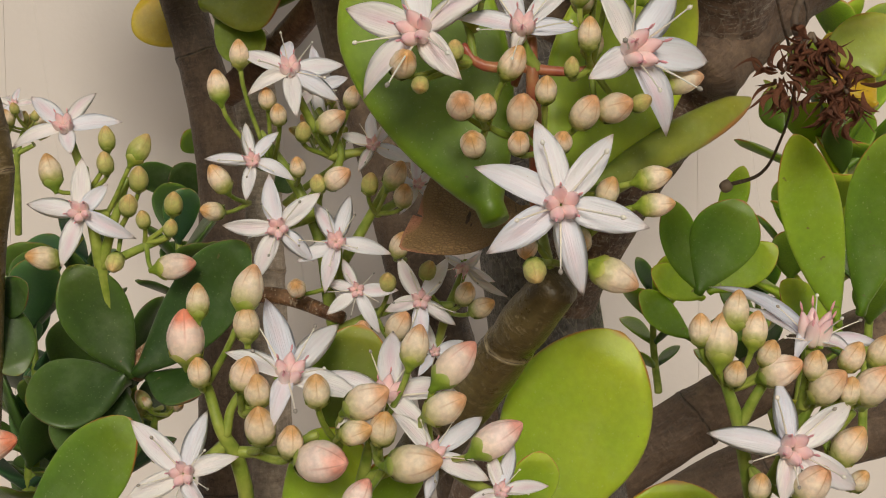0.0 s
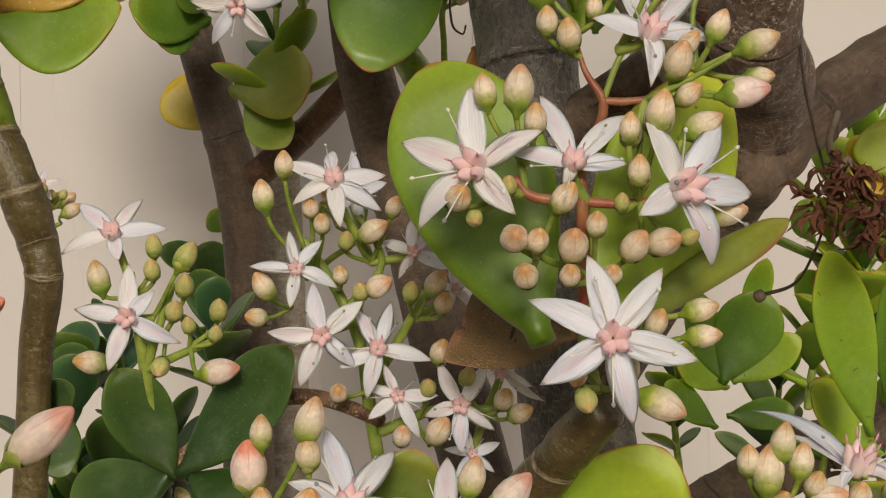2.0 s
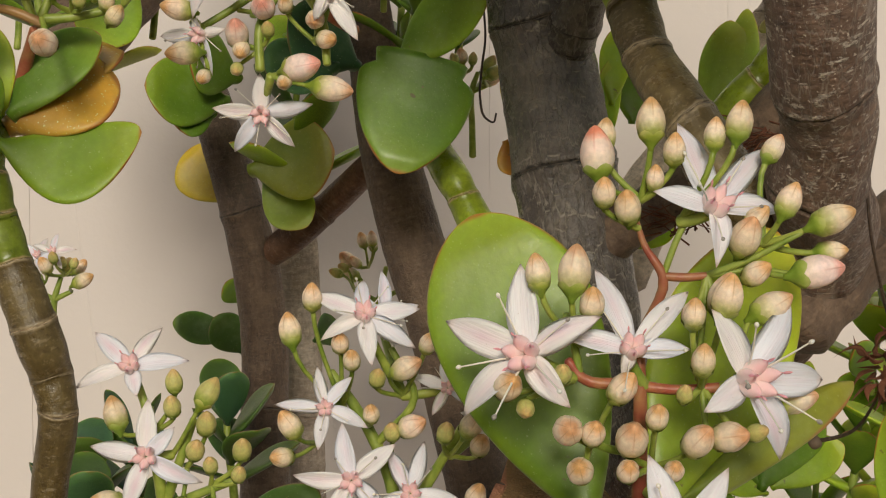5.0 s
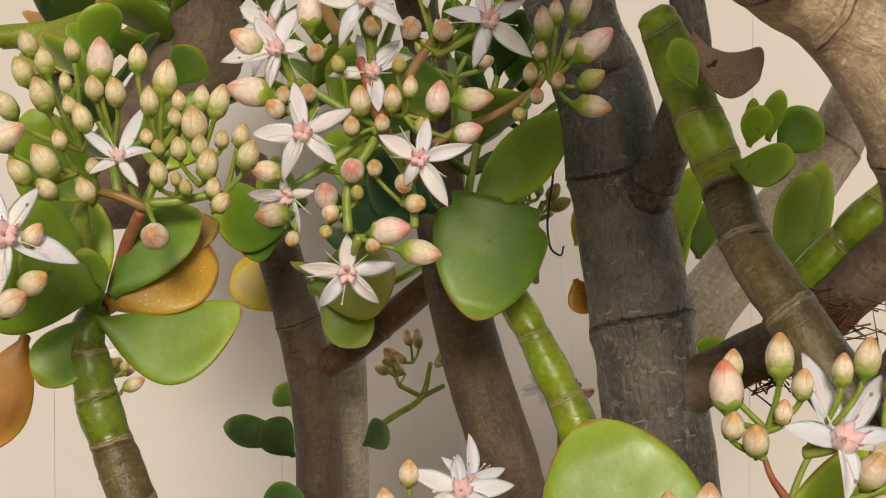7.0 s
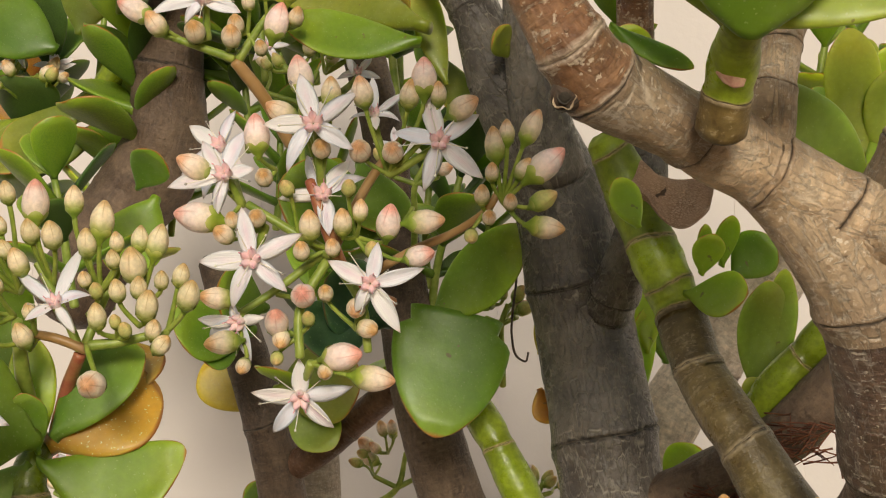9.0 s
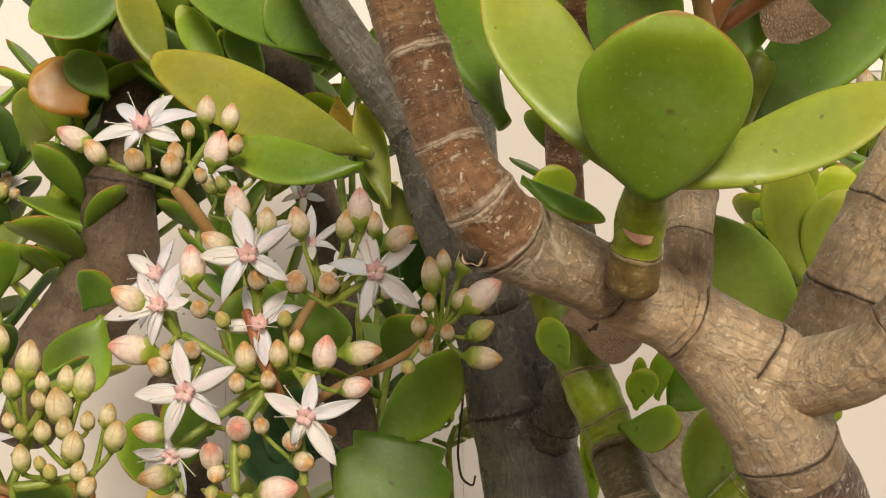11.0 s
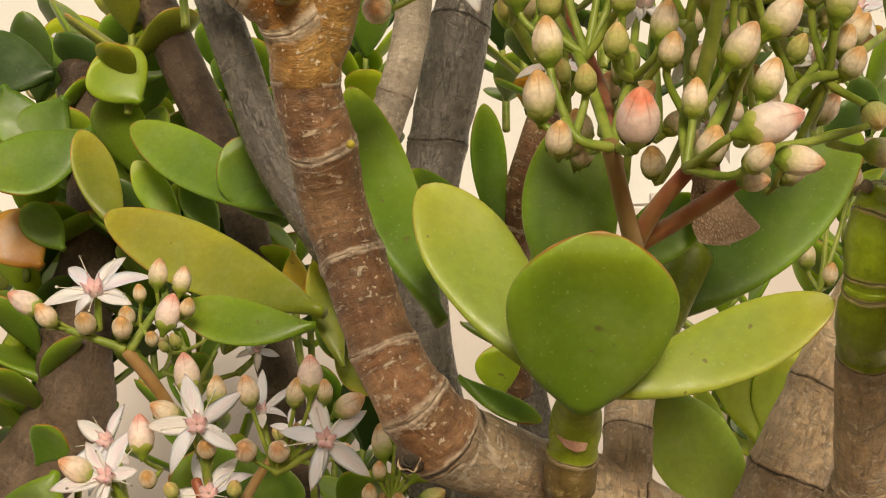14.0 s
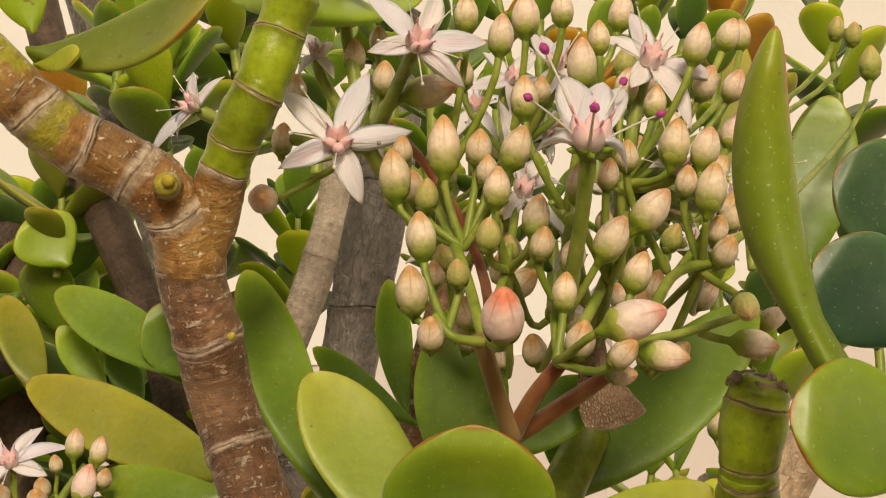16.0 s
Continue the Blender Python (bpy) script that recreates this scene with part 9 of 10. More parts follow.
stalk(far_spray_wall, [(-97.0, 304.0, 490.4, 1.0), (-96.1, 302.0, 499.5, 1.0), (-95.2, 300.0, 508.5, 0.9), (-93.5, 300.0, 513.8, 0.6)], 'green')
stalk(far_spray_wall, [(-95.2, 300.0, 508.5, 0.8), (-99.1, 300.0, 510.4, 0.6)], 'green')
stalk(far_spray_wall, [(-95.2, 300.0, 508.5, 0.8), (-91.3, 300.0, 510.3, 0.6)], 'green')
bud(far_spray_wall, (-95.24, 307.43, 514.01), (-93.01, 305.01, 517.55), 3.0, 'green')
bud(far_spray_wall, (-89.99, 296.67, 515.63), (-88.52, 294.72, 517.86), 2.0, 'green')
bud(far_spray_wall, (-91.58, 302.44, 514.06), (-88.37, 301.48, 517.23), 2.8, 'cream')
bud(far_spray_wall, (-96.38, 296.07, 512.47), (-99.24, 293.98, 514.51), 2.5, 'cream')
bud(far_spray_wall, (-94.04, 301.70, 515.26), (-93.18, 299.80, 517.99), 2.1, 'green')
bud(far_spray_wall, (-92.69, 293.26, 516.87), (-92.68, 291.01, 519.39), 2.1, 'green')
bud(far_spray_wall, (-88.92, 293.76, 511.98), (-84.28, 293.64, 514.34), 3.2, 'cream')
bud(far_spray_wall, (-94.57, 295.29, 514.65), (-95.64, 292.19, 518.17), 3.0, 'cream')
bud(far_spray_wall, (-99.93, 305.54, 512.34), (-102.70, 302.18, 514.09), 2.9, 'cream')
bloom(far_spray_wall, (-94.18, 296.36, 519.08), (0.13, -0.91, 0.40), [(-97.48, 294.57, 516.10), (-98.65, 296.49, 520.89), (-93.65, 298.24, 523.18), (-89.38, 297.39, 519.80), (-91.75, 295.12, 515.42)], stamens=False)
bloom(far_spray_wall, (-99.95, 303.44, 517.98), (0.03, -0.92, 0.40), [(-98.25, 301.73, 513.95), (-103.95, 302.23, 515.47), (-104.12, 304.40, 520.45), (-98.53, 305.24, 522.01), (-94.90, 303.59, 517.99)], stamens=False)

far_spray_low = cluster('little cream buds low in the shade', (-35.7, 190.0, 468.2), [(-35.7, 190.0, 468.2), (-37.6, 190.0, 468.8), (-33.9, 190.0, 468.8), (-36.5, 190.0, 469.9), (-34.6, 190.0, 469.9)])
stalk(far_spray_low, [(-36.9, 194.0, 461.4, 0.7), (-36.3, 192.0, 464.8, 0.6), (-35.7, 190.0, 468.2, 0.6), (-35.0, 190.0, 469.9, 0.4)], 'green')
stalk(far_spray_low, [(-35.7, 190.0, 468.2, 0.5), (-37.6, 190.0, 468.8, 0.4)], 'green')
stalk(far_spray_low, [(-35.7, 190.0, 468.2, 0.5), (-33.9, 190.0, 468.8, 0.4)], 'green')
bud(far_spray_low, (-37.03, 190.77, 469.11), (-38.97, 188.45, 470.15), 2.0, 'green')
bud(far_spray_low, (-36.20, 187.43, 470.60), (-37.24, 186.18, 473.06), 1.8, 'cream')
bud(far_spray_low, (-35.33, 196.32, 468.42), (-33.16, 195.73, 470.81), 2.0, 'cream')
bud(far_spray_low, (-32.66, 189.28, 469.82), (-31.06, 188.05, 470.80), 1.4, 'cream')
bud(far_spray_low, (-35.43, 185.74, 470.44), (-36.65, 184.94, 473.33), 2.0, 'green')
bud(far_spray_low, (-36.45, 188.88, 470.01), (-37.64, 187.44, 472.25), 1.8, 'green')
bud(far_spray_low, (-35.24, 185.68, 470.74), (-35.84, 184.36, 472.40), 1.4, 'cream')

far_spray_behind = cluster('drooping buds between trunks', (-1.6, 245.0, 548.8), [(-1.6, 245.0, 548.8), (-4.3, 245.0, 549.9), (1.1, 245.0, 549.9), (-2.7, 245.0, 552.1), (0.0, 245.0, 552.1)])
stalk(far_spray_behind, [(-1.6, 249.0, 537.7, 0.8), (-1.6, 247.0, 543.3, 0.7), (-1.6, 245.0, 548.8, 0.7), (-0.5, 245.0, 552.1, 0.5)], 'green')
stalk(far_spray_behind, [(-1.6, 245.0, 548.8, 0.6), (-4.3, 245.0, 549.9, 0.5)], 'green')
stalk(far_spray_behind, [(-1.6, 245.0, 548.8, 0.6), (1.1, 245.0, 549.9, 0.5)], 'green')
bud(far_spray_behind, (0.66, 253.20, 552.77), (1.96, 252.00, 555.00), 1.8, 'green')
bud(far_spray_behind, (1.06, 241.14, 550.94), (4.35, 239.62, 552.56), 2.4, 'green')
bud(far_spray_behind, (-1.31, 241.24, 553.09), (-1.01, 240.04, 555.30), 1.6, 'green')
bud(far_spray_behind, (0.63, 249.41, 552.55), (2.46, 247.53, 555.40), 2.4, 'green')
bud(far_spray_behind, (-3.85, 238.59, 553.10), (-4.64, 236.75, 554.73), 1.6, 'green')
bud(far_spray_behind, (-3.80, 247.85, 551.51), (-5.68, 246.92, 553.25), 1.7, 'green')
bud(far_spray_behind, (-2.96, 243.82, 553.73), (-3.44, 241.62, 556.17), 2.1, 'blush')
bud(far_spray_behind, (0.46, 250.33, 550.69), (3.68, 248.53, 552.41), 2.5, 'blush')

far_spray_right = cluster('tiny buds beside the pale trunk', (55.2, 285.0, 553.0), [(55.2, 285.0, 553.0), (52.1, 285.0, 554.8), (58.3, 285.0, 554.8), (54.0, 285.0, 558.4), (57.1, 285.0, 558.4)])
stalk(far_spray_right, [(56.0, 289.0, 558.4, 0.9), (55.6, 287.0, 555.7, 0.8), (55.2, 285.0, 553.0, 0.8), (56.4, 285.0, 558.4, 0.6)], 'green')
stalk(far_spray_right, [(55.2, 285.0, 553.0, 0.7), (52.1, 285.0, 554.8, 0.6)], 'green')
stalk(far_spray_right, [(55.2, 285.0, 553.0, 0.7), (58.3, 285.0, 554.8, 0.6)], 'green')
bud(far_spray_right, (52.91, 285.14, 558.13), (50.62, 284.18, 560.58), 2.2, 'green')
bud(far_spray_right, (57.53, 282.30, 558.06), (60.86, 280.82, 560.77), 2.8, 'green')
bud(far_spray_right, (56.12, 290.50, 560.53), (56.45, 287.44, 564.22), 3.0, 'cream')
bud(far_spray_right, (53.84, 286.66, 560.26), (52.52, 285.86, 563.89), 2.4, 'cream')
bud(far_spray_right, (54.68, 281.49, 561.73), (55.14, 279.26, 565.32), 2.6, 'green')
bud(far_spray_right, (56.01, 287.14, 562.21), (56.39, 285.05, 564.79), 2.1, 'blush')
bud(far_spray_right, (51.45, 285.54, 556.65), (48.91, 284.34, 557.77), 1.9, 'green')
bud(far_spray_right, (51.70, 289.69, 557.50), (49.11, 287.56, 559.10), 2.3, 'blush')

far_spray_upper = cluster('half-open flowers deep in the shade', (-33.7, 232.0, 586.2), [(-33.7, 232.0, 586.2), (-39.7, 232.0, 588.2), (-27.5, 232.0, 587.8), (-36.0, 232.0, 591.7), (-29.9, 232.0, 591.4)])
stalk(far_spray_upper, [(-34.7, 236.0, 568.6, 0.7), (-34.2, 234.0, 577.4, 0.7), (-33.7, 232.0, 586.2, 0.7), (-31.1, 232.0, 591.5, 0.5)], 'green')
stalk(far_spray_upper, [(-33.7, 232.0, 586.2, 0.6), (-39.7, 232.0, 588.2, 0.5)], 'green')
stalk(far_spray_upper, [(-33.7, 232.0, 586.2, 0.6), (-27.5, 232.0, 587.8, 0.5)], 'green')
bud(far_spray_upper, (-38.24, 228.90, 591.59), (-39.71, 227.43, 593.20), 1.6, 'green')
bud(far_spray_upper, (-40.88, 239.69, 593.54), (-42.52, 238.16, 596.00), 2.1, 'cream')
bud(far_spray_upper, (-33.11, 236.91, 594.91), (-32.67, 234.01, 597.58), 2.4, 'cream')
bud(far_spray_upper, (-29.67, 227.20, 594.67), (-28.98, 224.96, 597.04), 2.1, 'blush')
bud(far_spray_upper, (-37.11, 232.11, 592.27), (-38.32, 230.74, 594.70), 1.9, 'green')
bud(far_spray_upper, (-28.68, 227.81, 591.99), (-26.97, 226.58, 594.94), 2.2, 'blush')
bud(far_spray_upper, (-28.47, 227.05, 592.78), (-27.15, 225.82, 595.46), 2.0, 'blush')
bud(far_spray_upper, (-38.32, 237.05, 595.87), (-38.89, 234.90, 598.00), 1.9, 'green')
bloom(far_spray_upper, (-25.88, 230.98, 593.99), (0.04, -0.96, 0.27), [(-28.63, 231.53, 596.32), (-24.25, 231.90, 596.98), (-22.13, 231.00, 593.51), (-25.18, 230.08, 590.70), (-29.20, 230.41, 592.43)], stamens=False)
bloom(far_spray_upper, (-39.07, 231.37, 595.73), (0.22, -0.94, 0.26), [(-38.51, 232.36, 598.80), (-35.60, 232.33, 596.24), (-37.49, 230.98, 592.97), (-41.56, 230.16, 593.52), (-42.20, 231.01, 597.12)], stamens=False)
bloom(far_spray_upper, (-24.69, 235.32, 591.66), (0.01, -0.96, 0.27), [(-26.99, 236.09, 594.49), (-22.38, 236.13, 594.42), (-20.97, 235.04, 590.53), (-24.70, 234.33, 588.20), (-28.43, 234.98, 590.65)], stamens=False)

far_spray_top = cluster('pale flowers above the long leaves', (-76.8, 300.0, 649.7), [(-76.8, 300.0, 649.7), (-83.1, 300.0, 651.2), (-70.6, 300.0, 650.7), (-79.3, 300.0, 653.5), (-73.1, 300.0, 653.3)])
stalk(far_spray_top, [(-78.1, 304.0, 638.0, 1.0), (-77.5, 302.0, 643.8, 0.9), (-76.8, 300.0, 649.7, 0.9), (-74.3, 300.0, 653.3, 0.6)], 'green')
stalk(far_spray_top, [(-76.8, 300.0, 649.7, 0.7), (-83.1, 300.0, 651.2, 0.6)], 'green')
stalk(far_spray_top, [(-76.8, 300.0, 649.7, 0.7), (-70.6, 300.0, 650.7, 0.6)], 'green')
bud(far_spray_top, (-85.45, 297.81, 652.64), (-88.02, 296.13, 654.47), 2.2, 'green')
bud(far_spray_top, (-83.87, 307.75, 654.93), (-86.48, 306.43, 658.47), 2.8, 'green')
bud(far_spray_top, (-82.01, 304.80, 655.75), (-83.02, 302.94, 658.63), 2.2, 'cream')
bud(far_spray_top, (-81.46, 299.66, 653.00), (-83.33, 298.38, 655.32), 2.0, 'blush')
bud(far_spray_top, (-82.13, 305.27, 655.91), (-83.21, 301.41, 659.05), 3.1, 'green')
bud(far_spray_top, (-70.37, 299.00, 651.32), (-67.05, 296.65, 652.76), 2.7, 'green')
bud(far_spray_top, (-69.85, 293.67, 652.76), (-68.47, 291.42, 655.50), 2.4, 'green')
bud(far_spray_top, (-69.10, 300.08, 651.54), (-66.07, 297.49, 652.52), 2.5, 'blush')
bloom(far_spray_top, (-70.72, 300.59, 656.03), (0.16, -0.95, 0.27), [(-73.50, 299.32, 653.16), (-74.67, 300.33, 657.47), (-70.39, 301.70, 659.79), (-66.57, 301.52, 656.91), (-68.49, 300.06, 652.81)], stamens=False)
bloom(far_spray_top, (-79.66, 302.07, 657.79), (0.30, -0.92, 0.25), [(-83.02, 300.18, 654.86), (-83.77, 301.26, 659.66), (-78.84, 303.46, 661.87), (-75.04, 303.73, 658.44), (-77.62, 301.71, 654.11)], stamens=False)
bloom(far_spray_top, (-76.92, 301.17, 657.56), (-0.18, -0.95, 0.27), [(-72.22, 299.70, 655.52), (-77.49, 299.98, 653.08), (-81.97, 301.90, 656.83), (-79.47, 302.81, 661.59), (-73.45, 301.45, 660.77)], stamens=False)

far_spray_pink = cluster('pink-tinged blossoms beyond the leaves', (-75.7, 300.0, 655.0), [(-75.7, 300.0, 655.0), (-80.7, 300.0, 656.7), (-70.8, 300.0, 656.3), (-77.8, 300.0, 659.6), (-72.8, 300.0, 659.5)])
stalk(far_spray_pink, [(-76.7, 304.0, 640.6, 1.0), (-76.2, 302.0, 647.8, 0.9), (-75.7, 300.0, 655.0, 0.9), (-73.8, 300.0, 659.5, 0.6)], 'green')
stalk(far_spray_pink, [(-75.7, 300.0, 655.0, 0.7), (-80.7, 300.0, 656.7, 0.6)], 'green')
stalk(far_spray_pink, [(-75.7, 300.0, 655.0, 0.7), (-70.8, 300.0, 656.3, 0.6)], 'green')
bud(far_spray_pink, (-81.45, 308.68, 663.36), (-82.51, 305.56, 665.51), 2.4, 'green')
bud(far_spray_pink, (-66.84, 297.64, 657.01), (-63.27, 294.10, 657.95), 3.2, 'cream')
bud(far_spray_pink, (-72.35, 303.54, 661.32), (-70.72, 300.00, 663.45), 2.7, 'green')
bud(far_spray_pink, (-77.95, 302.41, 660.73), (-78.90, 298.44, 663.92), 3.2, 'cream')
bud(far_spray_pink, (-72.81, 297.79, 658.68), (-70.94, 295.97, 662.55), 2.9, 'cream')
bud(far_spray_pink, (-82.53, 309.27, 663.15), (-84.48, 306.07, 666.43), 3.1, 'green')
bud(far_spray_pink, (-75.63, 300.70, 662.45), (-75.48, 298.56, 665.01), 2.1, 'blush')
bud(far_spray_pink, (-82.61, 305.91, 660.03), (-86.23, 303.55, 662.25), 3.0, 'cream')
bloom(far_spray_pink, (-81.62, 298.89, 661.86), (0.29, -0.94, 0.20), [(-85.69, 298.29, 664.84), (-79.54, 300.49, 666.38), (-76.26, 300.48, 661.67), (-80.39, 298.27, 657.22), (-86.21, 296.92, 659.18)], stamens=False)
bloom(far_spray_pink, (-77.93, 301.03, 664.39), (0.03, -0.98, 0.22), [(-74.39, 300.46, 661.38), (-80.01, 300.11, 660.48), (-82.76, 301.03, 664.98), (-78.84, 301.96, 668.68), (-73.67, 301.61, 666.45)], stamens=False)

far_spray_bottom = cluster('cream flowers low before the wall', (4.7, 300.0, 508.9), [(4.7, 300.0, 508.9), (1.7, 300.0, 509.9), (7.7, 300.0, 509.8), (3.6, 300.0, 511.8), (6.6, 300.0, 511.8)])
stalk(far_spray_bottom, [(4.6, 304.0, 498.5, 1.0), (4.7, 302.0, 503.7, 0.9), (4.7, 300.0, 508.9, 0.8), (6.0, 300.0, 511.8, 0.6)], 'green')
stalk(far_spray_bottom, [(4.7, 300.0, 508.9, 0.7), (1.7, 300.0, 509.9, 0.6)], 'green')
stalk(far_spray_bottom, [(4.7, 300.0, 508.9, 0.7), (7.7, 300.0, 509.8, 0.6)], 'green')
bud(far_spray_bottom, (4.13, 305.44, 511.18), (3.69, 303.04, 515.37), 3.0, 'green')
bud(far_spray_bottom, (3.16, 307.49, 509.57), (0.37, 304.80, 512.56), 3.0, 'green')
bud(far_spray_bottom, (9.49, 308.87, 509.62), (12.18, 306.50, 510.93), 2.4, 'blush')
bud(far_spray_bottom, (6.38, 307.38, 510.23), (8.28, 306.39, 513.74), 2.5, 'green')
bud(far_spray_bottom, (3.21, 303.07, 511.03), (1.74, 300.41, 513.95), 2.6, 'cream')
bud(far_spray_bottom, (6.58, 300.24, 511.19), (8.91, 298.22, 513.56), 2.4, 'green')
bloom(far_spray_bottom, (0.32, 299.74, 512.31), (0.26, -0.89, 0.36), [(2.39, 301.62, 515.48), (4.51, 300.64, 511.53), (0.85, 298.41, 508.66), (-3.54, 298.01, 510.84), (-2.59, 300.00, 515.05)], stamens=False)
bloom(far_spray_bottom, (0.53, 298.82, 512.81), (-0.06, -0.93, 0.37), [(3.84, 299.84, 515.92), (5.12, 297.79, 511.04), (0.05, 297.16, 508.61), (-4.36, 298.82, 511.98), (-2.02, 300.48, 516.50)], stamens=False)

far_spray_dome = cluster('white blossoms behind the thick limb', (-15.1, 230.0, 572.6), [(-15.1, 230.0, 572.6), (-18.7, 230.0, 573.8), (-11.4, 230.0, 573.6), (-16.5, 230.0, 575.9), (-12.8, 230.0, 575.8)])
stalk(far_spray_dome, [(-15.8, 234.0, 561.5, 0.7), (-15.4, 232.0, 567.1, 0.7), (-15.1, 230.0, 572.6, 0.6), (-13.5, 230.0, 575.8, 0.5)], 'green')
stalk(far_spray_dome, [(-15.1, 230.0, 572.6, 0.6), (-18.7, 230.0, 573.8, 0.5)], 'green')
stalk(far_spray_dome, [(-15.1, 230.0, 572.6, 0.6), (-11.4, 230.0, 573.6, 0.5)], 'green')
bud(far_spray_dome, (-16.63, 227.52, 575.98), (-17.73, 225.00, 578.02), 2.1, 'cream')
bud(far_spray_dome, (-11.36, 229.18, 574.55), (-8.79, 226.73, 575.28), 2.2, 'blush')
bud(far_spray_dome, (-18.87, 231.92, 576.24), (-20.93, 230.11, 578.95), 2.4, 'green')
bud(far_spray_dome, (-20.26, 234.20, 576.70), (-22.07, 232.08, 578.69), 2.1, 'green')
bloom(far_spray_dome, (-17.69, 224.21, 578.27), (-0.14, -0.95, 0.27), [(-18.17, 225.28, 581.73), (-14.11, 224.07, 579.62), (-15.00, 223.05, 575.65), (-19.61, 223.64, 575.30), (-21.57, 225.02, 579.06)], stamens=False)

# ---- dried flower head and the knob of the twig ----
dead_head = place(new("dried_flower_head"), Matrix.Translation(at_mm((48.8, 148.0, 513.8))))
tagged(dead_head, "withered dark red-brown flower head hanging from a twig", "dried flowers")
random.seed(11)
for k in range(170):
    heart, spread = (((48.8, 148.0, 516.4), 0.0022), ((51.4, 148.0, 512.4), 0.0036), ((52.6, 148.0, 510.9), 0.0030), ((45.6, 148.0, 513.1), 0.0026))[k % 4]
    a, b = random.uniform(0, 6.28), random.uniform(-1.3, 1.1)
    d = Vector((math.cos(a) * math.cos(b), math.sin(a) * math.cos(b), math.sin(b) - 0.3))
    m = axes_pose(at_mm(heart) + d * spread * random.uniform(0.15, 1.0), d + Vector((random.uniform(-1, 1), random.uniform(-1, 1), random.uniform(-1.2, 0.4))) * 0.8, Vector((random.uniform(-1, 1), random.uniform(-1, 1), random.uniform(-1, 1))))
    part("withered_petal", PETALS_DRY[k % 3], dead_head, m @ Matrix.Diagonal((random.uniform(0.0016, 0.0034), random.uniform(0.0006, 0.0013), 0.003, 1)))
stalk(dead_head, [(49.9, 158.0, 523.1, 0.5), (47.7, 152.0, 518.5, 0.5), (48.5, 148.0, 514.8, 0.4)], "dry", "dry_stalk")
for heart in ((51.4, 148.0, 512.4), (52.6, 148.0, 510.9), (45.6, 148.0, 513.1)):
    stalk(dead_head, [(*(49.2, 150.0, 517.5), 0.4), (*heart, 0.25)], "dry", "dry_stalk")
knob_verts, knob_faces = [], []
ovoid(knob_verts, knob_faces, (0, 0, -0.0008), (0.2, 0, 1), 0.0017, 0.0009, 10, 7)
part("knob", smooth_mesh("knob", knob_verts, knob_faces, [STALK["dry"]]), twig, Matrix.Translation(at_mm((42.5, 170.0, 500.7))))

def limb_bud(parent, p, d, size, tone, label="small yellow dormant bud", flat=1.0):
    """A dormant bud on a leaf scar, or, where flat is small, the bare scar."""
    verts, faces = [], []
    ovoid(verts, faces, (0, 0, -0.3), (0, 0, 1), 1.2, 0.5, 9, 7)
    me = smooth_mesh("dormant_bud", verts, faces, [tone])
    part("dormant_bud" if flat == 1.0 else "leaf_scar", me, parent, axes_pose(at_mm(p), Vector(d).orthogonal(), Vector(d)) @ Matrix.Diagonal((size * MM, size * MM * (2.0 - flat), size * MM * flat, 1)), label)


limb_bud(near_limb, (1.8, 104.0, 597.4), (0.5, -0.8, 0.2), 0.7, YELLOW_BUD)
limb_bud(limb_nub, (-2.1, 100.3, 608.5), (0, -0.9, 0.3), 1.0, YELLOW_BUD)
limb_bud(rosette_stem, (17.8, 111.2, 575.4), (0, -1, 0.1), 1.9, PINK_SCAR, "flat pink leaf scar", 0.45)


def callus(parent, p, d, size, folds, hollow):
    """Lumpy rings of healed bark round a hollow, on the end of a stub."""
    m = axes_pose(at_mm(p), Vector(d).orthogonal(), Vector(d))
    for k in range(folds):
        line = []
        for j in range(26):
            a = 2 * math.pi * j / 26
            r = size * MM * (0.55 + 0.34 * k) * (1 + 0.45 * noise.noise(Vector((math.cos(a) * 1.4, math.sin(a) * 1.4, 3.1 * k + size))))
            line.append(Vector((r * math.cos(a), r * math.sin(a), -0.22 * size * MM * k)))
        ridge, centre = scar_mesh(line, size * MM * 0.26, RING_DARK if hollow and k != 1 else RING)
        part("callus_ring", ridge, parent, m @ Matrix.Translation(centre))
    verts, faces = [], []
    ovoid(verts, faces, (0, 0, -0.25), (0, 0, 1), 0.4, 0.5, 10, 5)
    part("core", smooth_mesh("core", verts, faces, [RING_DARK if hollow else STALK["dry"]]), parent, m @ Matrix.Scale(size * MM, 4))


callus(limb_stub, (5.1, 113.4, 574.1), (-0.35, -0.9, -0.15), 1.0, 3, True)
callus(near_cane_limb, (39.75, 99.0, 591.9), (0.12, -0.25, 1.0), 2.1, 2, False)
limb_bud(near_cane_limb, (37.9, 97.6, 591.6), (-0.3, -0.5, 0.9), 0.9, RING, "dry brown nub")

# ---- dry needles caught between the stems ----
needle_verts, needle_faces = [], []
random.seed(31)
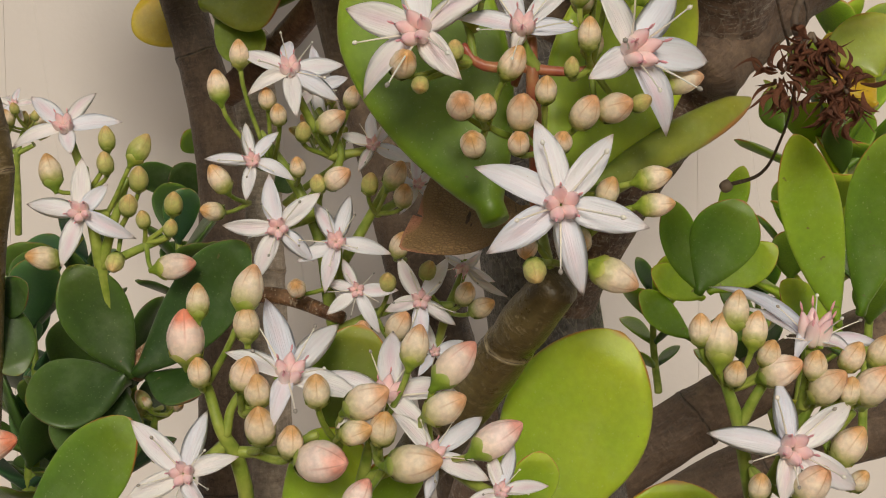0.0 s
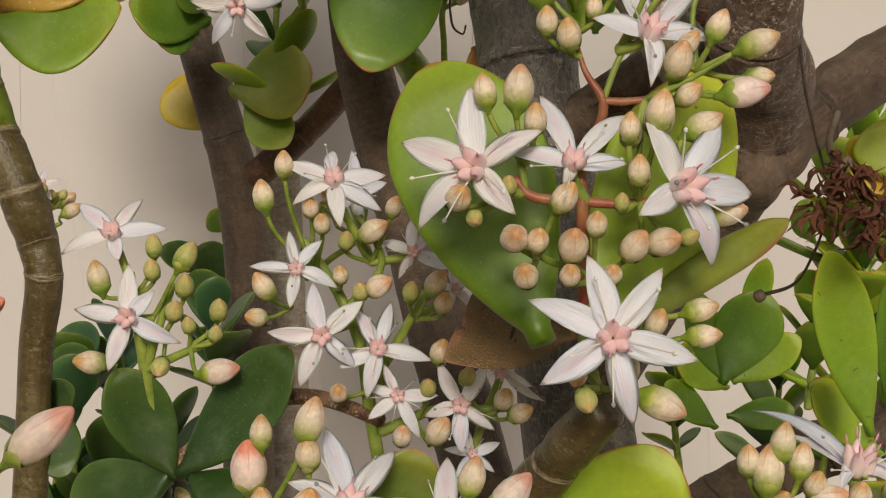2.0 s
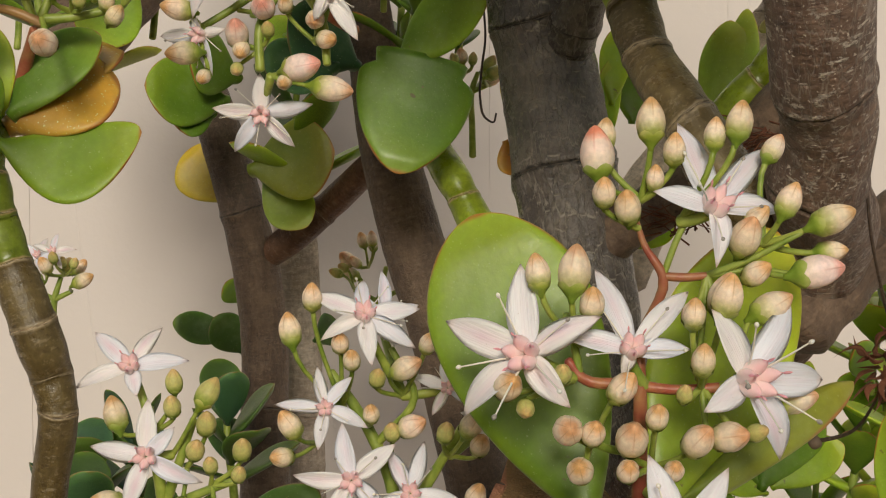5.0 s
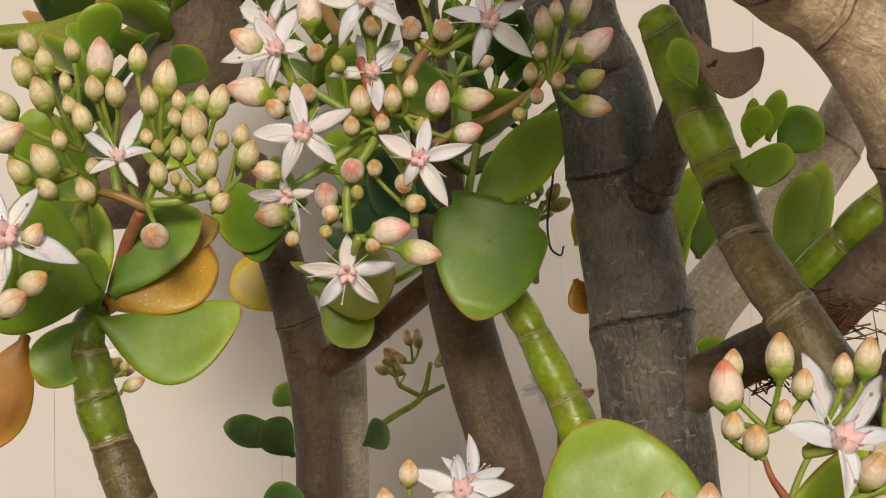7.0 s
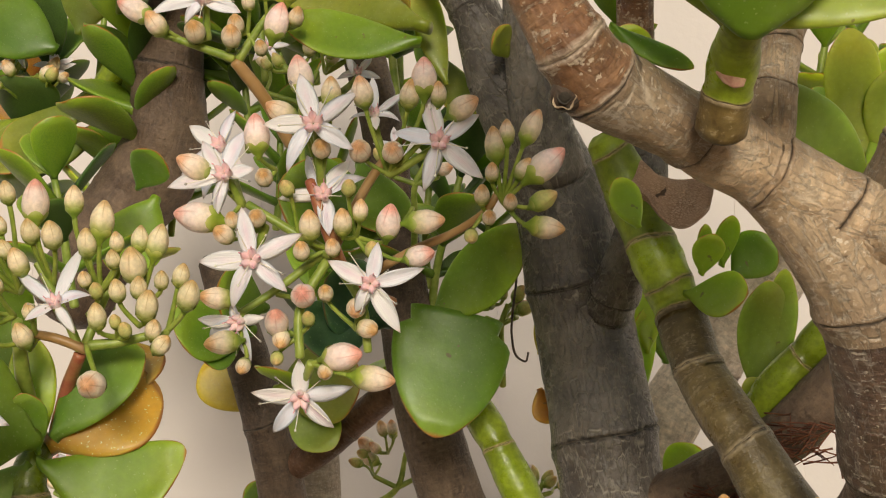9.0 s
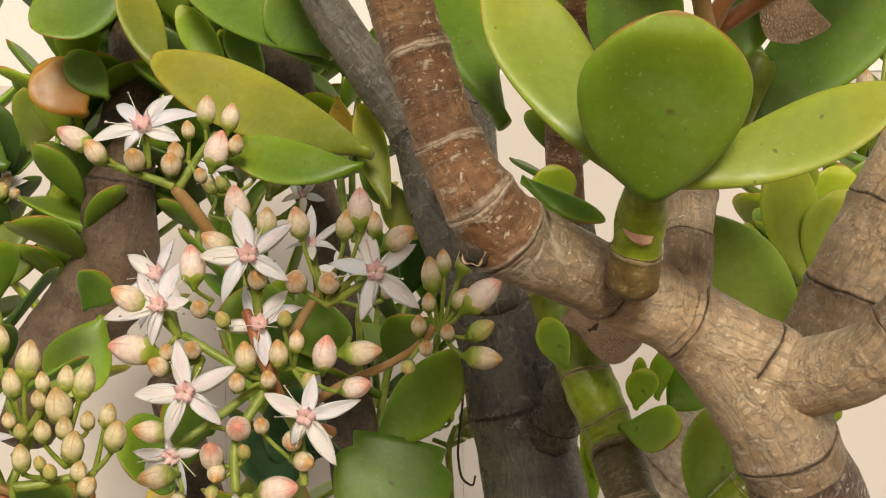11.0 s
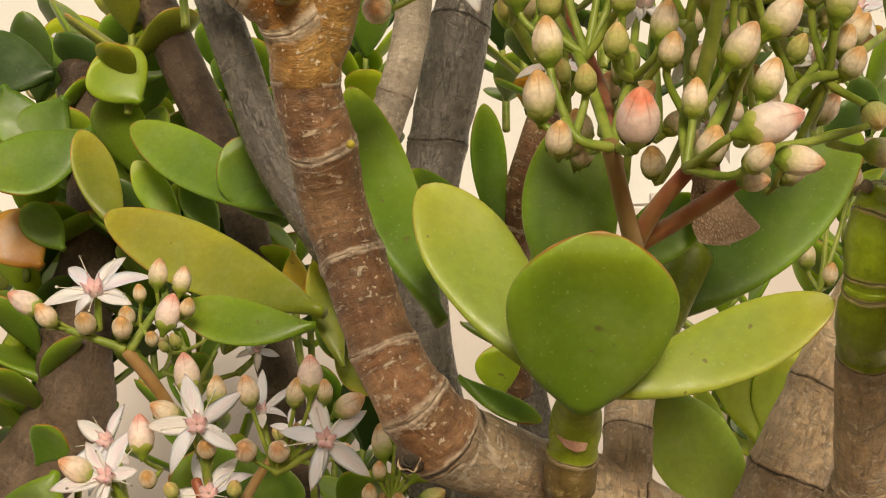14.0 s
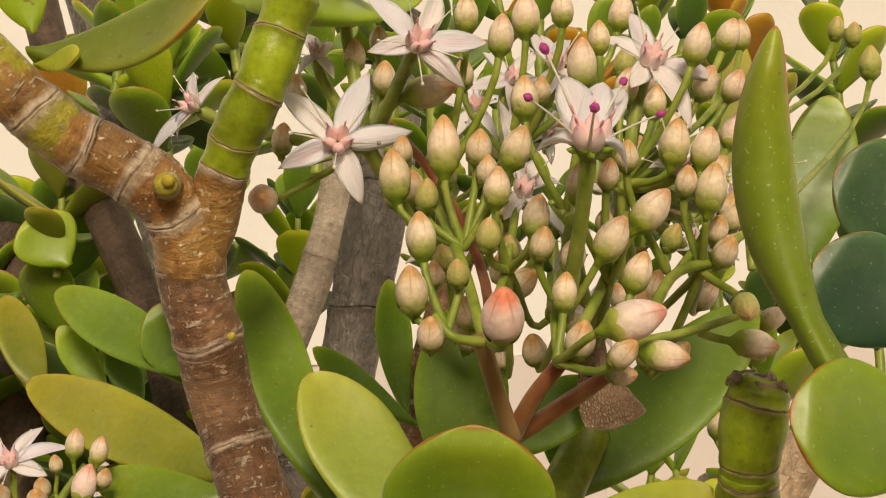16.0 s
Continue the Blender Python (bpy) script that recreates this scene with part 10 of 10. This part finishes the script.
for heart, reach, count in (((36.9, 183.0, 536.5), 0.007, 60), ((28.3, 196.0, 527.6), 0.006, 45)):
    for k in range(count):
        p = at_mm(heart) + Vector((random.gauss(0, 1), random.gauss(0, 0.5), random.gauss(0, 0.55))) * reach * 0.4
        d = Vector((random.uniform(-1, 1), random.uniform(-0.6, 0.6), random.uniform(-0.5, 0.7))).normalized()
        side = d.orthogonal().normalized()
        other, size, bow = d.cross(side), random.uniform(0.003, 0.0065), random.uniform(-0.15, 0.15)
        n = len(needle_verts)
        for i in range(4):
            c = p + d * size * (i / 3 - 0.5) + side * size * bow * (i / 3) * (1 - i / 3)
            r = 0.00016 * (1 - 0.2 * i)
            needle_verts += [c + side * r, c - side * r * 0.5 + other * r * 0.87, c - side * r * 0.5 - other * r * 0.87]
        needle_faces += [(n + 3 * i + j, n + 3 * i + (j + 1) % 3, n + 3 * i + 3 + (j + 1) % 3, n + 3 * i + 3 + j) for i in range(3) for j in range(3)]
needles = place(new("dry_needles", smooth_mesh("dry_needles", needle_verts, needle_faces, [DRIED])), Matrix.Identity(4))
tagged(needles, "dark dry needles caught between the jade stems", "leaf litter", kind="stuff")


# ---- leafy shoots in the depth ----
leafy_shoot('leafy green jade shoot in soft shade', (-96.8, 330.0, 604.6), (-91.2, 330.0, 642.5), 5, 20.1, ('dark', 'green', 'green'))
leafy_shoot('leafy green jade shoot in soft shade', (-55.2, 325.0, 618.6), (-58.5, 325.0, 664.7), 6, 18.5, ('bright', 'lime', 'green'))
leafy_shoot('leafy green jade shoot in soft shade', (-73.9, 305.0, 567.3), (-68.6, 305.0, 608.9), 6, 15.9, ('dark', 'green', 'green'))
leafy_shoot('leafy green jade shoot in soft shade', (-22.6, 300.0, 589.6), (-21.7, 300.0, 627.5), 5, 13.3, ('green', 'bright', 'dark'))
leafy_shoot('leafy green jade shoot in soft shade', (-85.9, 300.0, 551.2), (-83.3, 300.0, 584.5), 5, 16.7, ('bright', 'lime', 'green'))
leafy_shoot('leafy green jade shoot in soft shade', (-75.0, 330.0, 605.9), (-71.9, 330.0, 651.2), 6, 19.6, ('olive', 'green', 'amber'))
leafy_shoot('leafy green jade shoot in soft shade', (-49.6, 315.0, 598.7), (-51.1, 315.0, 636.6), 6, 17.4, ('green', 'bright', 'dark'))
leafy_shoot('leafy green jade shoot in soft shade', (-36.3, 310.0, 630.0), (-41.3, 310.0, 658.7), 4, 16.3, ('dark', 'green', 'green'))
leafy_shoot('leafy green jade shoot in soft shade', (-37.3, 240.0, 650.3), (-38.5, 240.0, 675.9), 4, 13.0, ('dark', 'green', 'green'))
leafy_shoot('leafy green jade shoot in soft shade', (65.0, 245.0, 453.9), (68.2, 245.0, 494.8), 6, 12.3, ('bright', 'lime', 'green'))
leafy_shoot('leafy green jade shoot in soft shade', (72.3, 225.0, 458.2), (71.5, 225.0, 497.7), 6, 13.2, ('green', 'bright', 'dark'))
leafy_shoot('leafy green jade shoot in soft shade', (58.6, 262.0, 450.2), (59.8, 262.0, 477.5), 5, 12.0, ('dark', 'green', 'green'))
leafy_shoot('leafy green jade shoot in soft shade', (43.2, 270.0, 459.8), (42.2, 270.0, 477.8), 4, 10.1, ('green', 'bright', 'dark'))
# low left shoots, shade carried by the dark and teal tones
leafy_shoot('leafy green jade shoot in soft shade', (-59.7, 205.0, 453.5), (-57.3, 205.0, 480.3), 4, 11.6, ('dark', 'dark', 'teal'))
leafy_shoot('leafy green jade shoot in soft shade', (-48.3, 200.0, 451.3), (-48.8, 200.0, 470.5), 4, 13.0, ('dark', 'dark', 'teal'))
leafy_shoot('leafy green jade shoot in soft shade', (68.4, 215.0, 626.3), (68.4, 215.0, 664.3), 6, 12.4, ('olive', 'green', 'amber'))
leafy_shoot('leafy green jade shoot in soft shade', (90.3, 235.0, 643.1), (92.8, 235.0, 673.6), 5, 12.8, ('green', 'bright', 'dark'))
leafy_shoot('leafy green jade shoot in soft shade', (84.0, 210.0, 598.4), (86.2, 210.0, 631.5), 5, 11.8, ('dark', 'green', 'green'))
leafy_shoot('leafy green jade shoot in soft shade', (12.1, 200.0, 651.5), (7.6, 200.0, 670.0), 4, 10.2, ('green', 'bright', 'dark'))
leafy_shoot('leafy green jade shoot in soft shade', (32.5, 220.0, 661.9), (31.8, 220.0, 684.3), 5, 13.1, ('olive', 'green', 'amber'))
leafy_shoot('leafy green jade shoot in soft shade', (54.0, 220.0, 660.9), (53.1, 220.0, 685.5), 5, 13.1, ('green', 'bright', 'dark'))
leafy_shoot('leafy green jade shoot in soft shade', (73.0, 235.0, 586.3), (73.2, 235.0, 618.7), 5, 13.1, ('green', 'bright', 'dark'))
leafy_shoot('leafy green jade shoot in soft shade', (55.4, 250.0, 574.1), (57.1, 250.0, 588.0), 3, 8.9, ('bright', 'lime', 'green'))
leafy_shoot('leafy green jade shoot in soft shade', (-106.2, 310.0, 565.8), (-101.8, 310.0, 603.5), 5, 18.9, ('dark', 'green', 'green'))
leafy_shoot('leafy green jade shoot in soft shade', (-53.8, 290.0, 583.6), (-55.7, 290.0, 611.7), 4, 12.9, ('dark', 'green', 'green'))
leafy_shoot('leafy green jade shoot in soft shade', (-20.6, 260.0, 591.3), (-21.3, 260.0, 616.3), 4, 12.5, ('green', 'bright', 'dark'))
leafy_shoot('leafy green jade shoot in soft shade', (56.9, 230.0, 562.8), (54.7, 230.0, 595.4), 4, 10.9, ('bright', 'lime', 'green'))
leafy_shoot('leafy green jade shoot in soft shade', (14.0, 190.0, 584.4), (15.7, 190.0, 599.4), 4, 9.0, ('bright', 'lime', 'green'))
leafy_shoot('leafy green jade shoot in soft shade', (-71.9, 230.0, 554.2), (-75.4, 230.0, 574.7), 4, 13.0, ('dark', 'green', 'green'))
leafy_shoot('leafy green jade shoot in soft shade', (-28.9, 255.0, 551.8), (-32.8, 255.0, 574.1), 4, 13.3, ('dark', 'green', 'green'))
leafy_shoot('leafy green jade shoot in soft shade', (-14.0, 250.0, 551.3), (-9.9, 250.0, 575.0), 4, 14.0, ('dark', 'green', 'green'))
leafy_shoot('leafy green jade shoot in soft shade', (-34.4, 265.0, 528.1), (-35.1, 265.0, 552.6), 4, 14.5, ('green', 'bright', 'dark'))
leafy_shoot('leafy green jade shoot in soft shade', (-4.6, 260.0, 551.7), (-4.8, 260.0, 578.4), 4, 10.3, ('dark', 'green', 'green'))
leafy_shoot('leafy green jade shoot in soft shade', (-59.6, 330.0, 652.2), (-62.4, 330.0, 686.1), 5, 19.0, ('bright', 'lime', 'green'))
leafy_shoot('leafy green jade shoot in soft shade', (22.3, 230.0, 624.4), (22.0, 230.0, 640.9), 3, 11.2, ('olive', 'green', 'amber'))
leafy_shoot('leafy green jade shoot in soft shade', (-18.3, 190.0, 637.4), (-19.0, 190.0, 652.6), 5, 13.5, ('green', 'bright', 'dark'))
leafy_shoot('leafy green jade shoot in soft shade', (-28.5, 200.0, 651.5), (-25.2, 200.0, 665.9), 5, 14.4, ('green', 'bright', 'dark'))
leafy_shoot('leafy green jade shoot in soft shade', (-11.2, 210.0, 659.9), (-12.8, 210.0, 677.4), 5, 14.3, ('green', 'bright', 'dark'))
leafy_shoot('leafy green jade shoot in soft shade', (3.8, 170.0, 630.4), (5.6, 170.0, 643.9), 4, 7.8, ('dark', 'green', 'green'))
leafy_shoot('leafy green jade shoot in soft shade', (13.3, 160.0, 629.7), (14.5, 160.0, 644.0), 4, 7.4, ('dark', 'green', 'green'))
leafy_shoot('leafy green jade shoot in soft shade', (23.2, 160.0, 626.5), (23.4, 160.0, 642.2), 4, 7.4, ('green', 'bright', 'dark'))
leafy_shoot('leafy green jade shoot in soft shade', (32.6, 165.0, 630.5), (32.9, 165.0, 646.8), 4, 7.6, ('dark', 'green', 'green'))
leafy_shoot('leafy green jade shoot in soft shade', (43.0, 165.0, 630.0), (44.9, 165.0, 644.8), 4, 7.6, ('dark', 'green', 'green'))
leafy_shoot('leafy green jade shoot in soft shade', (53.6, 170.0, 628.2), (55.1, 170.0, 644.8), 4, 7.8, ('olive', 'green', 'amber'))
leafy_shoot('leafy green jade shoot in soft shade', (37.4, 150.0, 608.7), (38.9, 150.0, 620.8), 4, 5.5, ('dark', 'green', 'green'))
leafy_shoot('leafy green jade shoot in soft shade', (25.6, 150.0, 608.0), (26.7, 150.0, 620.7), 4, 5.5, ('dark', 'green', 'green'))
leafy_shoot('leafy green jade shoot in soft shade', (46.2, 150.0, 610.8), (47.1, 150.0, 621.1), 4, 5.6, ('dark', 'green', 'green'))
leafy_shoot('leafy green jade shoot in soft shade', (17.7, 150.0, 621.8), (19.0, 150.0, 637.0), 4, 7.5, ('dark', 'green', 'green'))
leafy_shoot('leafy green jade shoot in soft shade', (26.1, 150.0, 615.6), (26.3, 150.0, 629.9), 4, 6.8, ('dark', 'green', 'green'))
leafy_shoot('leafy green jade shoot in soft shade', (36.4, 150.0, 620.9), (36.9, 150.0, 635.5), 4, 7.5, ('olive', 'green', 'amber'))
leafy_shoot('leafy green jade shoot in soft shade', (43.9, 150.0, 620.6), (46.6, 150.0, 637.2), 4, 7.5, ('dark', 'green', 'green'))
leafy_shoot('leafy green jade shoot in soft shade', (29.6, 140.0, 605.8), (30.6, 140.0, 616.5), 3, 5.7, ('dark', 'green', 'green'))
leafy_shoot('leafy green jade shoot in soft shade', (38.1, 140.0, 604.3), (39.5, 140.0, 614.9), 3, 5.7, ('dark', 'green', 'green'))
leafy_shoot('leafy green jade shoot in soft shade', (48.2, 150.0, 605.7), (49.3, 150.0, 617.1), 3, 6.7, ('green', 'bright', 'dark'))
leafy_shoot('leafy green jade shoot in soft shade', (19.5, 150.0, 608.3), (19.4, 150.0, 618.4), 3, 6.7, ('dark', 'green', 'green'))
# more low left shoots with shade in their leaf colour
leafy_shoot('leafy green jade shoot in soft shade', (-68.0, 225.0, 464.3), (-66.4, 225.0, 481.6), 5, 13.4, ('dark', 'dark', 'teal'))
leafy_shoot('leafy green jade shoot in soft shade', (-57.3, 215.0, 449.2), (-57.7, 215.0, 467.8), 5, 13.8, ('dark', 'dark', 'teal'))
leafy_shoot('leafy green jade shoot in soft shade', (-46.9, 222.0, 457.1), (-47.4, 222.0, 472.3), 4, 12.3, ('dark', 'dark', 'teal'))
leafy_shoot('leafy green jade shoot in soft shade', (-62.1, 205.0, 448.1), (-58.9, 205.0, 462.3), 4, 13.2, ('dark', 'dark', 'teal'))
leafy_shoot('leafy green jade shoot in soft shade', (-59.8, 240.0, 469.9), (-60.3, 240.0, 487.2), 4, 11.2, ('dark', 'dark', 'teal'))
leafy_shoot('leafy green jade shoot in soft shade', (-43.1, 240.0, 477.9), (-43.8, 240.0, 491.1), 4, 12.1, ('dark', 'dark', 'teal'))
leafy_shoot('leafy green jade shoot in soft shade', (64.0, 232.0, 498.8), (65.8, 232.0, 519.5), 5, 12.3, ('bright', 'lime', 'green'))
leafy_shoot('leafy green jade shoot in soft shade', (73.3, 228.0, 498.7), (72.3, 228.0, 520.0), 5, 13.0, ('bright', 'lime', 'green'))
leafy_shoot('leafy green jade shoot in soft shade', (67.4, 222.0, 489.8), (68.3, 222.0, 506.1), 5, 10.9, ('green', 'bright', 'dark'))
leafy_shoot('leafy green jade shoot in soft shade', (62.6, 240.0, 477.0), (63.6, 240.0, 490.8), 4, 11.8, ('bright', 'lime', 'green'))
leafy_shoot('leafy green jade shoot in soft shade', (-12.7, 220.0, 643.4), (-14.3, 220.0, 669.9), 5, 13.8, ('dark', 'green', 'green'))
leafy_shoot('leafy green jade shoot in soft shade', (-52.2, 260.0, 640.0), (-50.5, 260.0, 665.7), 5, 16.0, ('olive', 'green', 'amber'))
leafy_shoot('leafy green jade shoot in soft shade', (-34.6, 280.0, 600.5), (-31.1, 280.0, 634.2), 6, 16.6, ('dark', 'green', 'green'))
leafy_shoot('leafy green jade shoot in soft shade', (-67.6, 290.0, 614.2), (-65.0, 290.0, 654.7), 6, 18.5, ('green', 'bright', 'dark'))
leafy_shoot('leafy green jade shoot in soft shade', (-46.6, 270.0, 596.1), (-50.3, 270.0, 628.7), 6, 17.1, ('dark', 'green', 'green'))
leafy_shoot('leafy green jade shoot in soft shade', (-38.7, 300.0, 612.7), (-37.3, 300.0, 649.9), 5, 15.7, ('dark', 'green', 'green'))
leafy_shoot('leafy green jade shoot in soft shade', (-57.1, 290.0, 612.1), (-56.0, 290.0, 643.2), 6, 17.6, ('green', 'bright', 'dark'))
leafy_shoot('leafy green jade shoot in soft shade', (-77.5, 280.0, 611.6), (-75.8, 280.0, 646.4), 6, 18.1, ('green', 'bright', 'dark'))
leafy_shoot('leafy green jade shoot in soft shade', (-9.9, 290.0, 627.2), (-10.5, 290.0, 656.4), 5, 14.1, ('green', 'bright', 'dark'))
leafy_shoot('leafy green jade shoot in soft shade', (19.3, 270.0, 636.3), (19.2, 270.0, 663.8), 5, 13.2, ('dark', 'green', 'green'))
leafy_shoot('leafy green jade shoot in soft shade', (-39.2, 300.0, 607.2), (-37.5, 300.0, 634.3), 5, 15.8, ('dark', 'green', 'green'))
leafy_shoot('leafy green jade shoot in soft shade', (-56.6, 290.0, 590.3), (-55.1, 290.0, 617.4), 5, 16.4, ('dark', 'green', 'green'))
leafy_shoot('leafy green jade shoot in soft shade', (-75.1, 285.0, 581.5), (-78.5, 285.0, 611.7), 6, 17.2, ('green', 'bright', 'dark'))
leafy_shoot('leafy green jade shoot in soft shade', (-45.7, 275.0, 567.1), (-43.1, 275.0, 589.0), 5, 13.2, ('dark', 'green', 'green'))
leafy_shoot('leafy green jade shoot in soft shade', (-15.8, 270.0, 555.5), (-16.2, 270.0, 579.1), 4, 11.8, ('dark', 'green', 'green'))
leafy_shoot('leafy green jade shoot in soft shade', (-80.4, 340.0, 635.6), (-82.9, 340.0, 669.9), 5, 22.2, ('green', 'bright', 'dark'))
leafy_shoot('leafy green jade shoot in soft shade', (-35.4, 320.0, 643.6), (-30.8, 320.0, 673.0), 5, 18.3, ('dark', 'green', 'green'))
leafy_shoot('leafy green jade shoot in soft shade', (-14.9, 310.0, 638.0), (-10.3, 310.0, 666.4), 5, 15.2, ('green', 'bright', 'dark'))
leafy_shoot('leafy green jade shoot in soft shade', (72.7, 260.0, 575.7), (75.1, 260.0, 598.5), 5, 12.4, ('green', 'bright', 'dark'))
leafy_shoot('leafy green jade shoot in soft shade', (83.4, 250.0, 609.2), (84.0, 250.0, 633.8), 5, 14.1, ('dark', 'green', 'green'))
leafy_shoot('leafy green jade shoot in soft shade', (-70.1, 310.0, 592.8), (-68.4, 310.0, 620.3), 5, 18.8, ('dark', 'green', 'green'))
leafy_shoot('leafy green jade shoot in soft shade', (-116.7, 330.0, 601.0), (-117.6, 330.0, 633.2), 5, 21.5, ('green', 'bright', 'dark'))
leafy_shoot('leafy green jade shoot in soft shade', (-40.9, 300.0, 598.5), (-42.9, 300.0, 625.1), 5, 15.7, ('dark', 'green', 'green'))
leafy_shoot('leafy green jade shoot in soft shade', (-81.8, 300.0, 565.3), (-80.1, 300.0, 589.6), 4, 17.0, ('dark', 'green', 'green'))
leafy_shoot('leafy green jade shoot in soft shade', (53.2, 250.0, 578.8), (55.5, 250.0, 602.4), 4, 11.8, ('bright', 'lime', 'green'))
leafy_shoot('leafy green jade shoot in soft shade', (-113.0, 330.0, 578.1), (-114.0, 330.0, 602.2), 4, 20.1, ('olive', 'green', 'amber'))
